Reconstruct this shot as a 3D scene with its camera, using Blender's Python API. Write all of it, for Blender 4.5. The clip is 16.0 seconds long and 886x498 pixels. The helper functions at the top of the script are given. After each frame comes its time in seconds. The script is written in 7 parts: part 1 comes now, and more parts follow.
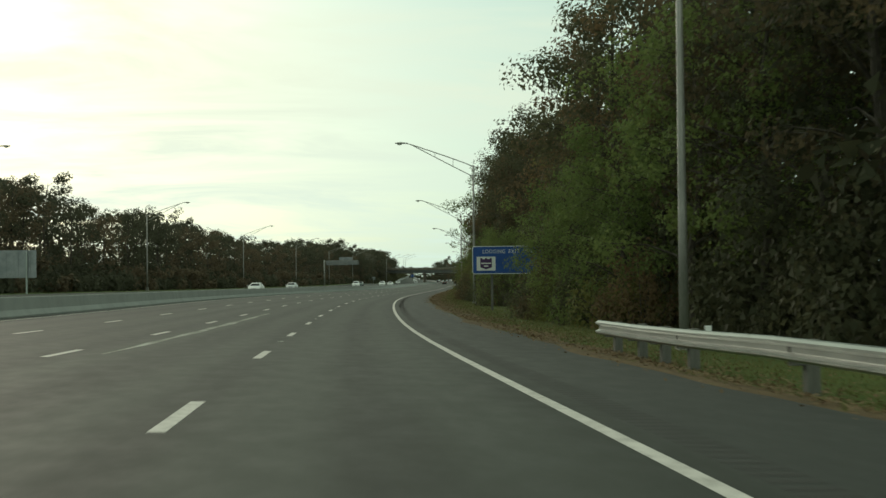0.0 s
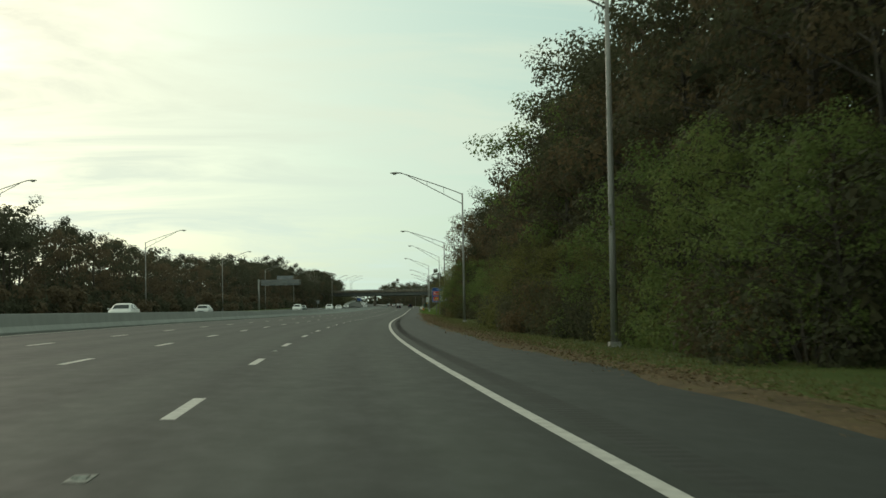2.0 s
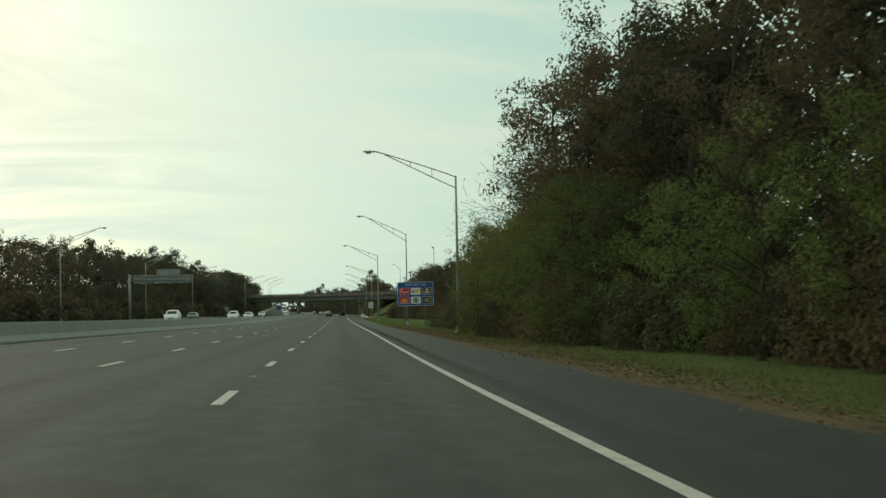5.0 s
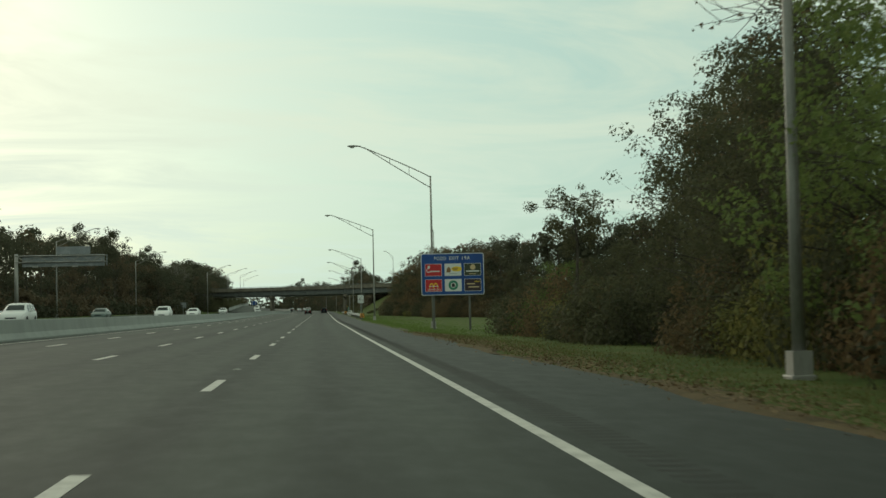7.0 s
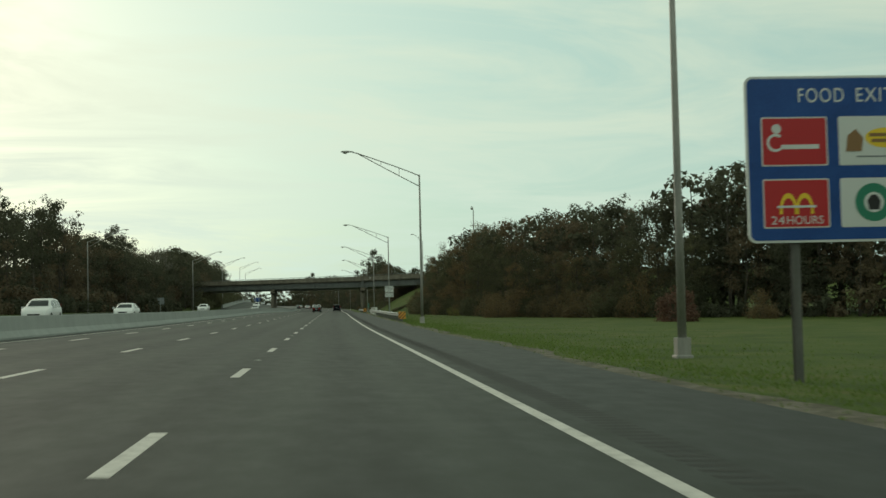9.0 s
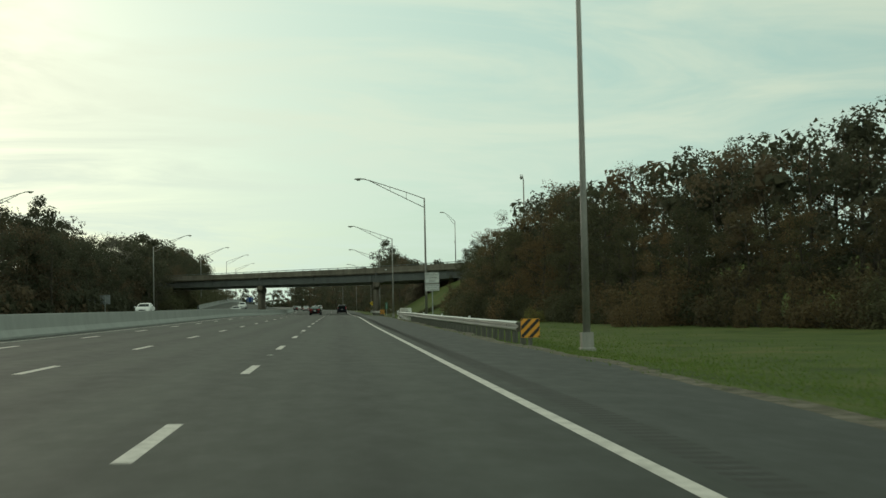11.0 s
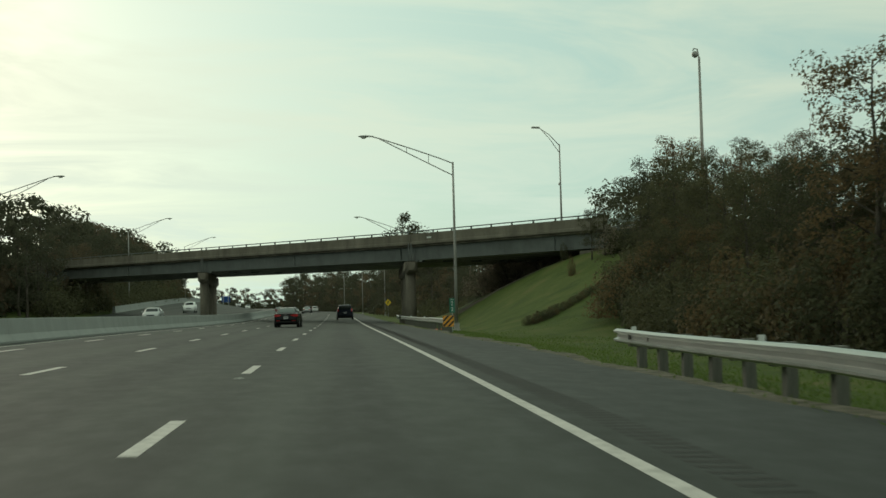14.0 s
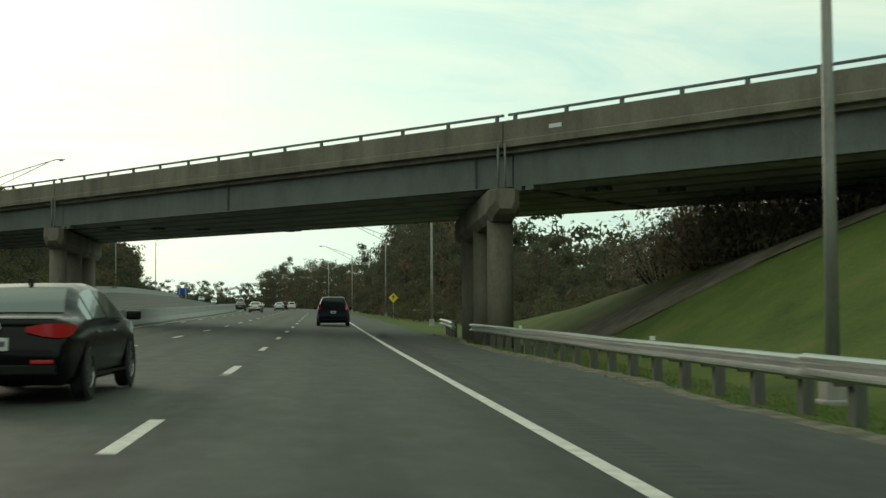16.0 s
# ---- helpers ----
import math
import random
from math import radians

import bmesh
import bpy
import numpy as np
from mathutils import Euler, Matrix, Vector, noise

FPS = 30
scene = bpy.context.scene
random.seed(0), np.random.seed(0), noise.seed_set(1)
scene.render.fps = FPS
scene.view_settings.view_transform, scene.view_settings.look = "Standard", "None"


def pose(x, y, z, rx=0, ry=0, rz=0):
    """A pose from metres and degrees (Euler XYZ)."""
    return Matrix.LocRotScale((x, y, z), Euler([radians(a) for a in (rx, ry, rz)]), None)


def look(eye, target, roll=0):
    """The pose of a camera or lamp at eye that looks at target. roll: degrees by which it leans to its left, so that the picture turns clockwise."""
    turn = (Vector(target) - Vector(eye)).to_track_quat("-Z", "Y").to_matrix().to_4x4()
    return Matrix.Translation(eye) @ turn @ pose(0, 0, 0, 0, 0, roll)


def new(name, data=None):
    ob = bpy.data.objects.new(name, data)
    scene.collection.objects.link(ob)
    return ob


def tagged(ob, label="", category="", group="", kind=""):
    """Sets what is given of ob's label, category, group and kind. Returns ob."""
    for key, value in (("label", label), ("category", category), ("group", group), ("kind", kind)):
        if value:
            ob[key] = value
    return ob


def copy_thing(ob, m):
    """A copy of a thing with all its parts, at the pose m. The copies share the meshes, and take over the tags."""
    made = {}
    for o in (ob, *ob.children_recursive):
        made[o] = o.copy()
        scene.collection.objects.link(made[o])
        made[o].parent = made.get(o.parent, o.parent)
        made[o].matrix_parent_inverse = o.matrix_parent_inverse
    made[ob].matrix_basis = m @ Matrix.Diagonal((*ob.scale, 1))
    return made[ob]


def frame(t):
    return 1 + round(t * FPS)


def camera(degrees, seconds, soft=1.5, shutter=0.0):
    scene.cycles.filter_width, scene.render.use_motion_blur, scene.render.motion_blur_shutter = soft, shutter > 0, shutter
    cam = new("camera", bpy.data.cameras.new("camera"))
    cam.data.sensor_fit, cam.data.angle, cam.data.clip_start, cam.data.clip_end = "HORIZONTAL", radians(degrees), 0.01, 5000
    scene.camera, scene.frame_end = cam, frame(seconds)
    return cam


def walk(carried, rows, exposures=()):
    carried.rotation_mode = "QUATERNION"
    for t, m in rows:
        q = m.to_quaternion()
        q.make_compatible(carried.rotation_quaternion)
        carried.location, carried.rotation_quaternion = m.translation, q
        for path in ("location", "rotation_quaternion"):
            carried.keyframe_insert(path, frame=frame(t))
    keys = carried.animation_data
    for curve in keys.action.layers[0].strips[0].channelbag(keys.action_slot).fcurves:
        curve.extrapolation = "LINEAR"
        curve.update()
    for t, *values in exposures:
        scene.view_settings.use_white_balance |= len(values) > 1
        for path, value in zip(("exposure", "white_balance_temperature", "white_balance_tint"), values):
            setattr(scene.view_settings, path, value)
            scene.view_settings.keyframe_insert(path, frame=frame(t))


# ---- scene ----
cam = camera(38.0, 16.0, soft=1.5, shutter=0.12)
# seconds, place in metres, Euler angles in degrees
PATH = (
    (0.0, 0.00, 0.00, 0.001, 91.495, 0.605, -4.990),
    (0.5, 0.13, 18.08, -0.210, 91.788, 0.668, -5.747),
    (1.0, 0.39, 36.17, -0.357, 92.052, 0.775, -6.457),
    (1.5, 0.83, 54.18, -0.438, 92.321, 0.896, -7.064),
    (2.0, 1.51, 72.16, -0.455, 92.565, 1.018, -7.556),
    (2.5, 2.33, 90.21, -0.457, 92.776, 1.052, -8.148),
    (3.0, 3.37, 108.33, -0.468, 92.894, 1.038, -8.777),
    (3.5, 4.65, 126.44, -0.468, 92.931, 0.857, -9.344),
    (4.0, 6.05, 144.56, -0.484, 92.934, 0.819, -9.924),
    (4.5, 7.56, 162.68, -0.515, 92.914, 0.947, -10.502),
    (5.0, 9.22, 180.81, -0.550, 92.876, 1.153, -11.028),
    (5.5, 11.08, 198.93, -0.578, 92.824, 1.348, -11.452),
    (6.0, 13.17, 217.04, -0.587, 92.763, 1.445, -11.726),
    (6.5, 15.39, 235.12, -0.573, 92.722, 1.401, -11.846),
    (7.0, 17.50, 253.20, -0.552, 92.716, 1.293, -11.847),
    (7.5, 19.46, 271.30, -0.552, 92.663, 1.320, -11.750),
    (8.0, 21.41, 289.38, -0.561, 92.628, 1.323, -11.670),
    (8.5, 23.41, 307.40, -0.538, 92.598, 1.281, -11.525),
    (9.0, 25.41, 325.39, -0.513, 92.626, 1.249, -11.356),
    (9.5, 27.39, 343.40, -0.494, 92.652, 1.219, -11.252),
    (10.0, 29.37, 361.43, -0.475, 92.665, 1.190, -11.212),
    (10.5, 31.36, 379.46, -0.451, 92.677, 1.173, -11.212),
    (11.0, 33.37, 397.48, -0.414, 92.700, 1.176, -11.226),
    (11.5, 35.42, 415.46, -0.357, 92.745, 1.208, -11.228),
    (12.0, 37.51, 433.41, -0.280, 92.800, 1.288, -11.218),
    (12.5, 39.57, 451.33, -0.202, 92.800, 1.446, -11.259),
    (13.0, 41.61, 469.28, -0.130, 92.806, 1.590, -11.285),
    (13.5, 43.79, 488.05, -0.040, 92.728, 1.624, -11.226),
    (14.0, 45.81, 505.27, 0.065, 92.719, 1.430, -11.209),
    (14.5, 47.94, 523.32, 0.140, 92.722, 0.986, -11.371),
    (15.0, 50.09, 541.43, 0.189, 92.714, 0.626, -11.581),
    (15.5, 52.10, 559.74, 0.186, 92.619, 0.441, -11.766),
    (16.0, 54.23, 578.05, 0.172, 92.698, 0.299, -11.967),
)
walk(cam, [(t, pose(x, y, z, a, b, c)) for t, x, y, z, a, b, c in PATH],
     exposures=((0.0, 0.10), (1.2, 0.06), (2.0, 0.0), (14.6, 0.0), (16.0, 0.38)))

# ---------------------------------------------------------------- light
SUN_AZ, SUN_EL = radians(24), radians(17)      # left of the road, low, behind thin cloud
sun_dir = Vector((-math.sin(SUN_AZ) * math.cos(SUN_EL), math.cos(SUN_AZ) * math.cos(SUN_EL), math.sin(SUN_EL)))
world = bpy.data.worlds.new("world")
scene.world = world
world.use_nodes = True


def wire(nt, kind, **kw):
    n = nt.nodes.new(kind)
    for k, v in kw.items():
        if k == "operation":
            n.operation = v
        elif k == "data_type":
            n.data_type = v
        else:
            n.inputs[k].default_value = v
    return n


def ramp_of(nt, stops, interpolation="LINEAR"):
    n = nt.nodes.new("ShaderNodeValToRGB")
    n.color_ramp.interpolation = interpolation
    el = n.color_ramp.elements
    while len(el) < len(stops):
        el.new(0.5)
    for e, (pos, col) in zip(el, stops):
        e.position = pos
        e.color = (*col, 1) if len(col) == 3 else col
    return n


def build_sky():
    nt = world.node_tree
    lk = nt.links.new
    bg = nt.nodes["Background"]
    sky = nt.nodes.new("ShaderNodeTexSky")
    sky.sky_type, sky.sun_disc, sky.sun_elevation, sky.sun_rotation, sky.dust_density = "NISHITA", False, SUN_EL, -SUN_AZ, 2.5
    tc = nt.nodes.new("ShaderNodeTexCoord")
    sep = nt.nodes.new("ShaderNodeSeparateXYZ")
    lk(tc.outputs["Generated"], sep.inputs[0])
    # flatten the dome onto a cloud layer: x / z, y / z
    zz = wire(nt, "ShaderNodeMath", operation="MAXIMUM")
    zz.inputs[1].default_value = 0.0
    lk(sep.outputs["Z"], zz.inputs[0])
    za = wire(nt, "ShaderNodeMath", operation="ADD")
    za.inputs[1].default_value = 0.10
    lk(zz.outputs[0], za.inputs[0])
    comb = nt.nodes.new("ShaderNodeCombineXYZ")
    for ax in ("X", "Y"):
        dv = wire(nt, "ShaderNodeMath", operation="DIVIDE")
        lk(sep.outputs[ax], dv.inputs[0])
        lk(za.outputs[0], dv.inputs[1])
        lk(dv.outputs[0], comb.inputs[ax])
    mp = nt.nodes.new("ShaderNodeMapping")
    mp.inputs["Rotation"].default_value = (0, 0, radians(-28))
    mp.inputs["Scale"].default_value = (0.75, 1.1, 1.0)
    lk(comb.outputs[0], mp.inputs["Vector"])
    n1 = wire(nt, "ShaderNodeTexNoise", Scale=1.25, Detail=7.0, Roughness=0.60, Distortion=1.0)
    lk(mp.outputs[0], n1.inputs["Vector"])
    cover = ramp_of(nt, [(0.36, (0, 0, 0)), (0.62, (1, 1, 1))])
    lk(n1.outputs[0], cover.inputs[0])
    # glow of the hidden sun through the cloud
    dot = wire(nt, "ShaderNodeVectorMath", operation="DOT_PRODUCT")
    dot.inputs[1].default_value = sun_dir
    lk(tc.outputs["Generated"], dot.inputs[0])
    glow = ramp_of(nt, [(0.0, (0.76, 0.86, 0.72)), (0.35, (0.58, 0.69, 0.57)), (0.55, (0.53, 0.65, 0.54)), (0.80, (0.65, 0.80, 0.66)), (0.94, (0.80, 0.885, 0.72)), (1.0, (1.04, 1.01, 0.84))], "B_SPLINE")
    lk(dot.outputs["Value"], glow.inputs[0])
    blue = wire(nt, "ShaderNodeMix", data_type="RGBA")
    blue.inputs[0].default_value = 0.80
    skys = wire(nt, "ShaderNodeVectorMath", operation="SCALE")
    skys.inputs["Scale"].default_value = 0.12
    lk(sky.outputs[0], skys.inputs[0])
    gap = wire(nt, "ShaderNodeVectorMath", operation="MULTIPLY")
    gap.inputs[1].default_value = (0.67, 0.865, 0.905)
    lk(glow.outputs[0], gap.inputs[0])
    lk(skys.outputs[0], blue.inputs[6])
    lk(gap.outputs[0], blue.inputs[7])
    mx = wire(nt, "ShaderNodeMix", data_type="RGBA")
    lk(cover.outputs[0], mx.inputs[0])
    lk(blue.outputs[2], mx.inputs[6])
    lk(glow.outputs[0], mx.inputs[7])
    # cooler towards the horizon
    tint = ramp_of(nt, [(0.0, (0.94, 1.0, 1.03)), (0.16, (1.02, 1.0, 0.97)), (0.5, (1.06, 1.0, 0.93))])
    lk(sep.outputs["Z"], tint.inputs[0])
    fin = wire(nt, "ShaderNodeVectorMath", operation="MULTIPLY")
    lk(mx.outputs[2], fin.inputs[0])
    lk(tint.outputs[0], fin.inputs[1])
    lk(fin.outputs[0], bg.inputs["Color"])
    bg.inputs["Strength"].default_value = 1.0


build_sky()
sun = new("sun", bpy.data.lights.new("sun", "SUN"))
sun.data.energy, sun.data.angle, sun.data.color = 0.55, radians(14), (1.0, 0.9, 0.74)
sun.matrix_world = look((0, 0, 60), Vector((0, 0, 60)) - sun_dir)


# ---------------------------------------------------------------- materials
def mat(name, colors, rough=0.8, metal=0.0, scale=4.0, fine=60.0, bump=0.15, depth=0.01, spread=0.12, spec=0.4, stretch=(1, 1, 1), obj_random=0.0, coords="Object"):
    """A surface of a few colours, mottled at two scales, with fine relief."""
    m = bpy.data.materials.new(name)
    m.use_nodes = True
    nt = m.node_tree
    lk = nt.links.new
    b = nt.nodes["Principled BSDF"]
    b.inputs["Roughness"].default_value = rough
    b.inputs["Metallic"].default_value = metal
    b.inputs["Specular IOR Level"].default_value = spec
    tc = nt.nodes.new("ShaderNodeTexCoord")
    mp = nt.nodes.new("ShaderNodeMapping")
    mp.inputs["Scale"].default_value = stretch
    lk(tc.outputs[coords], mp.inputs["Vector"])
    big = wire(nt, "ShaderNodeTexNoise", Scale=scale, Detail=4.0, Roughness=0.6)
    small = wire(nt, "ShaderNodeTexNoise", Scale=fine, Detail=3.0, Roughness=0.65)
    lk(mp.outputs[0], big.inputs["Vector"])
    lk(mp.outputs[0], small.inputs["Vector"])
    add = wire(nt, "ShaderNodeMath", operation="MULTIPLY_ADD")
    lk(small.outputs[0], add.inputs[0])
    add.inputs[1].default_value = 0.45
    lk(big.outputs[0], add.inputs[2])
    sub = wire(nt, "ShaderNodeMath", operation="SUBTRACT")
    lk(add.outputs[0], sub.inputs[0])
    sub.inputs[1].default_value = 0.225
    src = sub
    if obj_random:
        oi = nt.nodes.new("ShaderNodeObjectInfo")
        ma = wire(nt, "ShaderNodeMath", operation="MULTIPLY_ADD")
        lk(oi.outputs["Random"], ma.inputs[0])
        ma.inputs[1].default_value = obj_random
        lk(sub.outputs[0], ma.inputs[2])
        src = ma
    n = len(colors)
    cr = ramp_of(nt, [(0.5 + (i - (n - 1) / 2) * spread * 2 / max(n - 1, 1), c) for i, c in enumerate(colors)])
    lk(src.outputs[0], cr.inputs[0])
    lk(cr.outputs[0], b.inputs["Base Color"])
    rr = wire(nt, "ShaderNodeMapRange")
    rr.inputs["To Min"].default_value = max(rough - 0.12, 0.02)
    rr.inputs["To Max"].default_value = min(rough + 0.12, 1.0)
    lk(big.outputs[0], rr.inputs["Value"])
    lk(rr.outputs[0], b.inputs["Roughness"])
    if bump:
        bp = wire(nt, "ShaderNodeBump", Strength=bump, Distance=depth)
        lk(small.outputs[0], bp.inputs["Height"])
        lk(bp.outputs[0], b.inputs["Normal"])
    return m


def leaf_mat(name, colors, trans=0.46):
    """Foliage: every leaf its own tint, every tree its own cast."""
    m = bpy.data.materials.new(name)
    m.use_nodes = True
    nt = m.node_tree
    lk = nt.links.new
    b = nt.nodes["Principled BSDF"]
    b.inputs["Roughness"].default_value = 0.7
    b.inputs["Specular IOR Level"].default_value = 0.12
    geo = nt.nodes.new("ShaderNodeNewGeometry")
    oi = nt.nodes.new("ShaderNodeObjectInfo")
    a = wire(nt, "ShaderNodeMath", operation="MULTIPLY_ADD")
    lk(oi.outputs["Random"], a.inputs[0])
    a.inputs[1].default_value = 0.62
    h = wire(nt, "ShaderNodeMath", operation="MULTIPLY")
    lk(geo.outputs["Random Per Island"], h.inputs[0])
    h.inputs[1].default_value = 0.34
    lk(h.outputs[0], a.inputs[2])
    n = len(colors)
    cr = ramp_of(nt, [(i / max(n - 1, 1), c) for i, c in enumerate(colors)])
    lk(a.outputs[0], cr.inputs[0])
    lk(cr.outputs[0], b.inputs["Base Color"])
    tr = nt.nodes.new("ShaderNodeBsdfTranslucent")
    lk(cr.outputs[0], tr.inputs["Color"])
    mix = wire(nt, "ShaderNodeMixShader")
    mix.inputs[0].default_value = trans
    lk(b.outputs[0], mix.inputs[1])
    lk(tr.outputs[0], mix.inputs[2])
    lk(mix.outputs[0], nt.nodes["Material Output"].inputs["Surface"])
    return m


def plain(name, col, rough=0.5, metal=0.0, spec=0.5, emit=0.0, coat=0.0, transmission=0.0):
    m = bpy.data.materials.new(name)
    m.use_nodes = True
    b = m.node_tree.nodes["Principled BSDF"]
    b.inputs["Base Color"].default_value = (*col, 1)
    b.inputs["Roughness"].default_value = rough
    b.inputs["Metallic"].default_value = metal
    b.inputs["Specular IOR Level"].default_value = spec
    b.inputs["Coat Weight"].default_value = coat
    b.inputs["Coat Roughness"].default_value = 0.05
    b.inputs["Transmission Weight"].default_value = transmission
    if emit:
        b.inputs["Emission Color"].default_value = (*col, 1)
        b.inputs["Emission Strength"].default_value = emit
    return m


def road_mat(name, dark, light, oil=True):
    """Worn asphalt or concrete lanes: tracks along the lanes, patches, aggregate. UV is (metres along, metres across)."""
    m = bpy.data.materials.new(name)
    m.use_nodes = True
    nt = m.node_tree
    lk = nt.links.new
    b = nt.nodes["Principled BSDF"]
    b.inputs["Specular IOR Level"].default_value = 0.22
    uv = nt.nodes.new("ShaderNodeTexCoord")
    def noise_at(sc, stretch, detail=4.0, rough=0.6):
        mp = nt.nodes.new("ShaderNodeMapping")
        mp.inputs["Scale"].default_value = stretch
        lk(uv.outputs["UV"], mp.inputs["Vector"])
        n = wire(nt, "ShaderNodeTexNoise", Scale=sc, Detail=detail, Roughness=rough)
        lk(mp.outputs[0], n.inputs["Vector"])
        return n
    long = noise_at(1.0, (0.012, 0.9, 1), 3.0)
    patch = noise_at(1.0, (0.05, 0.22, 1), 4.0)
    grain = noise_at(38.0, (1, 1, 1), 3.0, 0.7)
    mid = noise_at(2.2, (0.5, 1, 1), 5.0, 0.65)
    def madd(a, k, c):
        n = wire(nt, "ShaderNodeMath", operation="MULTIPLY_ADD")
        lk(a.outputs[0], n.inputs[0])
        n.inputs[1].default_value = k
        if isinstance(c, float):
            n.inputs[2].default_value = c
        else:
            lk(c.outputs[0], n.inputs[2])
        return n
    # wheel tracks: paler bands, oil-dark down the middle of each lane
    sep = nt.nodes.new("ShaderNodeSeparateXYZ")
    lk(uv.outputs["UV"], sep.inputs[0])
    ph = wire(nt, "ShaderNodeMath", operation="MULTIPLY_ADD")
    lk(sep.outputs["Y"], ph.inputs[0])
    ph.inputs[1].default_value = 2 * math.pi / 1.83
    ph.inputs[2].default_value = -2 * math.pi * 0.27 / 1.83
    cs = wire(nt, "ShaderNodeMath", operation="COSINE")
    lk(ph.outputs[0], cs.inputs[0])
    track = madd(cs, -0.12 if oil else 0.0, madd(grain, 0.10, -0.165))
    v = madd(long, 0.78, madd(patch, 0.52, madd(mid, 0.05, track)))
    cr = ramp_of(nt, [(0.25, dark), (0.75, light)])
    lk(v.outputs[0], cr.inputs[0])
    lk(cr.outputs[0], b.inputs["Base Color"])
    rr = wire(nt, "ShaderNodeMapRange")
    rr.inputs["To Min"].default_value = 0.55
    rr.inputs["To Max"].default_value = 0.9
    lk(mid.outputs[0], rr.inputs["Value"])
    lk(rr.outputs[0], b.inputs["Roughness"])
    bp = wire(nt, "ShaderNodeBump", Strength=0.10, Distance=0.005)
    lk(grain.outputs[0], bp.inputs["Height"])
    lk(bp.outputs[0], b.inputs["Normal"])
    return m


M_road = road_mat("lane_pavement", (0.0145, 0.0175, 0.0138), (0.039, 0.0455, 0.0370))
M_shoulder = road_mat("shoulder_asphalt", (0.019, 0.0225, 0.0195), (0.036, 0.0405, 0.0355), oil=False)
M_grass = mat("grass_ground", [(0.040, 0.058, 0.015), (0.056, 0.082, 0.019), (0.073, 0.096, 0.025), (0.104, 0.103, 0.040)], rough=0.95, scale=0.35, fine=9.0, bump=0.5, depth=0.05, spread=0.2, spec=0.1, coords="Object")
M_blade = leaf_mat("grass_blade", [(0.075, 0.125, 0.028), (0.100, 0.162, 0.037), (0.125, 0.178, 0.048), (0.17, 0.170, 0.070)], 0.5)
M_dullblade = leaf_mat("dull_grass_blade", [(0.085, 0.105, 0.035), (0.115, 0.130, 0.045), (0.150, 0.145, 0.062), (0.21, 0.175, 0.095)], 0.4)
M_litter = leaf_mat("fallen_leaves", [(0.10, 0.066, 0.036), (0.16, 0.108, 0.060), (0.23, 0.165, 0.098), (0.38, 0.31, 0.22)], 0.1)
M_soil = mat("gravel_soil", [(0.055, 0.052, 0.036), (0.105, 0.096, 0.073), (0.185, 0.168, 0.135)], rough=0.95, scale=2.6, fine=34, bump=0.5, depth=0.02, spread=0.2, spec=0.1)
M_white = mat("road_paint", [(0.32, 0.30, 0.275), (0.49, 0.465, 0.43), (0.58, 0.55, 0.51)], rough=0.7, scale=5, fine=70, bump=0.1, spread=0.2)
M_conc = mat("barrier_concrete", [(0.23, 0.245, 0.232), (0.28, 0.298, 0.282), (0.325, 0.342, 0.325)], rough=0.9, scale=0.8, fine=25, bump=0.2, spread=0.32, spec=0.2, stretch=(1, 1, 0.7))
M_conc_b = mat("bridge_concrete", [(0.110, 0.098, 0.078), (0.172, 0.154, 0.122), (0.235, 0.210, 0.170)], rough=0.9, scale=0.7, fine=20, bump=0.2, spread=0.22, spec=0.2, stretch=(1, 1, 0.3))
M_girder = mat("girder_paint", [(0.082, 0.088, 0.082), (0.118, 0.128, 0.121), (0.150, 0.161, 0.153)], rough=0.6, scale=0.8, fine=18, bump=0.1, spread=0.25, stretch=(1, 1, 0.5))
M_galv = mat("galvanised_steel", [(0.25, 0.28, 0.262), (0.31, 0.34, 0.32), (0.38, 0.41, 0.39)], rough=0.34, metal=0.80, scale=1.2, fine=30, bump=0.03, spread=0.3)
M_pole = mat("pole_steel", [(0.20, 0.20, 0.185), (0.29, 0.285, 0.265), (0.35, 0.345, 0.32)], rough=0.55, metal=0.45, scale=1.5, fine=30, bump=0.05, spread=0.2, stretch=(1, 1, 0.2))
M_darksteel = mat("weathered_steel", [(0.075, 0.076, 0.068), (0.115, 0.115, 0.105), (0.16, 0.16, 0.145)], rough=0.6, metal=0.35, scale=2, fine=30, bump=0.1, spread=0.2, stretch=(1, 1, 0.2))
M_post = mat("post_wood", [(0.065, 0.068, 0.058), (0.10, 0.102, 0.088), (0.15, 0.15, 0.13)], rough=0.9, scale=3, fine=45, bump=0.3, spread=0.2, stretch=(1, 1, 0.15))
M_bark = mat("bark", [(0.035, 0.030, 0.024), (0.075, 0.065, 0.052), (0.13, 0.115, 0.095)], rough=0.95, scale=3, fine=22, bump=0.5, depth=0.03, spread=0.2, spec=0.1, stretch=(1, 1, 0.25))
M_bark_pale = mat("pale_bark", [(0.12, 0.11, 0.09), (0.22, 0.20, 0.17), (0.31, 0.29, 0.25)], rough=0.95, scale=3, fine=22, bump=0.4, depth=0.02, spread=0.2, spec=0.1, stretch=(1, 1, 0.25))
M_signblue = mat("sign_blue", [(0.006, 0.045, 0.19), (0.010, 0.062, 0.25), (0.016, 0.08, 0.29)], rough=0.45, scale=0.9, fine=30, bump=0.0, spread=0.2)
M_signwhite = plain("sign_white", (0.62, 0.64, 0.62), 0.5)
M_signback = mat("sign_back_aluminium", [(0.20, 0.22, 0.23), (0.28, 0.30, 0.31)], rough=0.5, metal=0.4, scale=1, fine=20, bump=0.0)
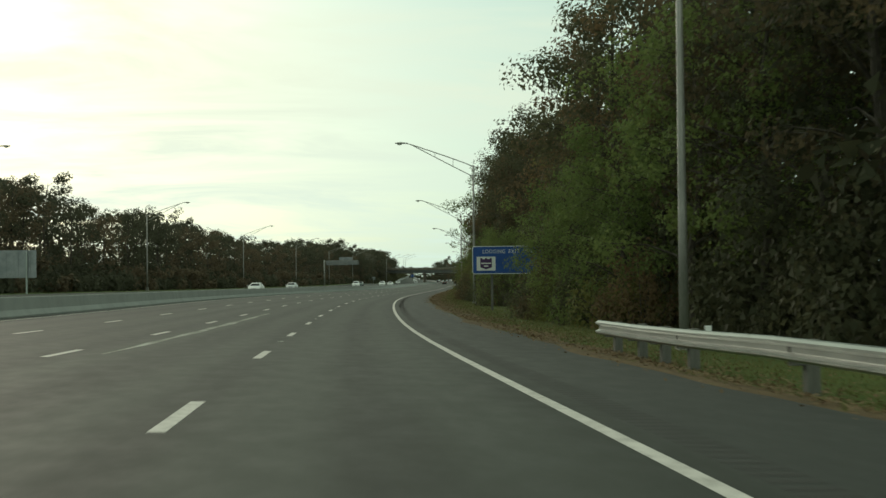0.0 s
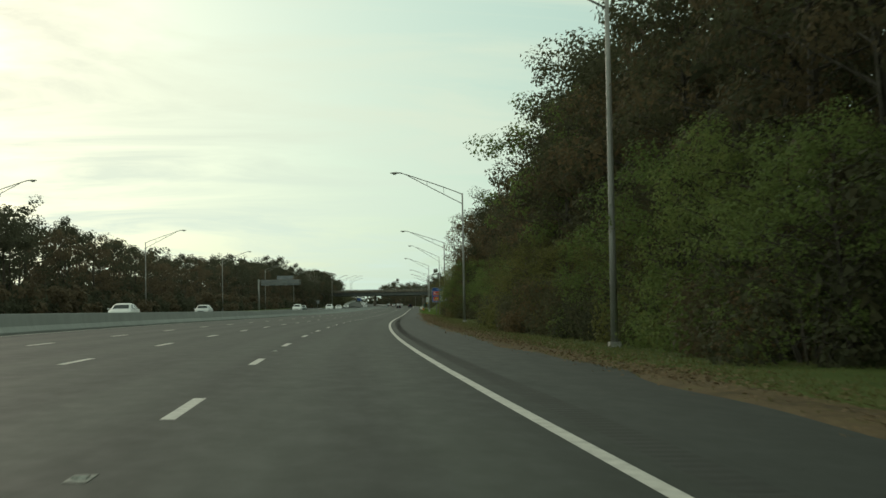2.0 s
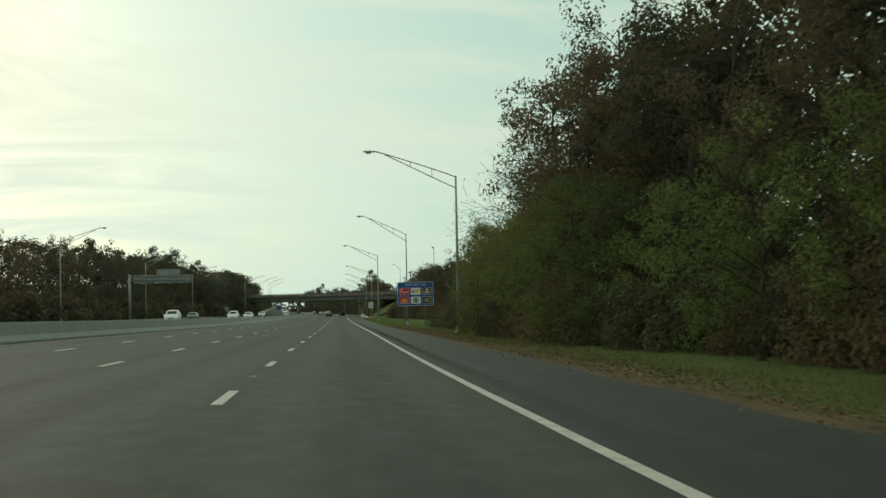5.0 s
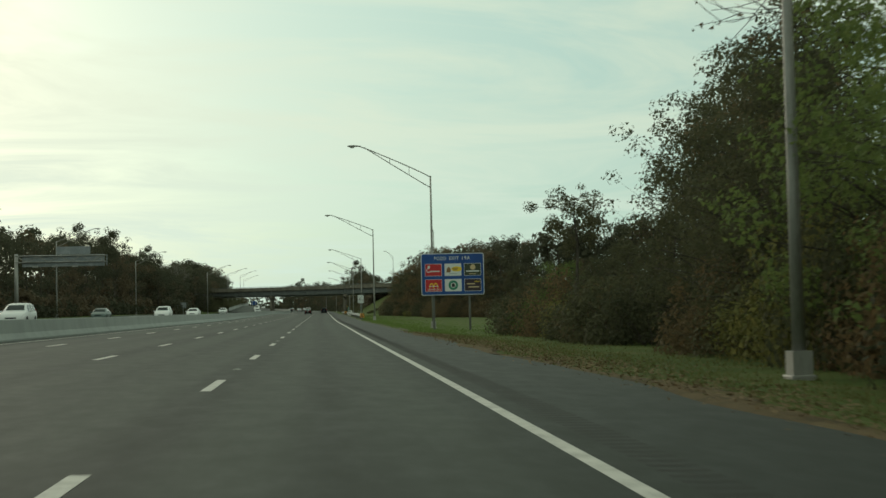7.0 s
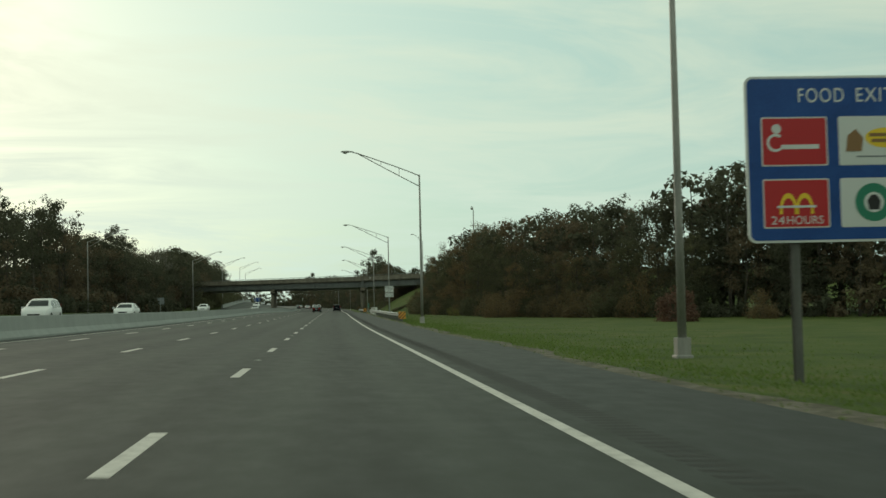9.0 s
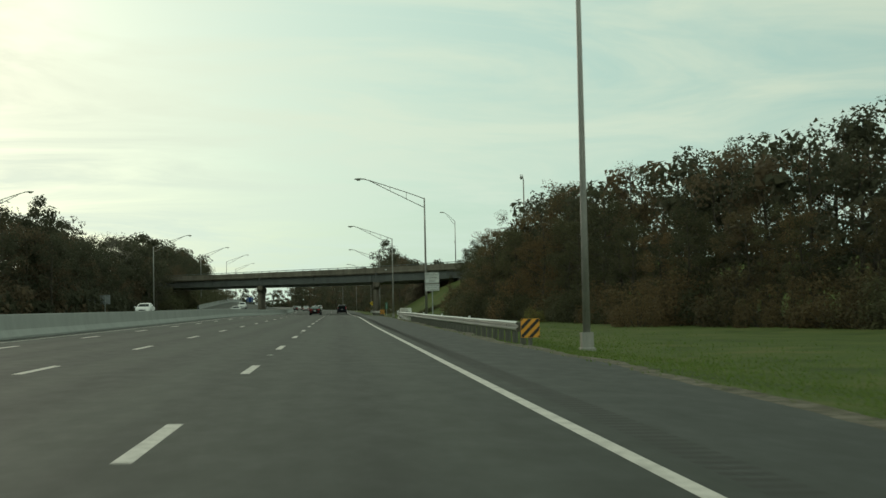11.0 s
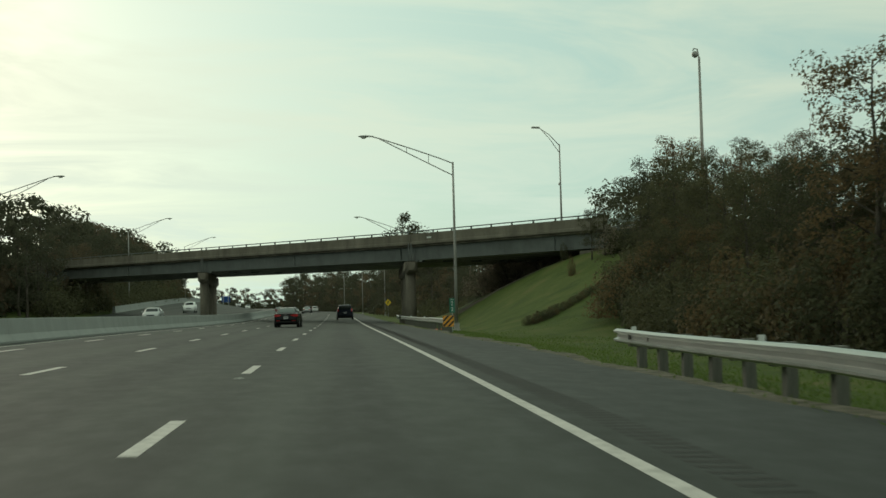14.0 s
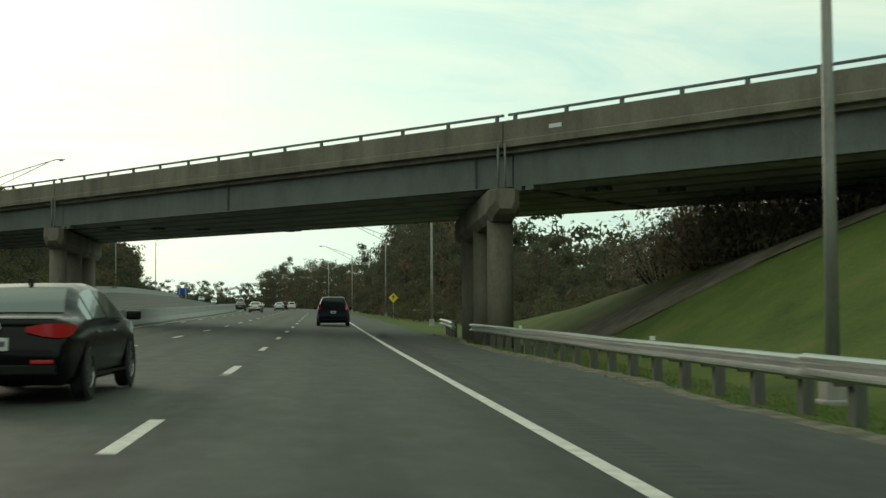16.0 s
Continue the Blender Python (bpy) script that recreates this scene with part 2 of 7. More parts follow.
M_signgreen = mat("sign_green", [(0.004, 0.12, 0.075), (0.008, 0.17, 0.105)], rough=0.45, scale=1, fine=20, bump=0.0)
M_black = plain("sign_black", (0.015, 0.015, 0.015), 0.5)
M_orange = plain("sign_orange", (0.75, 0.33, 0.03), 0.5)
M_yellow = plain("sign_yellow", (0.80, 0.55, 0.03), 0.5)
M_red = plain("logo_red", (0.46, 0.018, 0.022), 0.5)
M_brown = plain("logo_brown", (0.24, 0.13, 0.05), 0.5)
M_purple = plain("logo_purple", (0.045, 0.012, 0.075), 0.5)
M_logogreen = plain("logo_green", (0.02, 0.20, 0.12), 0.5)
M_lens = plain("lamp_lens", (0.45, 0.45, 0.40), 0.15, spec=0.6)


# ---------------------------------------------------------------- alignment of the road
# the line driven: x, y and road level every 40 m
ALIGN = ((0.0, 0.0, -1.10), (0.48, 40.0, -1.48), (1.86, 79.97, -1.56), (4.19, 119.9, -1.57), (7.53, 159.75, -1.62), (11.45, 199.56, -1.67),
         (15.84, 239.32, -1.67), (20.3, 279.07, -1.66), (24.69, 318.83, -1.63), (29.09, 358.59, -1.56), (33.51, 398.34, -1.50),
         (38.05, 438.09, -1.36), (42.6, 477.82, -1.19), (47.26, 517.55, -0.99), (51.83, 557.29, -0.92))
CROSS = 0.022          # the carriageway falls to the right


def spline(t, y):
    """Natural cubic spline through (t, y)."""
    n = len(t)
    h = np.diff(t)
    A, b = np.eye(n), np.zeros(n)
    for i in range(1, n - 1):
        A[i, i - 1:i + 2] = h[i - 1], 2 * (h[i - 1] + h[i]), h[i]
        b[i] = 6 * ((y[i + 1] - y[i]) / h[i] - (y[i] - y[i - 1]) / h[i - 1])
    m = np.linalg.solve(A, b)

    def at(x):
        x = np.asarray(x, float)
        i = np.clip(np.searchsorted(t, x) - 1, 0, n - 2)
        a, c = (t[i + 1] - x) / h[i], (x - t[i]) / h[i]
        return a * y[i] + c * y[i + 1] + ((a ** 3 - a) * m[i] + (c ** 3 - c) * m[i + 1]) * h[i] ** 2 / 6
    return at


def make_alignment():
    s = [40.0 * i for i in range(len(ALIGN))]
    pts = [list(p) for p in ALIGN]
    # straight behind the start
    for k in range(1, 6):
        s.insert(0, -40.0 * k)
        pts.insert(0, [-0.5 * k * 0.55, -40.0 * k, -1.10 + 0.35 * k * 0.6])
    # beyond the bridge: a slow bend to the left on a rising grade
    x, y, z = pts[-1]
    yaw = radians(6.62)
    for k in range(1, 40):
        d = 40.0 * k
        yaw -= 40.0 * (0.00002 if d < 220 else 0.0004 if d < 900 else 0.0)
        x += 40.0 * math.sin(yaw)
        y += 40.0 * math.cos(yaw)
        z += 40.0 * (-0.0003 if d < 60 else 0.002 if d < 100 else 0.005 if d < 500 else 0.002)
        s.append(560.0 + d)
        pts.append([x, y, z])
    s, pts = np.array(s), np.array(pts)
    return spline(s, pts[:, 0]), spline(s, pts[:, 1]), spline(s, pts[:, 2])


AX, AY, AZ = make_alignment()
E_KNOTS = np.array([2.22, 2.09, 1.98, 1.90, 2.02, 2.12, 2.14, 2.12, 2.09, 2.06, 2.03, 2.07, 2.14])
LANE = 3.66


def edge(s):
    """Offset of the right edge line from the line driven."""
    return np.interp(s, np.arange(13) * 55.0, E_KNOTS)


def barrier_at(s):
    return np.interp(s, (0, 80, 180, 240, 300, 370, 500, 580, 640, 710, 800, 935, 1200), (-13.5, -13.6, -14.0, -13.0, -11.8, -11.2, -10.75, -11.0, -9.9, -10.7, -13.0, -15.5, -16.0))


def frame_at(s):
    dx, dy = AX(s + 2) - AX(s - 2), AY(s + 2) - AY(s - 2)
    n = np.hypot(dx, dy)
    return dx / n, dy / n


def opp_rise(s):
    """The opposing carriageway climbs above ours beyond the bridge."""
    t = np.clip((np.asarray(s, float) - 630) / 170, 0, 1)
    return 3.6 * t * t * (3 - 2 * t)


def opp_edge(s):
    """Offset of the outer edge of the opposing carriageway."""
    return float(np.interp(s, (560, 670, 1500), (-37.5, -30.6, -30.6)))


def smooth(a, b, x):
    t = np.clip((np.asarray(x, float) - a) / (b - a), 0, 1)
    return t * t * (3 - 2 * t)


# bridge: axis of its near face, level of its top rail
BR = Vector((66.58, 625.14, 0))
BD = Vector((0.521, -0.853, 0)).normalized()       # towards the near right
BN = Vector((-BD.y, BD.x, 0))                       # away from the camera's side
BRIDGE_W = 9.4


def br_coords(x, y):
    dx, dy = x - BR.x, y - BR.y
    return dx * BD.x + dy * BD.y, dx * BN.x + dy * BN.y


def br_top(r):
    return 7.62 - 0.0098 * np.minimum(r, 0.0)


def ground_h(s, l):
    """Level of the land at s along and l across."""
    s, l = np.asarray(s, float), np.asarray(l, float)
    z0 = AZ(s)
    z = z0 - CROSS * np.clip(l, -40, 5.0)
    z = z - 0.055 * np.clip(l - 5.0, 0, 4.0) * (1 + 0.7 * smooth(280, 345, s)) - 0.01 * np.clip(l - 9, 0, 40)
    # a shallow drop behind the shoulder where the guard rails stand
    z = z - 0.10 * smooth(5.0, 6.1, l) * (smooth(420, 445, s) + smooth(40, 20, s))
    z = z + np.clip((-l - 14.0) / 23.0, 0, 1.15) * opp_rise(s)
    # woods stand on slightly rising land
    z = z + 0.8 * smooth(16, 40, l) * smooth(340, 300, s) + 0.9 * smooth(-41, -60, l)
    z = z + 1.2 * smooth(22, 60, l) * smooth(440, 480, s)
    # embankments that carry the bridge's road
    fx, fy = frame_at(s)
    x, y = AX(s) + fy * l, AY(s) - fx * l
    r, q = br_coords(x, y)
    side = np.maximum(np.maximum(-q - 0.5, q - BRIDGE_W - 0.5), 0)
    bank = np.interp(l, (9.3, 11.8, 14.4, 17.3, 20.2, 22, 30), (0, 1.65, 3.35, 4.87, 6.05, 6.4, 7.2))
    bank = bank * (1 - 0.14 * smooth(1.5, 8.0, q))
    for rise in (bank, 0.42 * (-l - 40.5)):
        up = np.clip(np.minimum(rise, br_top(r) - 1.75 - z0 + 0.2), 0, None)
        z = z + up * np.clip(1 - side / 26.0, 0, 1)
    return z


def P(s, l, h=0.0):
    fx, fy = frame_at(s)
    return Vector((float(AX(s) + fy * l), float(AY(s) - fx * l), float(ground_h(s, l)) + h))


def road_z(s, l):
    return AZ(s) - CROSS * l


def stand(s, l, h=0.0, turn=0.0, on_road=False):
    """Pose at s, l: local y runs along the road, local x to the right."""
    fx, fy = (float(v) for v in frame_at(s))
    p = P(s, l, h)
    if on_road:
        p.z = float(road_z(s, l)) + h
    return pose(p.x, p.y, p.z, 0, 0, math.degrees(math.atan2(-fx, fy)) + turn)


# ---------------------------------------------------------------- mesh helpers
def link_mesh(name, verts, faces, material, parent=None, smooth_it=False, uvs=None):
    me = bpy.data.meshes.new(name)
    me.from_pydata([tuple(v) for v in verts], [], [tuple(f) for f in faces])
    if material:
        me.materials.append(material)
    if smooth_it:
        me.shade_smooth()
    if uvs is not None:
        layer = me.uv_layers.new(name="UVMap")
        loops = np.empty(len(me.loops), dtype=np.int32)
        me.loops.foreach_get("vertex_index", loops)
        layer.data.foreach_set("uv", np.asarray(uvs, np.float32)[loops].ravel())
    me.update()
    ob = new(name, me)
    if parent:
        ob.parent = parent
    return ob


def part(name, bm, material, parent, label="", smooth_it=False):
    me = bpy.data.meshes.new(name)
    bm.to_mesh(me)
    bm.free()
    me.materials.append(material)
    if smooth_it:
        me.shade_smooth()
    ob = new(name, me)
    if parent:
        ob.parent = parent
    if label:
        ob["label"] = label
    return ob


def thing(name, m, label, category, group="", kind=""):
    ob = new(name)
    ob.empty_display_size = 0.2
    ob.matrix_world = m
    return tagged(ob, label, category, group, kind)


def box(bm, x0, y0, z0, x1, y1, z1, bevel=0.0):
    r = bmesh.ops.create_cube(bm, size=1.0)
    for v in r["verts"]:
        v.co = Vector((x0 + (v.co.x + 0.5) * (x1 - x0), y0 + (v.co.y + 0.5) * (y1 - y0), z0 + (v.co.z + 0.5) * (z1 - z0)))
    if bevel:
        es = list({e for v in r["verts"] for e in v.link_edges})
        bmesh.ops.bevel(bm, geom=es, offset=bevel, segments=2, affect="EDGES", profile=0.6)
    return bm


def tube(bm, pts, radii, seg=10, caps=True):
    """A tapered tube along points."""
    rings = []
    n = len(pts)
    pts = [Vector(p) for p in pts]
    up = Vector((0.31, 0.17, 0.93))
    for i, p in enumerate(pts):
        d = (pts[min(i + 1, n - 1)] - pts[max(i - 1, 0)]).normalized()
        a = d.cross(up)
        if a.length < 0.05:
            a = d.cross(Vector((1, 0, 0)))
        a.normalize()
        b = d.cross(a)
        rings.append([bm.verts.new(p + (a * math.cos(2 * math.pi * k / seg) + b * math.sin(2 * math.pi * k / seg)) * radii[i]) for k in range(seg)])
    for i in range(n - 1):
        for k in range(seg):
            bm.faces.new((rings[i][k], rings[i][(k + 1) % seg], rings[i + 1][(k + 1) % seg], rings[i + 1][k]))
    if caps:
        bm.faces.new(rings[0][::-1])
        bm.faces.new(rings[-1])
    bmesh.ops.recalc_face_normals(bm, faces=bm.faces)
    return bm


def prism(bm, outline, x0, x1, axis="x"):
    """Extrude a closed (u, v) outline from x0 to x1 along an axis."""
    def at(u, v, w):
        return {"x": (w, u, v), "y": (u, w, v), "z": (u, v, w)}[axis]
    a = [bm.verts.new(at(u, v, x0)) for u, v in outline]
    b = [bm.verts.new(at(u, v, x1)) for u, v in outline]
    n = len(outline)
    for i in range(n):
        bm.faces.new((a[i], a[(i + 1) % n], b[(i + 1) % n], b[i]))
    bm.faces.new(a[::-1])
    bm.faces.new(b)
    bmesh.ops.recalc_face_normals(bm, faces=bm.faces)
    return bm


# ---------------------------------------------------------------- ground, road
def strip(name, s_list, l_list_of, z_of, material, parent=None, thick=0.0):
    """A sheet along the road: columns l_list_of(s), level z_of(s, l); UV in metres."""
    verts, uvs, faces = [], [], []
    ncol = len(l_list_of(s_list[0]))
    for s in s_list:
        fx, fy = (float(v) for v in frame_at(s))
        x0, y0 = float(AX(s)), float(AY(s))
        for l in l_list_of(s):
            verts.append((x0 + fy * l, y0 - fx * l, float(z_of(s, l))))
            uvs.append((s, l))
    for i in range(len(s_list) - 1):
        for k in range(ncol - 1):
            a = i * ncol + k
            faces.append((a, a + 1, a + 1 + ncol, a + ncol))
    if thick:
        n = len(verts)
        verts += [(x, y, z - thick) for x, y, z in verts]
        uvs += uvs
        for i in range(len(s_list) - 1):
            for k in (0, ncol - 1):
                a = i * ncol + k
                q = (a, a + ncol, a + ncol + n, a + n)
                faces.append(q if k == 0 else q[::-1])
    return link_mesh(name, verts, faces, material, parent, uvs=uvs)


S_ALL = list(np.arange(-160, 720, 8.0)) + list(np.arange(720, 1500, 20.0))


def build_ground():
    s_list = list(np.arange(-160, 480, 8.0)) + list(np.arange(480, 600, 3.0)) + list(np.arange(600, 645, 1.25)) + list(np.arange(645, 760, 3.0)) + list(np.arange(760, 1500, 20.0))
    ls = [-3500, -1200, -420, -200, -120, -80, -60, -50, -44, -41, -38, -35, -30, -24, -18, -15.6, -15, -14.4, -13.8, -12, -9, -5, 0, 3, 4.7, 5.4, 6.2, 7, 8, 9] + \
         list(np.arange(10.0, 24, 1.25)) + list(np.arange(25.5, 48, 2.5)) + [52, 60, 80, 120, 200, 420, 1200, 3500]

    def z_of(s, l):
        z = ground_h(s, l)
        if -38 < l < 5.3:
            return z - 0.06
        return z + 0.05 * math.sin(s * 0.31 + l) * math.cos(l * 0.7) * (1 if l > 9 or l < -38 else 0.3)
    g = strip("ground", s_list, lambda s: ls, z_of, M_grass)
    tagged(g, "grassy verge and open field beside the highway", "ground", kind="structure")
    # the land goes on to the horizon
    v = [(-4500, -4500, -6), (4500, -4500, -6), (4500, 4500, -6), (-4500, 4500, -6)]
    far = link_mesh("ground_far", v, [(0, 1, 2, 3)], M_grass)
    tagged(far, "dull green land reaching out to the horizon", "ground", kind="structure")


build_ground()
road = strip("road", S_ALL, lambda s: [float(barrier_at(s)), -10, -7, -4, 0, float(edge(s)) + 0.35], lambda s, l: road_z(s, l), M_road, thick=0.2)
tagged(road, "worn grey four-lane highway carriageway with pale wheel tracks", "road", kind="structure")
shoulder = strip("shoulder", S_ALL, lambda s: [float(edge(s)) + 0.35, 3.6, 5.05 + 0.18 * math.sin(s * 0.21) + 0.12 * math.sin(s * 0.67)], lambda s, l: road_z(s, l) - 0.004, M_shoulder, thick=0.2)
tagged(shoulder, "dark asphalt hard shoulder with a milled rumble strip", "road shoulder", kind="structure")
opp = strip("road_opposing", S_ALL, lambda s: [opp_edge(s), -28, -22, float(barrier_at(s)) - 0.62], lambda s, l: ground_h(s, l) + 0.01, M_road, thick=0.2)
tagged(opp, "grey opposing carriageway behind the concrete median barrier", "road", kind="structure")

edge_line = strip("edge_line", S_ALL, lambda s: [float(edge(s)) - 0.075, float(edge(s)) + 0.075], lambda s, l: road_z(s, l) + 0.003, M_white, road)
edge_line["label"] = "solid white painted edge line"
# yellow-white line beside the median barrier, worn
strip("edge_line", S_ALL, lambda s: [float(barrier_at(s)) + 0.75, float(barrier_at(s)) + 0.87], lambda s, l: road_z(s, l) + 0.003, M_white, road)

DASH_N = (0, 1, 10, 11, 19, 26, 37, 41, 47, 100)
DASH_S = (11.9, 24.3, 136.5, 148.9, 249.0, 336.7, 470.8, 518.9, 592.3, 1240.0)


def build_dashes():
    bm = bmesh.new()
    box(bm, -0.075, -1.52, -0.01, 0.075, 1.52, 0.002)
    me = bpy.data.meshes.new("lane_dash")
    bm.to_mesh(me)
    bm.free()
    me.materials.append(M_white)
    for line in (1, 2, 3):
        for n in range(-3, 70):
            s = float(np.interp(n, DASH_N, DASH_S)) if n >= 0 else 11.9 + 12.4 * n
            l = float(edge(s)) - LANE * line
            if l < barrier_at(s) + 1.0:
                continue
            ob = new("lane_dash", me)
            ob.parent = road
            slope = float(AZ(s + 1.5) - AZ(s - 1.5)) / 3
            m = stand(s, l, 0.002, on_road=True) @ pose(0, 0, 0, math.degrees(math.atan(slope)), math.degrees(math.atan(CROSS)), 0)
            ob.matrix_world = m


build_dashes()


def build_markers():
    """Raised pavement markers in the gaps of the first lane line."""
    bm = bmesh.new()
    prism(bm, [(-0.05, 0.0), (0.05, 0.0), (0.028, 0.018), (-0.028, 0.018)], -0.05, 0.05, "x")
    bm2 = bmesh.new()
    box(bm2, -0.075, -0.20, -0.01, 0.075, 0.20, 0.002)
    me, me2 = bpy.data.meshes.new("pavement_marker"), bpy.data.meshes.new("marker_pad")
    bm.to_mesh(me)
    bm.free()
    bm2.to_mesh(me2)
    bm2.free()
    me.materials.append(M_pad)
    me2.materials.append(M_pad)
    for k in range(-1, 25):
        s = 31.0 + 24.85 * k
        for line in (1,):
            l = float(edge(s)) - LANE * line
            pad = new("marker_pad", me2)
            pad.parent = road
            pad.matrix_world = stand(s, l, 0.003, on_road=True) @ pose(0, 0, 0, 0, math.degrees(math.atan(CROSS)), 0)
            ob = new("pavement_marker", me)
            ob.parent = road
            ob.matrix_world = stand(s, l, 0.006, on_road=True)


M_pad = mat("worn_marker", [(0.07, 0.075, 0.065), (0.17, 0.175, 0.155), (0.34, 0.35, 0.32)], rough=0.7, scale=9, fine=60, bump=0.2, spread=0.16)
build_markers()


def scuff():
    """A pale scrape left along the second lane."""
    ss = np.arange(24, 66, 1.0)
    ob = strip("scrape_mark", list(ss), lambda s: [-4.40 - 0.08 * math.sin(math.pi * (s - 24) / 42) + 0.03 * math.sin(s), -4.32 + 0.10 * math.sin(math.pi * (s - 24) / 42) + 0.04 * math.sin(s * 0.7)], lambda s, l: road_z(s, l) + 0.003, M_scrape, road)
    ob["label"] = "pale scrape on the pavement"


M_scrape = mat("scrape_dust", [(0.09, 0.098, 0.082), (0.21, 0.22, 0.19), (0.36, 0.37, 0.33)], rough=0.85, scale=1.2, fine=30, bump=0.1, spread=0.16, stretch=(1, 0.25, 1))
scuff()


# ---------------------------------------------------------------- median barrier
def build_barrier():
    root = thing("median_barrier", Matrix(), "long grey concrete median barrier, stained and weathered", "barrier", kind="structure")
    prof = ((0.0, 0.0), (0.0, 0.07), (-0.17, 0.30), (-0.24, 0.80), (-0.255, 0.83), (-0.375, 0.83), (-0.39, 0.80), (-0.46, 0.30), (-0.62, 0.07), (-0.62, 0.0))
    stations = list(np.arange(-60, 1100, 12.0))
    for s0, s1 in zip(stations[:-1], stations[1:]):
        if s1 - s0 > 13:
            continue
        bm = bmesh.new()
        rings = []
        for s in (s0 + 0.004, s0 + 3, s0 + 6, s0 + 9, s1 - 0.004):
            l0 = float(barrier_at(s))
            fx, fy = (float(v) for v in frame_at(s))
            lift = float(opp_rise(s)) * 0.06
            ring = []
            for a, h in prof:
                l = l0 + a
                hh = h + (lift if h > 0.2 else 0.0)
                ring.append(bm.verts.new((float(AX(s)) + fy * l, float(AY(s)) - fx * l, float(road_z(s, l)) + hh - (0.02 if h == 0 else 0))))
            rings.append(ring)
        n = len(prof)
        for a, b in zip(rings[:-1], rings[1:]):
            for k in range(n):
                bm.faces.new((a[k], a[(k + 1) % n], b[(k + 1) % n], b[k]))
        bm.faces.new(rings[0][::-1])
        bm.faces.new(rings[-1])
        bmesh.ops.recalc_face_normals(bm, faces=bm.faces)
        part("barrier_segment", bm, M_conc, root)
    # plinth round the middle bridge pier
    bm = bmesh.new()
    m = stand(659, -15.2, 0, on_road=True)
    prism(bm, [(-1.1, -9), (-0.5, -12), (0.5, -12), (1.1, -9), (1.1, 9), (0.5, 12), (-0.5, 12), (-1.1, 9)], 0.0, 0.55, "z")
    ob = part("pier_plinth", bm, M_conc, root, "low concrete plinth round the bridge pier")
    ob.matrix_world = m


build_barrier()


def build_far_wall():
    """Low pale wall along the outer edge of the opposing carriageway beyond the bridge."""
    root = thing("edge_wall", Matrix(), "low pale concrete wall along the climbing opposing carriageway", "barrier", kind="structure")
    for s0 in np.arange(690, 1100, 15.0):
        bm = bmesh.new()
        rings = []
        for s in (s0 + 0.005, s0 + 7.5, s0 + 14.995):
            fx, fy = (float(v) for v in frame_at(s))
            rings.append([bm.verts.new((float(AX(s)) + fy * l, float(AY(s)) - fx * l, float(ground_h(s, -31.1)) + h)) for l, h in ((-30.75, -0.1), (-30.85, 0.3), (-30.92, 0.85), (-31.18, 0.85), (-31.3, -0.1))])
        for a, b in zip(rings[:-1], rings[1:]):
            for k in range(5):
                bm.faces.new((a[k], a[(k + 1) % 5], b[(k + 1) % 5], b[k]))
        bm.faces.new(rings[0][::-1])
        bm.faces.new(rings[-1])
        bmesh.ops.recalc_face_normals(bm, faces=bm.faces)
        part("wall_segment", bm, M_conc, root)


build_far_wall()


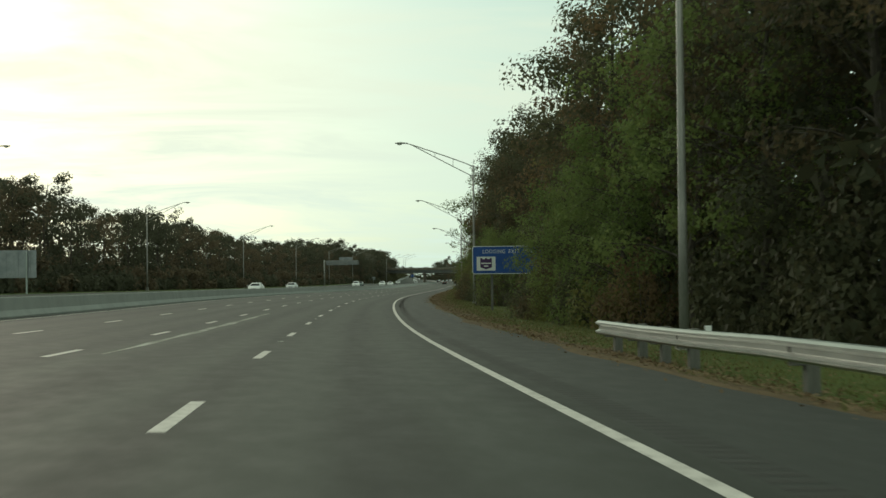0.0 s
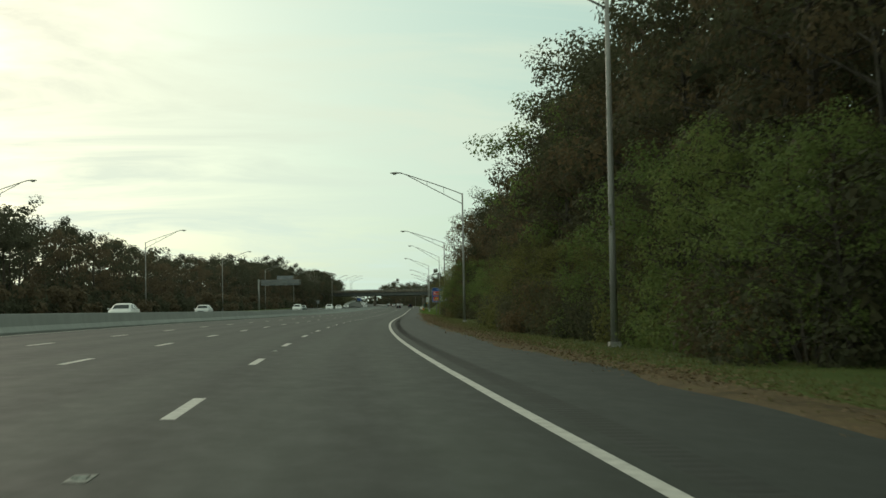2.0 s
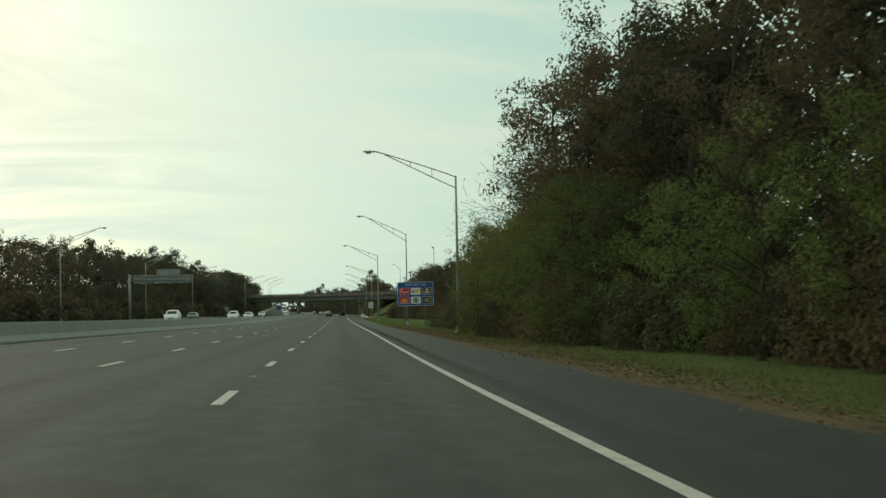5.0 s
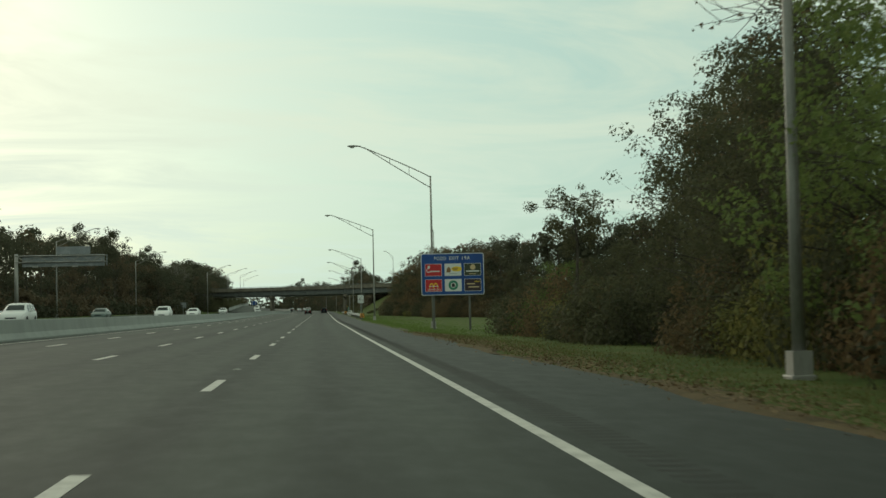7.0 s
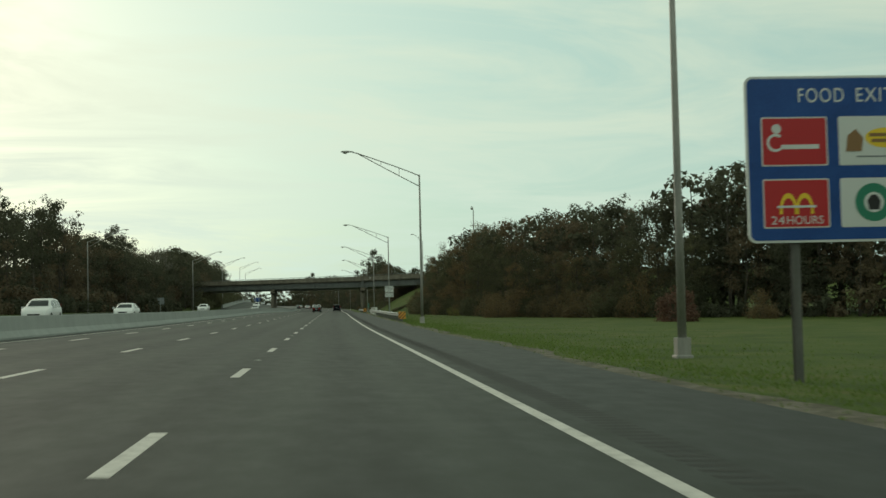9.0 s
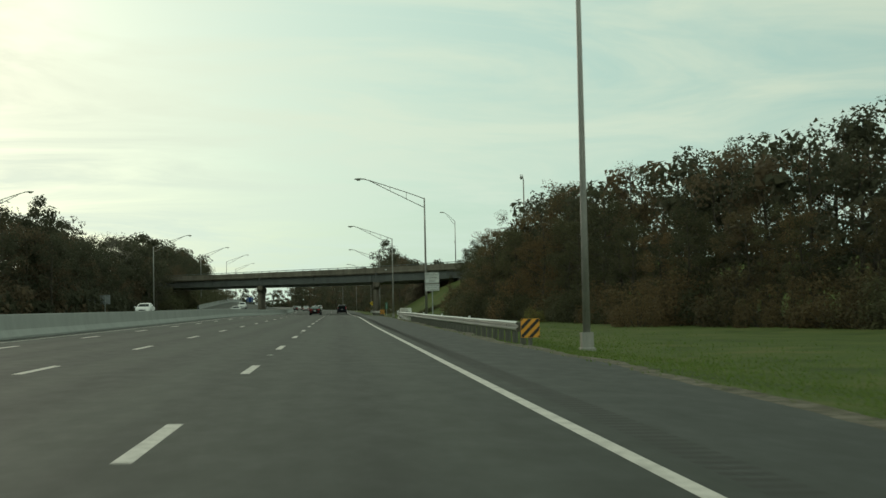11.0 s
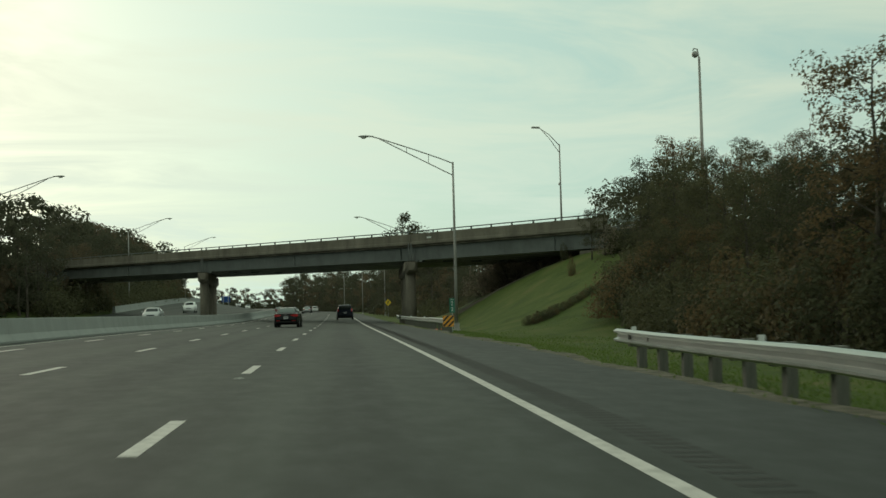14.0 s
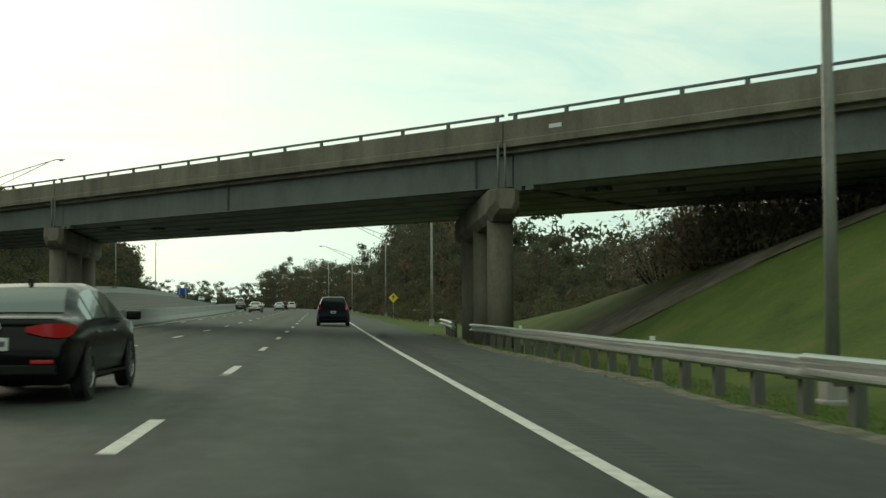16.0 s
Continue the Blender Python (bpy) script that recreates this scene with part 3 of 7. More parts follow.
# ---------------------------------------------------------------- street lamps
def street_lamp_proto(name, label, height=12.1, reach=5.95, tip=2.05):
    """Base flange, tapered pole, two-tube bracket with struts, cobra head. The arm points to local -x."""
    root = thing(name, Matrix(), label, "street lamp", "lamps along the highway")
    bm = bmesh.new()
    box(bm, -0.24, -0.24, -0.3, 0.24, 0.24, 0.10, 0.03)
    prism(bm, [(-0.19, -0.19), (0.19, -0.19), (0.19, 0.19), (-0.19, 0.19)], 0.10, 0.55, "z")
    part("base_box", bm, M_pole, root)
    bm = bmesh.new()
    tube(bm, [(0, 0, 0.5), (0, 0, 4.0), (0, 0, 8.0), (0, 0, height)], [0.125, 0.108, 0.090, 0.072], 14)
    part("pole", bm, M_pole, root, smooth_it=True)
    bm = bmesh.new()
    up = [(-reach * k / 10, 0, height - 0.1 + tip * (k / 10) ** 0.92) for k in range(11)]
    up[-1] = (-reach, 0, height - 0.1 + tip * 0.985)
    tube(bm, up, [0.042] * 11, 8)
    part("upper_arm", bm, M_pole, root, smooth_it=True)
    bm = bmesh.new()
    lo = [(-reach * 0.93 * k / 8, 0, height - 0.95 + (tip + 0.72) * (k / 8) ** 1.02) for k in range(9)]
    tube(bm, lo, [0.038] * 9, 8)
    part("lower_arm", bm, M_pole, root, smooth_it=True)
    for f in (0.30, 0.57):
        bm = bmesh.new()
        x = -reach * f
        tube(bm, [(x, 0, height - 0.1 + tip * f ** 0.92), (x, 0, height - 0.95 + (tip + 0.72) * (f / 0.93) ** 1.02)], [0.022, 0.022], 6)
        part("strut", bm, M_pole, root)
    bm = bmesh.new()
    z = height - 0.1 + tip * 0.985
    rings = []
    for k, (x, w, t) in enumerate(((0.15, 0.06, 0.05), (-0.10, 0.10, 0.08), (-0.45, 0.17, 0.12), (-0.80, 0.17, 0.10), (-0.98, 0.08, 0.05))):
        rings.append([bm.verts.new((-reach + x, w * math.cos(a), z + t * (0.9 if math.sin(a) > 0 else 0.45) * math.sin(a))) for a in [2 * math.pi * q / 12 for q in range(12)]])
    for a, b in zip(rings[:-1], rings[1:]):
        for q in range(12):
            bm.faces.new((a[q], a[(q + 1) % 12], b[(q + 1) % 12], b[q]))
    bm.faces.new(rings[0])
    bm.faces.new(rings[-1][::-1])
    bmesh.ops.recalc_face_normals(bm, faces=bm.faces)
    head = part("lamp_head", bm, M_pole, root, smooth_it=True)
    bm = bmesh.new()
    r = bmesh.ops.create_uvsphere(bm, u_segments=12, v_segments=6, radius=1.0)
    for v in r["verts"]:
        v.co = Vector((-reach - 0.58 + v.co.x * 0.22, v.co.y * 0.13, z - 0.05 + min(v.co.z, 0.2) * 0.11))
    part("lens", bm, M_lens, head, "clouded glass lens")
    return root


lamp = street_lamp_proto("street_lamp", "tall galvanised steel street lamp with a two-tube arm on the verge")
LAMPS_R = ((32.0, 8.55, 1.02), (114.4, 8.95, 1.05), (196.4, 8.86, 1.064), (277.0, 8.86, 0.972), (361.4, 9.66, 1.058), (440.3, 8.0, 1.092), (526.4, 8.66, 1.012), (602.0, 8.62, 1.03), (690.2, 9.5, 1.05), (772, 10.0, 1.0), (852, 9.5, 1.0), (930, 10.0, 1.0))
lamp.matrix_world = stand(LAMPS_R[0][0], LAMPS_R[0][1], -0.4)
steep = street_lamp_proto("street_lamp", "tall galvanised steel street lamp with a steep two-tube arm", tip=2.55)
for s, l, k in LAMPS_R[1:]:
    ob = steep if s == 361.4 else copy_thing(lamp, Matrix())
    ob.matrix_world = stand(s, l, -0.4 if s < 200 else 0.0)
    ob.scale = (1, 1, k)
for s in (122, 205, 291, 378, 463, 549, 634, 716, 800, 880):
    ob = copy_thing(lamp, stand(s, -41.4 if s < 620 else -33.0, 0.0, 180))
    ob["label"] = "tall galvanised steel street lamp across the opposing carriageway"


def bridge_lamp(m, height, reach):
    root = thing("street_lamp", m, "slim steel street lamp rising from the bridge road", "street lamp", "lamps along the bridge")
    bm = bmesh.new()
    tube(bm, [(0, 0, -0.3), (0, 0, height)], [0.10, 0.06], 10)
    part("pole", bm, M_pole, root, smooth_it=True)
    bm = bmesh.new()
    tube(bm, [(0, 0, height - 0.1), (-reach * 0.5, 0, height + 0.9), (-reach, 0, height + 1.5)], [0.04, 0.035, 0.03], 8)
    tube(bm, [(0, 0, height - 0.8), (-reach * 0.5, 0, height + 0.55), (-reach * 0.9, 0, height + 1.4)], [0.03, 0.03, 0.025], 8)
    part("arm", bm, M_pole, root, smooth_it=True)
    bm = bmesh.new()
    box(bm, -reach - 0.7, -0.14, height + 1.42, -reach + 0.1, 0.14, height + 1.58, 0.05)
    part("lamp_head", bm, M_pole, root)
    bm = bmesh.new()
    box(bm, -0.17, -0.1, height * 0.55, 0.0, 0.1, height * 0.55 + 0.25, 0.03)
    part("junction_box", bm, M_pole, root)
    return root


# ---------------------------------------------------------------- guard rails
W_BEAM = ((0.0, 0.158), (0.040, 0.148), (0.088, 0.112), (0.088, 0.078), (0.0, 0.034), (0.0, -0.034), (0.088, -0.078), (0.088, -0.112), (0.040, -0.148), (0.0, -0.158))


def guard_rail(spans, posts, label, top=0.58, spring=None):
    """W-beam on posts. spans: lists of (s, l, dz); posts: (s, l)."""
    s0, l0 = spans[0][0][:2]
    root = thing("guard_rail", stand(s0, l0, 0), label, "guard rail", "guard rails")
    inv = root.matrix_world.inverted()
    for pts in spans:
        bm = bmesh.new()
        rings = []
        for s, l, dz in pts:
            fx, fy = (float(v) for v in frame_at(s))
            base = float(road_z(s, 5.0)) + top - 0.155 + dz
            ring = []
            for side in (0, 1):
                for d, h in (W_BEAM if side == 0 else W_BEAM[::-1]):
                    ll = l - d + (0.012 if side else 0.0)
                    ring.append(bm.verts.new(inv @ Vector((float(AX(s)) + fy * ll, float(AY(s)) - fx * ll, base + h))))
            rings.append(ring)
        n = len(rings[0])
        for a, b in zip(rings[:-1], rings[1:]):
            for k in range(n):
                bm.faces.new((a[k], a[(k + 1) % n], b[(k + 1) % n], b[k]))
        bm.faces.new(rings[0][::-1])
        bm.faces.new(rings[-1])
        bmesh.ops.recalc_face_normals(bm, faces=bm.faces)
        part("beam", bm, M_galv, root)
    bm = bmesh.new()
    box(bm, 0.22, -0.10, -0.35, 0.40, 0.10, 0.70, 0.012)
    me_post = bpy.data.meshes.new("post")
    bm.to_mesh(me_post)
    bm.free()
    me_post.materials.append(M_post)
    bm = bmesh.new()
    box(bm, 0.02, -0.07, 0.36, 0.22, 0.07, 0.68, 0.01)
    me_block = bpy.data.meshes.new("spacer_block")
    bm.to_mesh(me_block)
    bm.free()
    me_block.materials.append(M_post)
    rng = random.Random(int(s0))
    for s, l in posts:
        m = stand(s, l, 0.0, rng.uniform(-3, 3))
        m.translation.z = float(road_z(s, 5.0)) - 0.12
        ob = new("post", me_post)
        ob.parent = root
        ob.matrix_world = m @ pose(0, 0, 0, rng.uniform(-1.5, 1.5), rng.uniform(-1.5, 1.5), 0)
        blk = new("spacer_block", me_block)
        blk.parent = ob
        blk.matrix_parent_inverse = Matrix()
        blk.matrix_basis = Matrix()
    return root


def object_marker(s, l, zc, label="square orange marker board with black diagonal stripes"):
    root = thing("object_marker", stand(s, l, zc, on_road=True), label, "marker board", "marker boards")
    w = 0.31
    bm = bmesh.new()
    box(bm, -w, -0.012, -w, w, 0.012, w, 0.008)
    part("panel", bm, M_orange, root)
    for k in range(-3, 4):
        # diagonal black stripe clipped to the square
        bm = bmesh.new()
        c = k * 0.21
        poly = []
        for (x, z) in clip_band(w - 0.012, c, 0.10):
            poly.append(bm.verts.new((x, -0.016, z)))
        if len(poly) >= 3:
            bm.faces.new(poly)
            r = bmesh.ops.extrude_face_region(bm, geom=bm.faces[:])
            for v in [g for g in r["geom"] if isinstance(g, bmesh.types.BMVert)]:
                v.co.y += 0.003
            bmesh.ops.recalc_face_normals(bm, faces=bm.faces)
            part("stripe", bm, M_black, root)
        else:
            bm.free()
    bm = bmesh.new()
    box(bm, -0.06, 0.02, -1.25 - 0.0, 0.06, 0.12, -0.1, 0.01)
    part("post", bm, M_post, root)
    return root


def clip_band(w, c, wid):
    """The part of the square |x|,|z| <= w with c - wid/2 <= (z - x)/sqrt2... <= c + wid/2, stripes falling to the lower left."""
    poly = [(-w, -w), (w, -w), (w, w), (-w, w)]
    for sign, lim in ((1, c + wid / 2), (-1, -(c - wid / 2))):
        out = []
        for i in range(len(poly)):
            a, b = poly[i], poly[(i + 1) % len(poly)]
            fa = sign * (a[1] - a[0]) * 0.7071 - lim
            fb = sign * (b[1] - b[0]) * 0.7071 - lim
            if fa <= 0:
                out.append(a)
            if fa * fb < 0:
                t = fa / (fa - fb)
                out.append((a[0] + (b[0] - a[0]) * t, a[1] + (b[1] - a[1]) * t))
        poly = out
        if len(poly) < 3:
            return []
    return poly


def span(s0, s1, l0, l1, step=3.81, dz0=0.0, dz1=0.0):
    n = max(2, int(abs(s1 - s0) / step) + 1)
    rng = random.Random(int(s0 * 7))
    return [(s0 + (s1 - s0) * k / (n - 1), l0 + (l1 - l0) * k / (n - 1) + rng.uniform(-0.025, 0.025), dz0 + (dz1 - dz0) * k / (n - 1) + rng.uniform(-0.015, 0.015)) for k in range(n)]


guard_rail([span(-70, 28.9, 5.80, 5.80)], [(28.4, 5.80), (26.0, 5.80), (24.1, 5.80), (22.1, 5.80)] + [(16.4 - 3.81 * k, 5.80) for k in range(22)], "galvanised steel guard rail on dark posts beside the verge", 0.60)
guard_rail([span(442.0, 505.0, 6.0, 5.74) + [(508.5, 5.56, 0.0), (510.2, 5.42, 0.0), (511.5, 5.31, 0.0)]], [(443.0 + 1.905 * k, 6.0 - 0.25 * k / 36) for k in range(34)], "long galvanised steel guard rail on grey posts beside a field", 0.60)
guard_rail([[(516.0, 5.34, 0.0), (517.8, 5.43, 0.0), (520.5, 5.62, 0.0)] + span(523.0, 536.5, 5.78, 6.25)], [(523.5 + 1.905 * k, 5.95 + 0.03 * k) for k in range(7)], "short galvanised steel guard rail leaving a concrete block", 0.60)
guard_rail([span(596.0, 632.5, 6.32, 6.05)], [(598.1 + 1.905 * k, 6.32 - 0.27 * k / 18) for k in range(18)], "galvanised steel guard rail on timber posts under the bridge", 0.60)
guard_rail([[(639.5, 6.0, -0.05), (641.0, 6.3, -0.14), (644.0, 6.3, -0.02), (650.5, 6.5, 0.0)]], [(644.0, 6.3), (646.0, 6.35), (648.0, 6.4), (650.0, 6.5)], "guard rail with a bent crushed end beyond the bridge pier", 0.60)
# a newer bright length lapped over the older rail
guard_rail([[(581.0, 6.05, 0.0), (586.0, 6.15, 0.0), (592.0, 6.24, 0.0), (597.2, 6.28, 0.0)]], [(581.6, 6.06), (583.5, 6.1), (585.4, 6.14), (588.4, 6.2), (592.3, 6.25), (596.3, 6.29)], "newer bright galvanised length of guard rail", 0.625)
guard_rail([span(722, 800, 13.5, 12.5)], [(723 + 3.81 * k, 13.5 - 0.05 * k) for k in range(20)], "distant guard rail on pale posts before the trees", 0.60)
object_marker(440.9, 6.25, 0.42)
object_marker(579.6, 6.10, 0.50)


def loose_rail():
    root = thing("fallen_rail", stand(507.6, 5.52, 0.0, 1), "bent bright length of rail hanging loose under the guard rail", "guard rail")
    bm = bmesh.new()
    pts = [(-0.16, 2.6, 0.34), (-0.14, 1.9, 0.31), (-0.02, 0.2, 0.22), (0.10, -1.6, 0.13), (0.22, -3.0, 0.05)]
    rings = []
    for x, y, z in pts:
        rings.append([bm.verts.new((x - d, y, z + h * 0.48)) for d, h in W_BEAM] + [bm.verts.new((x - d + 0.012, y, z + h * 0.48)) for d, h in W_BEAM[::-1]])
    n = len(rings[0])
    for a, b in zip(rings[:-1], rings[1:]):
        for k in range(n):
            bm.faces.new((a[k], a[(k + 1) % n], b[(k + 1) % n], b[k]))
    bm.faces.new(rings[0][::-1])
    bm.faces.new(rings[-1])
    bmesh.ops.recalc_face_normals(bm, faces=bm.faces)
    beam = part("beam", bm, M_galv, root)
    for y, z in ((2.45, 0.36), (2.45, 0.27), (1.2, 0.30), (1.0, 0.24)):
        bm = bmesh.new()
        tube(bm, [(-0.30, y, z), (-0.20, y, z)], [0.022, 0.022], 8)
        part("bolt", bm, M_black, beam, "dark bolt")


loose_rail()


def concrete_block():
    root = thing("concrete_block", stand(514.0, 5.95, 0.0, -0.6), "tall pale concrete barrier block between two guard rails", "barrier")
    root.matrix_world.translation.z = float(road_z(514.0, 5.5)) - 0.22
    bm = bmesh.new()
    rings = []
    # the face comes forward in the middle and wings back at both ends
    for y, top, f in ((-3.7, 0.86, 0.10), (-3.5, 0.90, 0.06), (-2.95, 1.13, -0.08), (-2.2, 1.16, -0.42), (-1.8, 1.16, -0.46), (3.5, 1.16, -0.46), (3.9, 1.16, -0.42), (4.9, 1.15, -0.10), (5.5, 1.04, 0.02)):
        k = 1.0 if -2.5 < y < 4.2 else 0.55
        prof = ((f - 0.24 * k, -0.1), (f - 0.22 * k, 0.20), (f - 0.05, 0.46), (f + 0.07, top - 0.04), (f + 0.10, top), (0.36, top), (0.39, top - 0.04), (0.45, -0.1))
        rings.append([bm.verts.new((x, y, z)) for x, z in prof])
    n = len(rings[0])
    for a, b in zip(rings[:-1], rings[1:]):
        for k in range(n):
            bm.faces.new((a[k], a[(k + 1) % n], b[(k + 1) % n], b[k]))
    bm.faces.new(rings[0][::-1])
    bm.faces.new(rings[-1])
    bmesh.ops.recalc_face_normals(bm, faces=bm.faces)
    part("body", bm, M_blockc, root)
    bm = bmesh.new()
    box(bm, -0.10, -3.55, 0.60, 0.05, -3.05, 0.84, 0.01)
    part("metal_plate", bm, M_platec, root, "blue-grey metal plate on the block's end")
    # rubble and cracked concrete at its foot
    rng = random.Random(14)
    for k in range(14):
        bm = bmesh.new()
        r = bmesh.ops.create_icosphere(bm, subdivisions=1, radius=1.0)
        q = rng.uniform(0.04, 0.10)
        for v in r["verts"]:
            v.co *= q * rng.uniform(0.7, 1.25)
        for v in bm.verts:
            v.co += Vector((rng.uniform(-0.02, 0.02) - 0.80 - 0.12 * (k % 3), -2.2 + 0.45 * k + 0.1 * (k % 2), 0.14))
        part("rubble", bm, M_blockc, root, "broken piece of concrete")


M_blockc = mat("pale_concrete", [(0.22, 0.23, 0.20), (0.36, 0.37, 0.33), (0.46, 0.47, 0.42)], rough=0.9, scale=0.9, fine=20, bump=0.25, spread=0.2, spec=0.2, stretch=(1, 1, 0.3))
M_platec = plain("plate_blue_grey", (0.10, 0.13, 0.15), 0.6)
concrete_block()


# ---------------------------------------------------------------- signs
def rounded(w, h, r, n=5):
    pts = []
    for cx, cz, a0 in ((w - r, h - r, 0), (-w + r, h - r, 90), (-w + r, -h + r, 180), (w - r, -h + r, 270)):
        for k in range(n + 1):
            a = radians(a0 + 90 * k / n)
            pts.append((cx + r * math.cos(a), cz + r * math.sin(a)))
    return pts


def plate(bm, w, h, r, y0, y1, cx=0.0, cz=0.0):
    prism(bm, [(cx + x, cz + z) for x, z in rounded(w, h, r)], y0, y1, "y")
    return bm


def lettering(name, text, size, x, z, y, material, parent, spacing=1.0, width=None, label=""):
    cu = bpy.data.curves.new(name, "FONT")
    cu.body, cu.size, cu.align_x, cu.align_y, cu.extrude, cu.space_character = text, size, "CENTER", "CENTER", 0.002, spacing
    ob = new(name, cu)
    bpy.context.view_layer.update()
    me = bpy.data.meshes.new_from_object(ob.evaluated_get(bpy.context.evaluated_depsgraph_get()))
    bpy.data.objects.remove(ob)
    me.materials.clear()
    me.materials.append(material)
    ob = new(name, me)
    ob.parent = parent
    xs = [v.co.x for v in me.vertices]
    k = (width / (max(xs) - min(xs))) if width else 1.0
    ob.matrix_basis = pose(x, y, z, 90, 0, 0) @ Matrix.Diagonal((k, 1, 1, 1))
    if label:
        ob["label"] = label
    return ob


def sign_post(root, x, z1, z0=-0.6, y=0.08):
    """I-section steel post."""
    bm = bmesh.new()
    box(bm, x - 0.075, y, z0, x + 0.075, y + 0.012, z1)
    box(bm, x - 0.075, y + 0.14, z0, x + 0.075, y + 0.152, z1)
    box(bm, x - 0.006, y + 0.012, z0, x + 0.006, y + 0.14, z1)
    part("post", bm, M_darksteel, root, "weathered dark steel I-beam post")


def panel_base(root, w, h, zc, r=0.16):
    bm = bmesh.new()
    plate(bm, w, h, r, -0.004, 0.05, 0, zc)
    part("border", bm, M_signwhite, root, "white reflective border")
    bm = bmesh.new()
    plate(bm, w - 0.045, h - 0.045, r - 0.03, -0.009, 0.0, 0, zc)
    board = part("board", bm, M_signblue, root, "blue reflective sheet")
    bm = bmesh.new()
    for k in (-0.5, 0.5):
        box(bm, -w * 0.95, 0.05, zc + k * h - 0.04, w * 0.95, 0.08, zc + k * h + 0.04)
    part("stiffener", bm, M_signback, root)
    return board


def logo(board, x, z, w, h, ground, border=M_signwhite):
    bm = bmesh.new()
    plate(bm, w, h, 0.04, -0.014, -0.009, x, z)
    a = part("logo_panel", bm, border, board)
    bm = bmesh.new()
    plate(bm, w - 0.025, h - 0.025, 0.03, -0.018, -0.014, x, z)
    part("logo_ground", bm, ground, a)
    return a


def flat(name, outline, y, material, parent, thick=0.004):
    bm = bmesh.new()
    prism(bm, outline, y - thick, y, "y")
    return part(name, bm, material, parent)


def bars(parent, x, z, w, h, material, rows, y=-0.0185):
    """Script that stands for a name: plain bars."""
    for k in range(rows):
        zz = z + h / 2 - (k + 0.5) * h / rows
        ww = w * (1.0 if k % 2 == 0 else 0.8)
        flat("bar", [(x - ww / 2, zz - h / rows * 0.3), (x + ww / 2, zz - h / rows * 0.3), (x + ww / 2, zz + h / rows * 0.3), (x - ww / 2, zz + h / rows * 0.3)], y, material, parent)


def disc(x, z, r, n=24, a0=0, a1=360, r2=None):
    pts = [(x + r * math.cos(radians(a0 + (a1 - a0) * k / n)), z + r * math.sin(radians(a0 + (a1 - a0) * k / n))) for k in range(n + (0 if a1 - a0 == 360 else 1))]
    if r2:
        pts += [(x + r2 * math.cos(radians(a1 - (a1 - a0) * k / n)), z + r2 * math.sin(radians(a1 - (a1 - a0) * k / n))) for k in range(n + 1)]
    return pts


def lodging_sign():
    m = stand(84.4, 9.56, 0, -3)
    m.translation.z = float(road_z(84.4, 9.56))
    root = thing("lodging_sign", m, "blue lodging sign with one logo on two steel posts", "road sign", "blue service signs")
    w, h, zc = 2.33, 0.92, 3.22
    board = panel_base(root, w, h, zc, 0.15)
    for word, x, wd in (("LODGING", -0.905, 1.47), ("EXIT", 0.41, 0.70), ("19A", 1.28, 0.57)):
        lettering("word", word, 0.36, x, zc + 0.55, -0.010, M_signwhite, board, 1.15, wd, "white capital letters")
    a = logo(board, -1.43, zc - 0.235, 0.62, 0.46, M_signwhite)
    x0, z0 = -1.43, zc - 0.235
    shield = [(x0 - 0.38, z0 + 0.37), (x0 - 0.25, z0 + 0.37), (x0 - 0.25, z0 + 0.30), (x0 - 0.07, z0 + 0.30), (x0 - 0.07, z0 + 0.37), (x0 + 0.07, z0 + 0.37), (x0 + 0.07, z0 + 0.30),
              (x0 + 0.25, z0 + 0.30), (x0 + 0.25, z0 + 0.37), (x0 + 0.38, z0 + 0.37), (x0 + 0.38, z0 - 0.24), (x0, z0 - 0.38), (x0 - 0.38, z0 - 0.24)]
    flat("shield", shield, -0.019, M_purple, a)
    bars(a, x0, z0 + 0.02, 0.66, 0.13, M_signwhite, 1, -0.0235)
    bars(a, x0, z0 - 0.16, 0.30, 0.13, M_signwhite, 1, -0.0235)
    sign_post(root, -1.05, zc + 0.3, -0.9)
    sign_post(root, 1.35, zc + 0.3, -0.9)


lodging_sign()


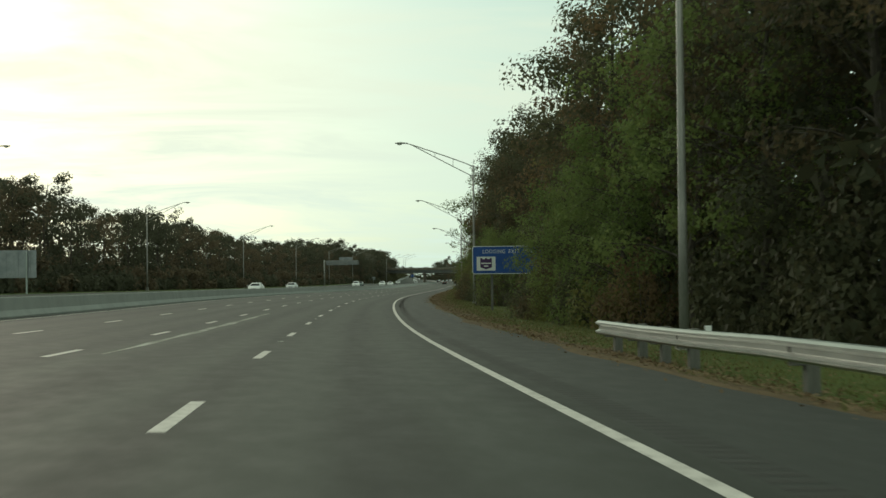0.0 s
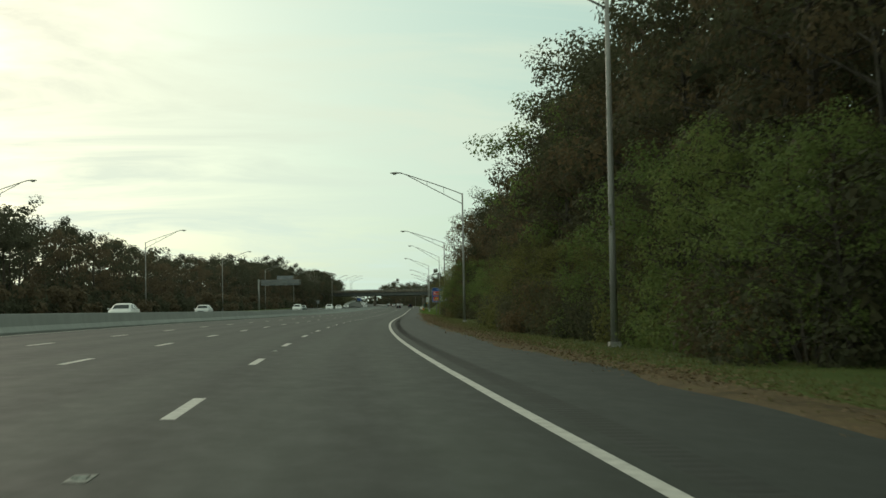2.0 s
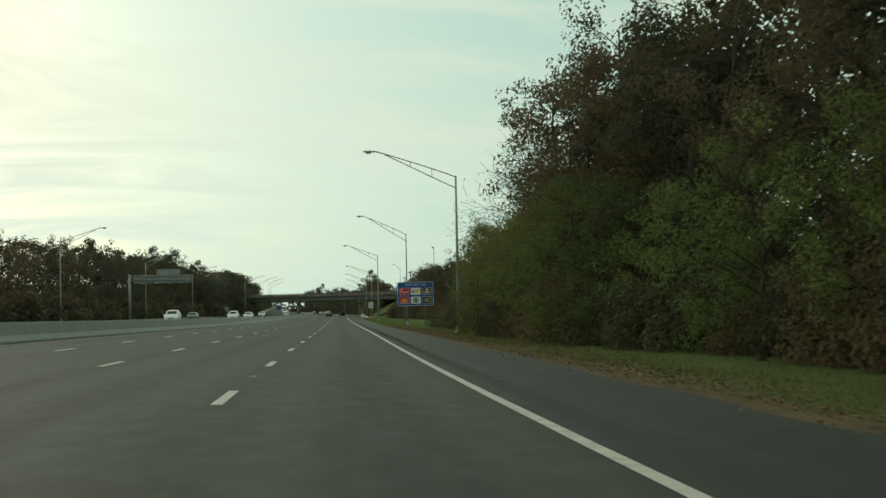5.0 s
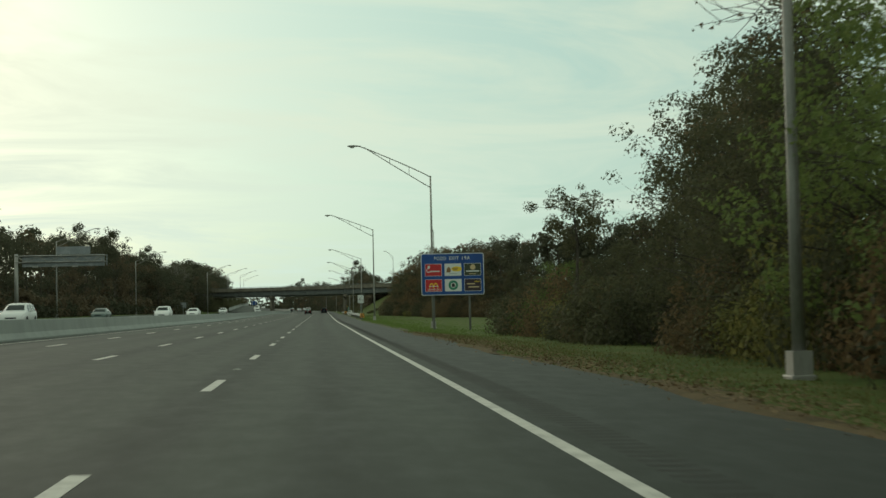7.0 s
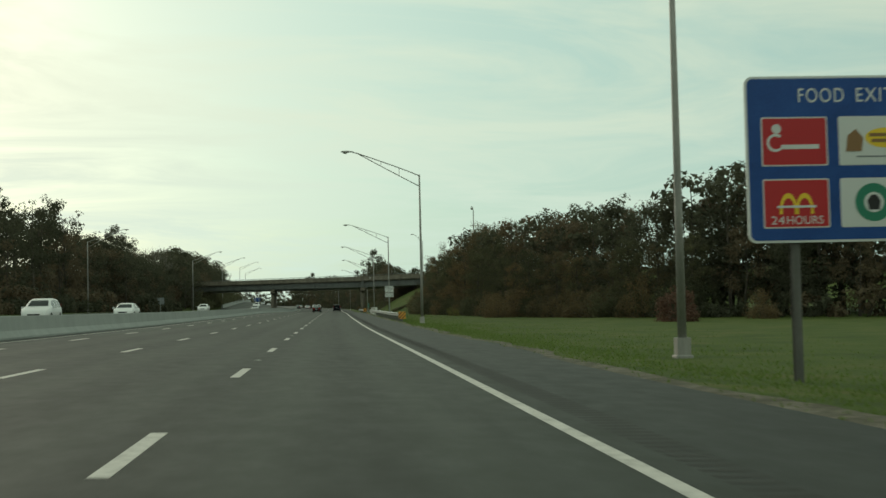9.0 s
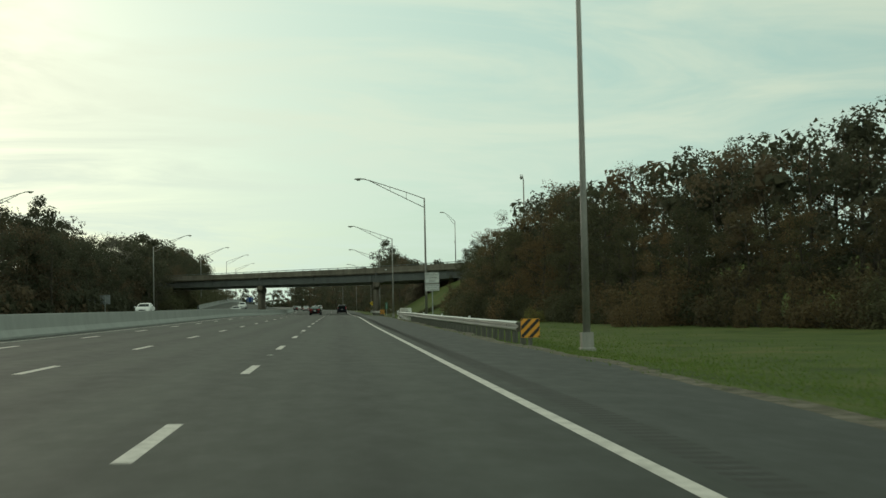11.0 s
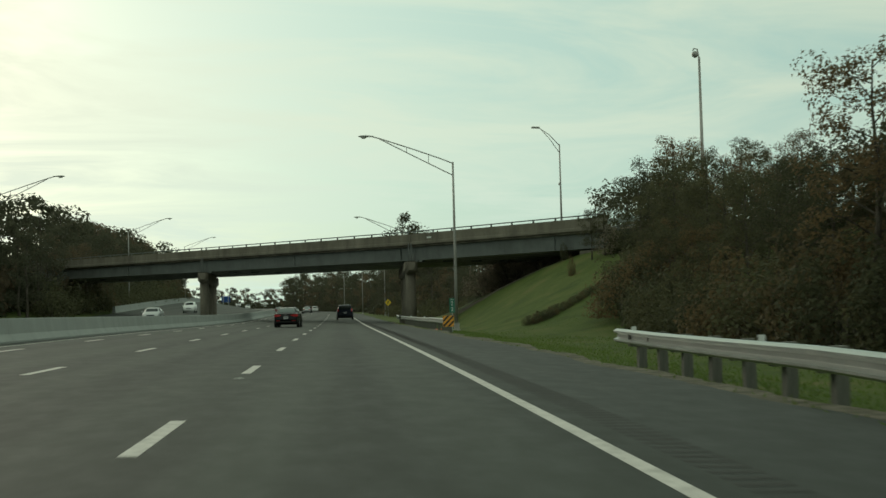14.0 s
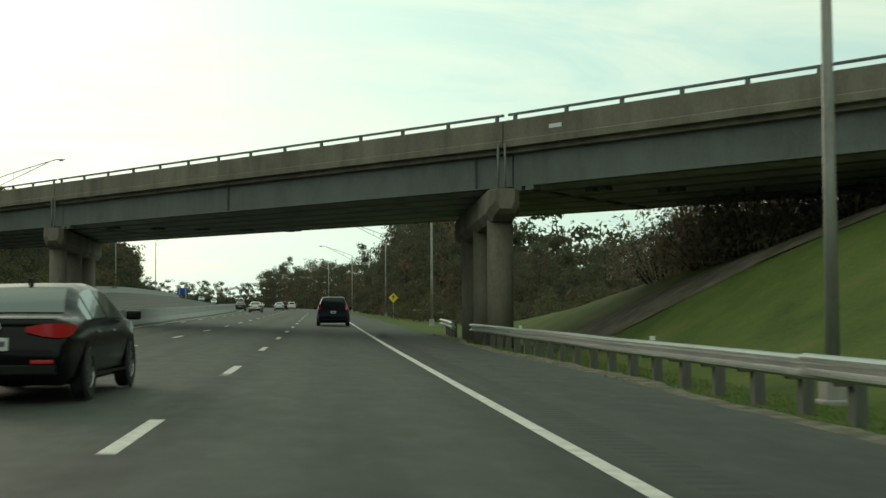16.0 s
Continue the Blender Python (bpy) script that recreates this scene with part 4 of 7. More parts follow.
def food_sign():
    m = stand(349.8, 10.14, 0, -2)
    m.translation.z = float(road_z(349.8, 10.14))
    root = thing("food_sign", m, "large blue food sign with six logos on two steel posts", "road sign", "blue service signs")
    w, h, zc = 2.36, 1.56, 3.92
    board = panel_base(root, w, h, zc, 0.15)
    for word, x, wd in (("FOOD", -0.91, 0.87), ("EXIT", 0.115, 0.72), ("19A", 1.0, 0.60)):
        lettering("word", word, 0.38, x, zc + 1.18, -0.010, M_signwhite, board, 1.15, wd, "white capital letters")
    lw, lh = 0.63, 0.46
    cols, rws = (-1.44, 0.03, 1.50), (zc + 0.33, zc - 0.83)
    a = logo(board, cols[0], rws[0], lw, lh, M_red)
    x, z = cols[0], rws[0]
    flat("round_stroke", disc(x - 0.36, z - 0.02, 0.17, 20, 50, 310, 0.12), -0.0185, M_signwhite, a)
    bars(a, x + 0.10, z - 0.10, 0.72, 0.14, M_signwhite, 1)
    flat("crest", disc(x - 0.34, z + 0.24, 0.09), -0.0185, M_signwhite, a)
    a = logo(board, cols[1], rws[0], lw, lh, M_signwhite)
    x, z = cols[1], rws[0]
    flat("oval", [(px * 1.0 + (px - x) * 1.1, pz) for px, pz in disc(x + 0.13, z + 0.05, 0.19)], -0.0185, M_yellow, a)
    flat("barrel_shape", [(x - 0.5, z - 0.2), (x - 0.2, z - 0.2), (x - 0.16, z + 0.05), (x - 0.3, z + 0.22), (x - 0.46, z + 0.1)], -0.0225, M_brown, a)
    bars(a, x + 0.16, z + 0.05, 0.42, 0.22, M_brown, 2, -0.0225)
    bars(a, x, z - 0.30, 0.6, 0.05, M_signback, 1)
    a = logo(board, cols[2], rws[0], lw, lh, M_logodark)
    x, z = cols[2], rws[0]
    flat("loaf_shape", disc(x + 0.02, z + 0.17, 0.20), -0.0185, M_tan, a)
    bars(a, x, z - 0.13, 0.98, 0.16, M_signwhite, 1)
    bars(a, x, z - 0.32, 0.5, 0.08, M_tan, 1)
    a = logo(board, cols[0], rws[1], lw, lh, M_red)
    x, z = cols[0], rws[1]
    for dx in (-0.155, 0.155):
        flat("arch", [(px, z - 0.12 + (pz - z) * 1.9) for px, pz in disc(x + dx, z, 0.165, 18, 0, 180, 0.115)], -0.0185, M_yellow, a)
        for q in (-0.14, 0.14):
            flat("arch_leg", [(x + dx + q - 0.028, z - 0.20), (x + dx + q + 0.028, z - 0.20), (x + dx + q + 0.025, z - 0.10), (x + dx + q - 0.025, z - 0.10)], -0.0185, M_yellow, a)
    bars(a, x, z - 0.06, 0.74, 0.07, M_signwhite, 1, -0.0235)
    lettering("word", "24", 0.22, x - 0.36, z - 0.32, -0.0205, M_signwhite, a, 1.05, 0.25)
    lettering("word", "HOURS", 0.22, x + 0.15, z - 0.32, -0.0205, M_signwhite, a, 1.05, 0.69)
    a = logo(board, cols[1], rws[1], lw, lh, M_signwhite)
    x, z = cols[1], rws[1]
    flat("ring", disc(x, z, 0.36), -0.0185, M_logogreen, a)
    flat("centre", disc(x, z, 0.19), -0.0225, M_signwhite, a)
    flat("emblem", [(x - 0.10, z - 0.14), (x + 0.10, z - 0.14), (x + 0.13, z + 0.03), (x + 0.05, z + 0.14), (x - 0.05, z + 0.14), (x - 0.13, z + 0.03)], -0.0265, M_black, a)
    a = logo(board, cols[2], rws[1], lw, lh, M_logoplum)
    x, z = cols[2], rws[1]
    bars(a, x - 0.14, z + 0.08, 0.6, 0.15, M_tan, 1)
    bars(a, x + 0.06, z - 0.16, 0.8, 0.15, M_tan, 1)
    for k in range(4):
        flat("leaf_mark", [(x + 0.12 + k * 0.1, z + 0.2), (x + 0.16 + k * 0.12, z + 0.33), (x + 0.19 + k * 0.1, z + 0.2)], -0.0185, M_yellow, a)
    sign_post(root, -1.45, zc + 0.4, -0.9)
    sign_post(root, 1.25, zc + 0.4, -0.9)


M_logodark = plain("logo_dark_green", (0.035, 0.045, 0.02), 0.5)
M_logoplum = plain("logo_plum", (0.035, 0.016, 0.024), 0.5)
M_tan = plain("logo_tan", (0.55, 0.42, 0.24), 0.5)
food_sign()


def stopping_sign():
    m = stand(507.7, 7.93, 0, -2)
    m.translation.z = float(road_z(507.7, 7.93))
    root = thing("stopping_sign", m, "white regulatory sign with black letters on one steel post", "road sign")
    for w, zc, h in ((0.60, 3.52, 0.45), (0.60, 2.70, 0.295)):
        bm = bmesh.new()
        plate(bm, w, h, 0.05, 0, 0.012, 0, zc)
        b = part("panel", bm, M_signwhite, root, "white reflective panel")
        for x0, x1, z0, z1 in ((-w + 0.03, w - 0.03, zc + h - 0.045, zc + h - 0.03), (-w + 0.03, w - 0.03, zc - h + 0.03, zc - h + 0.045), (-w + 0.03, -w + 0.045, zc - h + 0.03, zc + h - 0.03), (w - 0.045, w - 0.03, zc - h + 0.03, zc + h - 0.03)):
            bm = bmesh.new()
            box(bm, x0, -0.003, z0, x1, 0.0, z1)
            part("border_line", bm, M_black, b)
        if h > 0.4:
            for k, word in enumerate(("EMERGENCY", "STOPPING", "ONLY")):
                lettering("letters", word, 0.25, 0, zc + 0.26 - k * 0.26, -0.003, M_black, b, 1.05, (1.02, 0.98, 0.52)[k])
        else:
            for k, (word, wd) in enumerate((('UNATTENDED VEHICLES', 1.08), ('SUBJECT TO TOWING', 0.96), ("AT OWNER'S EXPENSE", 1.0))):
                lettering("letters", word, 0.115, 0, zc + 0.165 - k * 0.165, -0.003, M_black, b, 1.0, wd)
    bm = bmesh.new()
    box(bm, -0.045, 0.014, -0.8, 0.045, 0.07, 4.0, 0.008)
    part("post", bm, M_galv, root)


stopping_sign()


def mile_sign():
    m = stand(587.2, 7.0, 0, 0)
    m.translation.z = float(road_z(587.2, 7.0))
    root = thing("mile_sign", m, "narrow green mile marker with white figures on a thin post", "road sign")
    bm = bmesh.new()
    plate(bm, 0.165, 0.45, 0.03, 0, 0.008, 0, 1.42)
    p = part("panel", bm, M_signgreen, root)
    lettering("letters", "MILE", 0.10, 0, 1.79, -0.001, M_signwhite, p, 1.0, 0.22)
    lettering("figure", "2", 0.36, 0, 1.54, -0.001, M_signwhite, p)
    lettering("figure", "2", 0.36, 0, 1.18, -0.001, M_signwhite, p)
    bm = bmesh.new()
    box(bm, -0.03, 0.01, -0.7, 0.03, 0.045, 1.9)
    part("post", bm, M_galv, root)


mile_sign()


def back_sign(s, l, w, h, zc, posts, label, face=None):
    """A sign for the other direction: bare metal back with stiffeners."""
    root = thing("road_sign_back", stand(s, l, 0), label, "road sign", "signs of the opposing carriageway")
    bm = bmesh.new()
    box(bm, -w / 2, -0.02, zc - h / 2, w / 2, 0.0, zc + h / 2, 0.005)
    part("panel", bm, face or M_signback, root)
    n = max(2, int(w / 1.2))
    for k in range(n):
        x = -w / 2 + (k + 0.5) * w / n
        bm = bmesh.new()
        box(bm, x - 0.04, -0.08, zc - h / 2 + 0.05, x + 0.04, -0.022, zc + h / 2 - 0.05)
        part("stiffener", bm, M_signback, root)
    for x in posts:
        bm = bmesh.new()
        box(bm, x - 0.08, -0.25, -0.5, x + 0.08, -0.09, zc + h / 2 - 0.1)
        part("post", bm, M_galv, root)


back_sign(140.0, -40.3, 5.2, 3.0, 3.2, (-1.6, 1.6), "large grey metal back of a sign beside the trees")
back_sign(612.0, -39.0, 4.2, 1.5, 2.4, (-1.3, 1.3), "wide grey metal back of a low sign")


def gantry():
    root = thing("sign_gantry", stand(423.0, -38.4, 0), "grey steel cantilever gantry with sign backs over the opposing carriageway", "sign gantry")
    bm = bmesh.new()
    tube(bm, [(0, 0, -0.5), (0, 0, 8.4)], [0.26, 0.22], 14)
    part("column", bm, M_pole, root, smooth_it=True)
    for z in (8.1, 7.3):
        for y in (-0.45, 0.45):
            bm = bmesh.new()
            tube(bm, [(-0.1, y, z), (11.2, y, z)], [0.07, 0.07], 8)
            part("chord", bm, M_pole, root, smooth_it=True)
    for k in range(9):
        bm = bmesh.new()
        x = k * 1.35
        for y in (-0.45, 0.45):
            tube(bm, [(x, y, 7.3 if k % 2 else 8.1), (x + 1.35 if k < 8 else x, y, 8.1 if k % 2 else 7.3)], [0.035, 0.035], 6)
        part("brace", bm, M_pole, root)
    for x0, x1, z0, z1 in ((0.6, 11.0, 6.75, 8.25), (4.9, 9.2, 8.3, 9.3)):
        bm = bmesh.new()
        box(bm, x0, 0.55, z0, x1, 0.6, z1, 0.01)
        part("sign_panel", bm, M_signback, root, "bare metal sign back")
        for k in range(int((x1 - x0) / 1.3) + 1):
            x = x0 + 0.3 + k * 1.3
            bm = bmesh.new()
            box(bm, x - 0.05, 0.47, z0 + 0.05, x + 0.05, 0.55, z1 - 0.05)
            part("rib", bm, M_signback, root)
    for x in (2.5, 5.0, 7.5):
        bm = bmesh.new()
        box(bm, x - 0.35, -0.9, 6.6, x + 0.35, -0.6, 6.8, 0.03)
        part("sign_light", bm, M_pole, root)


gantry()


# ---------------------------------------------------------------- bridge
def build_bridge():
    yaw = math.degrees(math.atan2(BD.y, BD.x))
    root = thing("bridge", pose(BR.x, BR.y, 0, 0, 0, yaw), "skewed steel girder bridge with brown concrete parapets on round columns", "bridge")

    def lift(bm):
        for v in bm.verts:
            v.co.z -= 0.0098 * min(v.co.x, 0.0) + 0.045 * v.co.y - 0.12
        return bm
    joints = (-108.0, -72.5, -36.4, 0.0, 24.0)
    W = BRIDGE_W
    for a, b in zip(joints[:-1], joints[1:]):
        a, b = a + 0.03, b - 0.03
        bm = bmesh.new()
        box(bm, a, 0.25, 6.0, b, W - 0.25, 6.42)
        part("deck", lift(bm), M_conc_b, root)
        for y0, y1, face in ((0.0, 0.36, -1), (W - 0.36, W, 1)):
            bm = bmesh.new()
            # parapet with a drip lip at its foot and a shallow coping
            prof = [(y0 - (0.05 if face < 0 else 0), 6.18), (y1 + (0.05 if face > 0 else 0), 6.18), (y1 + (0.05 if face > 0 else 0), 6.42), (y1, 6.46), (y1, 7.20), (y0, 7.20), (y0, 6.46), (y0 - (0.05 if face < 0 else 0), 6.42)]
            prism(bm, prof, a, b, "x")
            part("parapet", lift(bm), M_conc_b, root, "stained brown concrete parapet")
            ym = (y0 + y1) / 2
            bm = bmesh.new()
            box(bm, a + 0.1, ym - 0.05, 7.40, b - 0.1, ym + 0.05, 7.49, 0.012)
            rail = part("rail", lift(bm), M_girder, root, "dark steel top rail")
            n = int((b - a) / 2.62)
            for k in range(n + 1):
                x = a + 0.45 + (b - a - 0.9) * k / n
                bm = bmesh.new()
                box(bm, x - 0.07, ym - 0.045, 7.19, x + 0.07, ym + 0.045, 7.41)
                part("rail_post", lift(bm), M_girder, rail)
        bm = bmesh.new()
        box(bm, a + 0.3, 0.76, 4.735, b - 0.3, W - 0.76, 4.80)
        part("soffit", lift(bm), M_blockc, root, "flat stained concrete soffit")
        for k in range(6):
            y = 0.55 + k * (W - 1.1) / 5
            bm = bmesh.new()
            o = [(y - 0.20, 4.72), (y + 0.20, 4.72), (y + 0.20, 4.76), (y + 0.012, 4.78), (y + 0.012, 6.0), (y + 0.18, 6.02), (y + 0.18, 6.06), (y - 0.18, 6.06), (y - 0.18, 6.02), (y - 0.012, 6.0), (y - 0.012, 4.78), (y - 0.20, 4.76)]
            prism(bm, o, a + 0.004, b - 0.004, "x")
            g = part("girder", lift(bm), M_girder, root, "grey-green painted steel plate girder")
            if k == 0:
                m = int((b - a) / 1.9)
                for q in range(1, m):
                    x = a + (b - a) * q / m
                    if q % 9:
                        continue
                    bm = bmesh.new()
                    box(bm, x - 0.006, y - 0.15, 4.78, x + 0.006, y - 0.013, 6.0)
                    part("stiffener", lift(bm), M_girder, g)
                # thin strip added to draw the flange's shadow line along the web
                bm = bmesh.new()
                box(bm, a + 0.4, y - 0.018, 5.02, b - 0.4, y - 0.012, 5.05)
                part("splice_plate", lift(bm), M_girder, g)
    # bents run along the highway
    u = Matrix.Rotation(-radians(yaw), 4, "Z").to_3x3()
    for r, ncol, spacing in ((-72.5, 3, 4.7), (-36.4, 3, 4.7), (0.0, 3, 4.7)):
        # heading of the highway in the bridge's own axes
        hd = u @ Vector((0.118, 0.993, 0)).normalized()
        side = Vector((hd.y, -hd.x, 0))
        z_top = 4.70 - 0.0098 * min(r, 0)
        start, length = 0.2, 13.2
        bm = bmesh.new()
        ring = []
        for t, drop, kw in ((start - 0.75, 0.75, 0.55), (start - 0.45, 0.95, 0.9), (start + 0.1, 1.15, 1.0), (start + length - 1.2, 1.15, 1.0), (start + length, 0.7, 0.7)):
            zt = z_top - 0.045 * 0.616 * max(t, 0)
            ring.append([Vector((r, 0, 0)) + hd * t + side * (w * kw) + Vector((0, 0, z)) for w, z in ((-0.40, zt - drop), (0.40, zt - drop), (0.63, zt - drop + 0.3), (0.63, zt - 0.06), (0.56, zt), (-0.56, zt), (-0.63, zt - 0.06), (-0.63, zt - drop + 0.3))])
        vs = [[bm.verts.new(c) for c in rr] for rr in ring]
        for a, b in zip(vs[:-1], vs[1:]):
            for k in range(8):
                bm.faces.new((a[k], a[(k + 1) % 8], b[(k + 1) % 8], b[k]))
        bm.faces.new(vs[0][::-1])
        bm.faces.new(vs[-1])
        bmesh.ops.recalc_face_normals(bm, faces=bm.faces)
        part("pier_cap", bm, M_conc_b, root, "concrete pier cap with rounded ends")
        for k in range(ncol):
            c = Vector((r, 0, 0)) + hd * (start + 0.9 + k * spacing)
            bm = bmesh.new()
            tube(bm, [c + Vector((0, 0, -1.6)), c + Vector((0, 0, z_top - 1.0 - 0.028 * k * spacing))], [0.50, 0.50], 24)
            part("column", bm, M_conc_b, root, "round concrete column", smooth_it=True)
        for k in range(6):
            y = 0.55 + k * (W - 1.1) / 5
            for dx in (-0.3, 0.3):
                zb = z_top - 0.045 * y
                bm = bmesh.new()
                box(bm, r + dx + y * 1.277 - 0.2, y - 0.2, zb - 0.02, r + dx + y * 1.277 + 0.2, y + 0.2, zb + 0.14)
                part("bearing", bm, M_girder, root)
        for dx in (-0.17, 0.20):
            bm = bmesh.new()
            tube(bm, [(r + dx, -0.11, z_top - 0.35), (r + dx, -0.11, z_top + 1.75)], [0.045, 0.045], 8)
            part("drain_pipe", bm, M_girder, root, "thin steel drain pipe", smooth_it=True)
    # a small white plate on the parapet
    bm = bmesh.new()
    box(bm, 2.35, -0.02, 6.80, 2.95, -0.003, 6.95)
    part("small_plate", bm, M_signwhite, root, "small weathered white plate")
    # abutment seat under the right end
    bm = bmesh.new()
    box(bm, 20.8, 0.4, 2.0, 23.9, W - 0.4, 4.68)
    part("abutment", bm, M_conc_b, root)


build_bridge()


def bridge_approach():
    """Road and rail that carry on beyond the bridge end to the right."""
    yaw = math.degrees(math.atan2(BD.y, BD.x))
    root = thing("road_approach", pose(BR.x, BR.y, 0, 0, 0, yaw), "approach road on the embankment beside the bridge", "road", kind="structure")
    bm = bmesh.new()
    box(bm, 24.03, 0.3, 4.4, 150, BRIDGE_W - 0.3, 6.2)
    part("pavement", bm, M_shoulder, root)
    bm = bmesh.new()
    box(bm, 24.1, 0.15, 6.75, 90, 0.22, 7.05, 0.02)
    part("rail", bm, M_galv, root)
    for k in range(16):
        bm = bmesh.new()
        box(bm, 25 + k * 4, 0.22, 5.4, 25.15 + k * 4, 0.40, 7.0)
        part("rail_post", bm, M_post, root)


bridge_approach()
bridge_lamp(pose(BR.x + BD.x * 11.1 + BN.x * 9.05, BR.y + BD.y * 11.1 + BN.y * 9.05, 6.75, 0, 0, 12), 8.5, 2.15)


def mast():
    root = thing("camera_mast", stand(617.7, 32.07, 0), "tall thin steel mast with a round camera housing on top", "mast")
    z = 22.3 - root.matrix_world.translation.z
    bm = bmesh.new()
    tube(bm, [(0, 0, -0.5), (0, 0, z - 0.6)], [0.22, 0.10], 12)
    part("pole", bm, M_pole, root, smooth_it=True)
    bm = bmesh.new()
    tube(bm, [(0, 0, z - 0.6), (-0.15, 0, z + 0.15), (-0.45, 0, z + 0.2), (-0.55, 0, z)], [0.06, 0.06, 0.06, 0.06], 8)
    part("hook_arm", bm, M_pole, root)
    bm = bmesh.new()
    r = bmesh.ops.create_uvsphere(bm, u_segments=14, v_segments=10, radius=0.3)
    for v in r["verts"]:
        v.co += Vector((-0.35, 0, z - 0.32))
    part("camera_housing", bm, M_pole, root, smooth_it=True)


mast()


def delineator(s, l):
    m = stand(s, l, 0)
    m.translation.z = float(road_z(s, 5.0)) + 0.55
    root = thing("delineator", m, "small white reflector tab on a guard rail", "reflector", "reflector tabs")
    bm = bmesh.new()
    box(bm, -0.055, -0.004, -0.06, 0.055, 0.004, 0.12, 0.003)
    part("reflector", bm, M_signwhite, root)
    bm = bmesh.new()
    box(bm, -0.02, 0.004, -0.1, 0.02, 0.03, 0.1)
    part("bracket", bm, M_galv, root)


for s, l in ((20.6, 5.95), (459, 6.12), (474.7, 6.1), (490.3, 6.05), (505.5, 5.95), (526, 6.1), (534.8, 6.25), (605.8, 6.5), (622, 6.4)):
    delineator(s, l)


def debris():
    root = thing("debris", stand(594.6, 6.75, 0.03, 25), "torn orange plastic scrap lying beneath the guard rail", "debris")
    bm = bmesh.new()
    pts = [(-0.35, -0.12, 0.0), (-0.05, -0.16, 0.05), (0.3, -0.05, 0.02), (0.42, 0.12, 0.08), (0.05, 0.14, 0.03), (-0.3, 0.1, 0.06)]
    a = [bm.verts.new(p) for p in pts]
    b = [bm.verts.new((x, y, z + 0.02)) for x, y, z in pts]
    n = len(pts)
    bm.faces.new(a[::-1])
    bm.faces.new(b)
    for k in range(n):
        bm.faces.new((a[k], a[(k + 1) % n], b[(k + 1) % n], b[k]))
    part("scrap", bm, M_debris, root)


M_debris = plain("orange_plastic", (0.55, 0.10, 0.04), 0.6)
debris()


def warning_sign():
    m = stand(742, 9.2, 0)
    root = thing("warning_sign", m, "yellow diamond warning sign on a thin post", "road sign")
    bm = bmesh.new()
    prism(bm, [(0, 2.0), (0.62, 2.62), (0, 3.24), (-0.62, 2.62)], 0, 0.012, "y")
    part("panel", bm, M_yellow, root)
    bm = bmesh.new()
    prism(bm, [(-0.12, 2.4), (0.0, 2.4), (0.06, 2.7), (0.2, 2.7), (0.0, 2.95), (-0.16, 2.7), (-0.06, 2.7)], -0.006, -0.001, "y")
    part("symbol", bm, M_black, root)
    bm = bmesh.new()
    box(bm, -0.04, 0.013, -0.6, 0.04, 0.06, 3.1)
    part("post", bm, M_galv, root)


warning_sign()
back_sign(905.0, -28.0, 2.6, 1.8, 1.7, (-0.8, 0.8), "small blue sign far off beside the climbing road", M_signblue)


def soil_patch():
    """Bare soil on the slope under the bridge, its colour darkened for the deck's shadow."""
    verts, faces = [], []
    nl, nq = 30, 14
    for i in range(nl):
        for k in range(nq):
            r = 3.6 + 19.5 * i / (nl - 1)
            q = 0.8 + 5.0 * k / (nq - 1)
            r2 = r - q * 1.1 + (0.35 * math.sin(i * 2.1) + 0.25 * math.sin(i * 5.3) if k in (0, nq - 1) else 0)
            p = BR + BD * r2 + BN * q
            # nearest station on the road
            s = 625.0
            for _ in range(8):
                fx, fy = (float(v) for v in frame_at(s))
                s += (p.x - float(AX(s))) * fx + (p.y - float(AY(s))) * fy
            fx, fy = (float(v) for v in frame_at(s))
            l = (p.x - float(AX(s))) * fy - (p.y - float(AY(s))) * fx
            verts.append((p.x, p.y, float(ground_h(s, l)) + 0.05))
    for i in range(nl - 1):
        for k in range(nq - 1):
            a = i * nq + k
            faces.append((a, a + nq, a + nq + 1, a + 1))
    ob = link_mesh("slope_soil", verts, faces, M_shadowsoil)
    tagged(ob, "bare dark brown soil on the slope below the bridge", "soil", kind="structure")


# brown of bare soil, with the bridge's shadow put into the tone
M_shadowsoil = mat("dark_soil", [(0.065, 0.055, 0.042), (0.11, 0.094, 0.073), (0.16, 0.14, 0.11)], rough=0.95, scale=0.8, fine=14, bump=0.5, depth=0.05, spread=0.2, spec=0.1)
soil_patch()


# ---------------------------------------------------------------- foliage
L_green = leaf_mat("leaf_green", [(0.085, 0.125, 0.042), (0.125, 0.170, 0.054), (0.160, 0.205, 0.066), (0.200, 0.225, 0.078)])
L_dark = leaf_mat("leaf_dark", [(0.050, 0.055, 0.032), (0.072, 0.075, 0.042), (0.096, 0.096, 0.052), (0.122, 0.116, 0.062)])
L_rust = leaf_mat("leaf_rust", [(0.080, 0.070, 0.042), (0.112, 0.090, 0.050), (0.150, 0.110, 0.058), (0.200, 0.132, 0.068)])
L_brown = leaf_mat("leaf_brown", [(0.16, 0.14, 0.105), (0.21, 0.18, 0.135), (0.26, 0.22, 0.165), (0.31, 0.265, 0.20)])
# leaves of the far woods: distance haze put into the colour, greyer and flatter
F_dark_hazed = leaf_mat("leaf_wood_dark", [(0.066, 0.070, 0.046), (0.080, 0.082, 0.053), (0.095, 0.094, 0.060), (0.112, 0.106, 0.068)])
F_rust_hazed = leaf_mat("leaf_wood_rust", [(0.092, 0.080, 0.055), (0.114, 0.093, 0.061), (0.135, 0.104, 0.065), (0.156, 0.114, 0.069)])
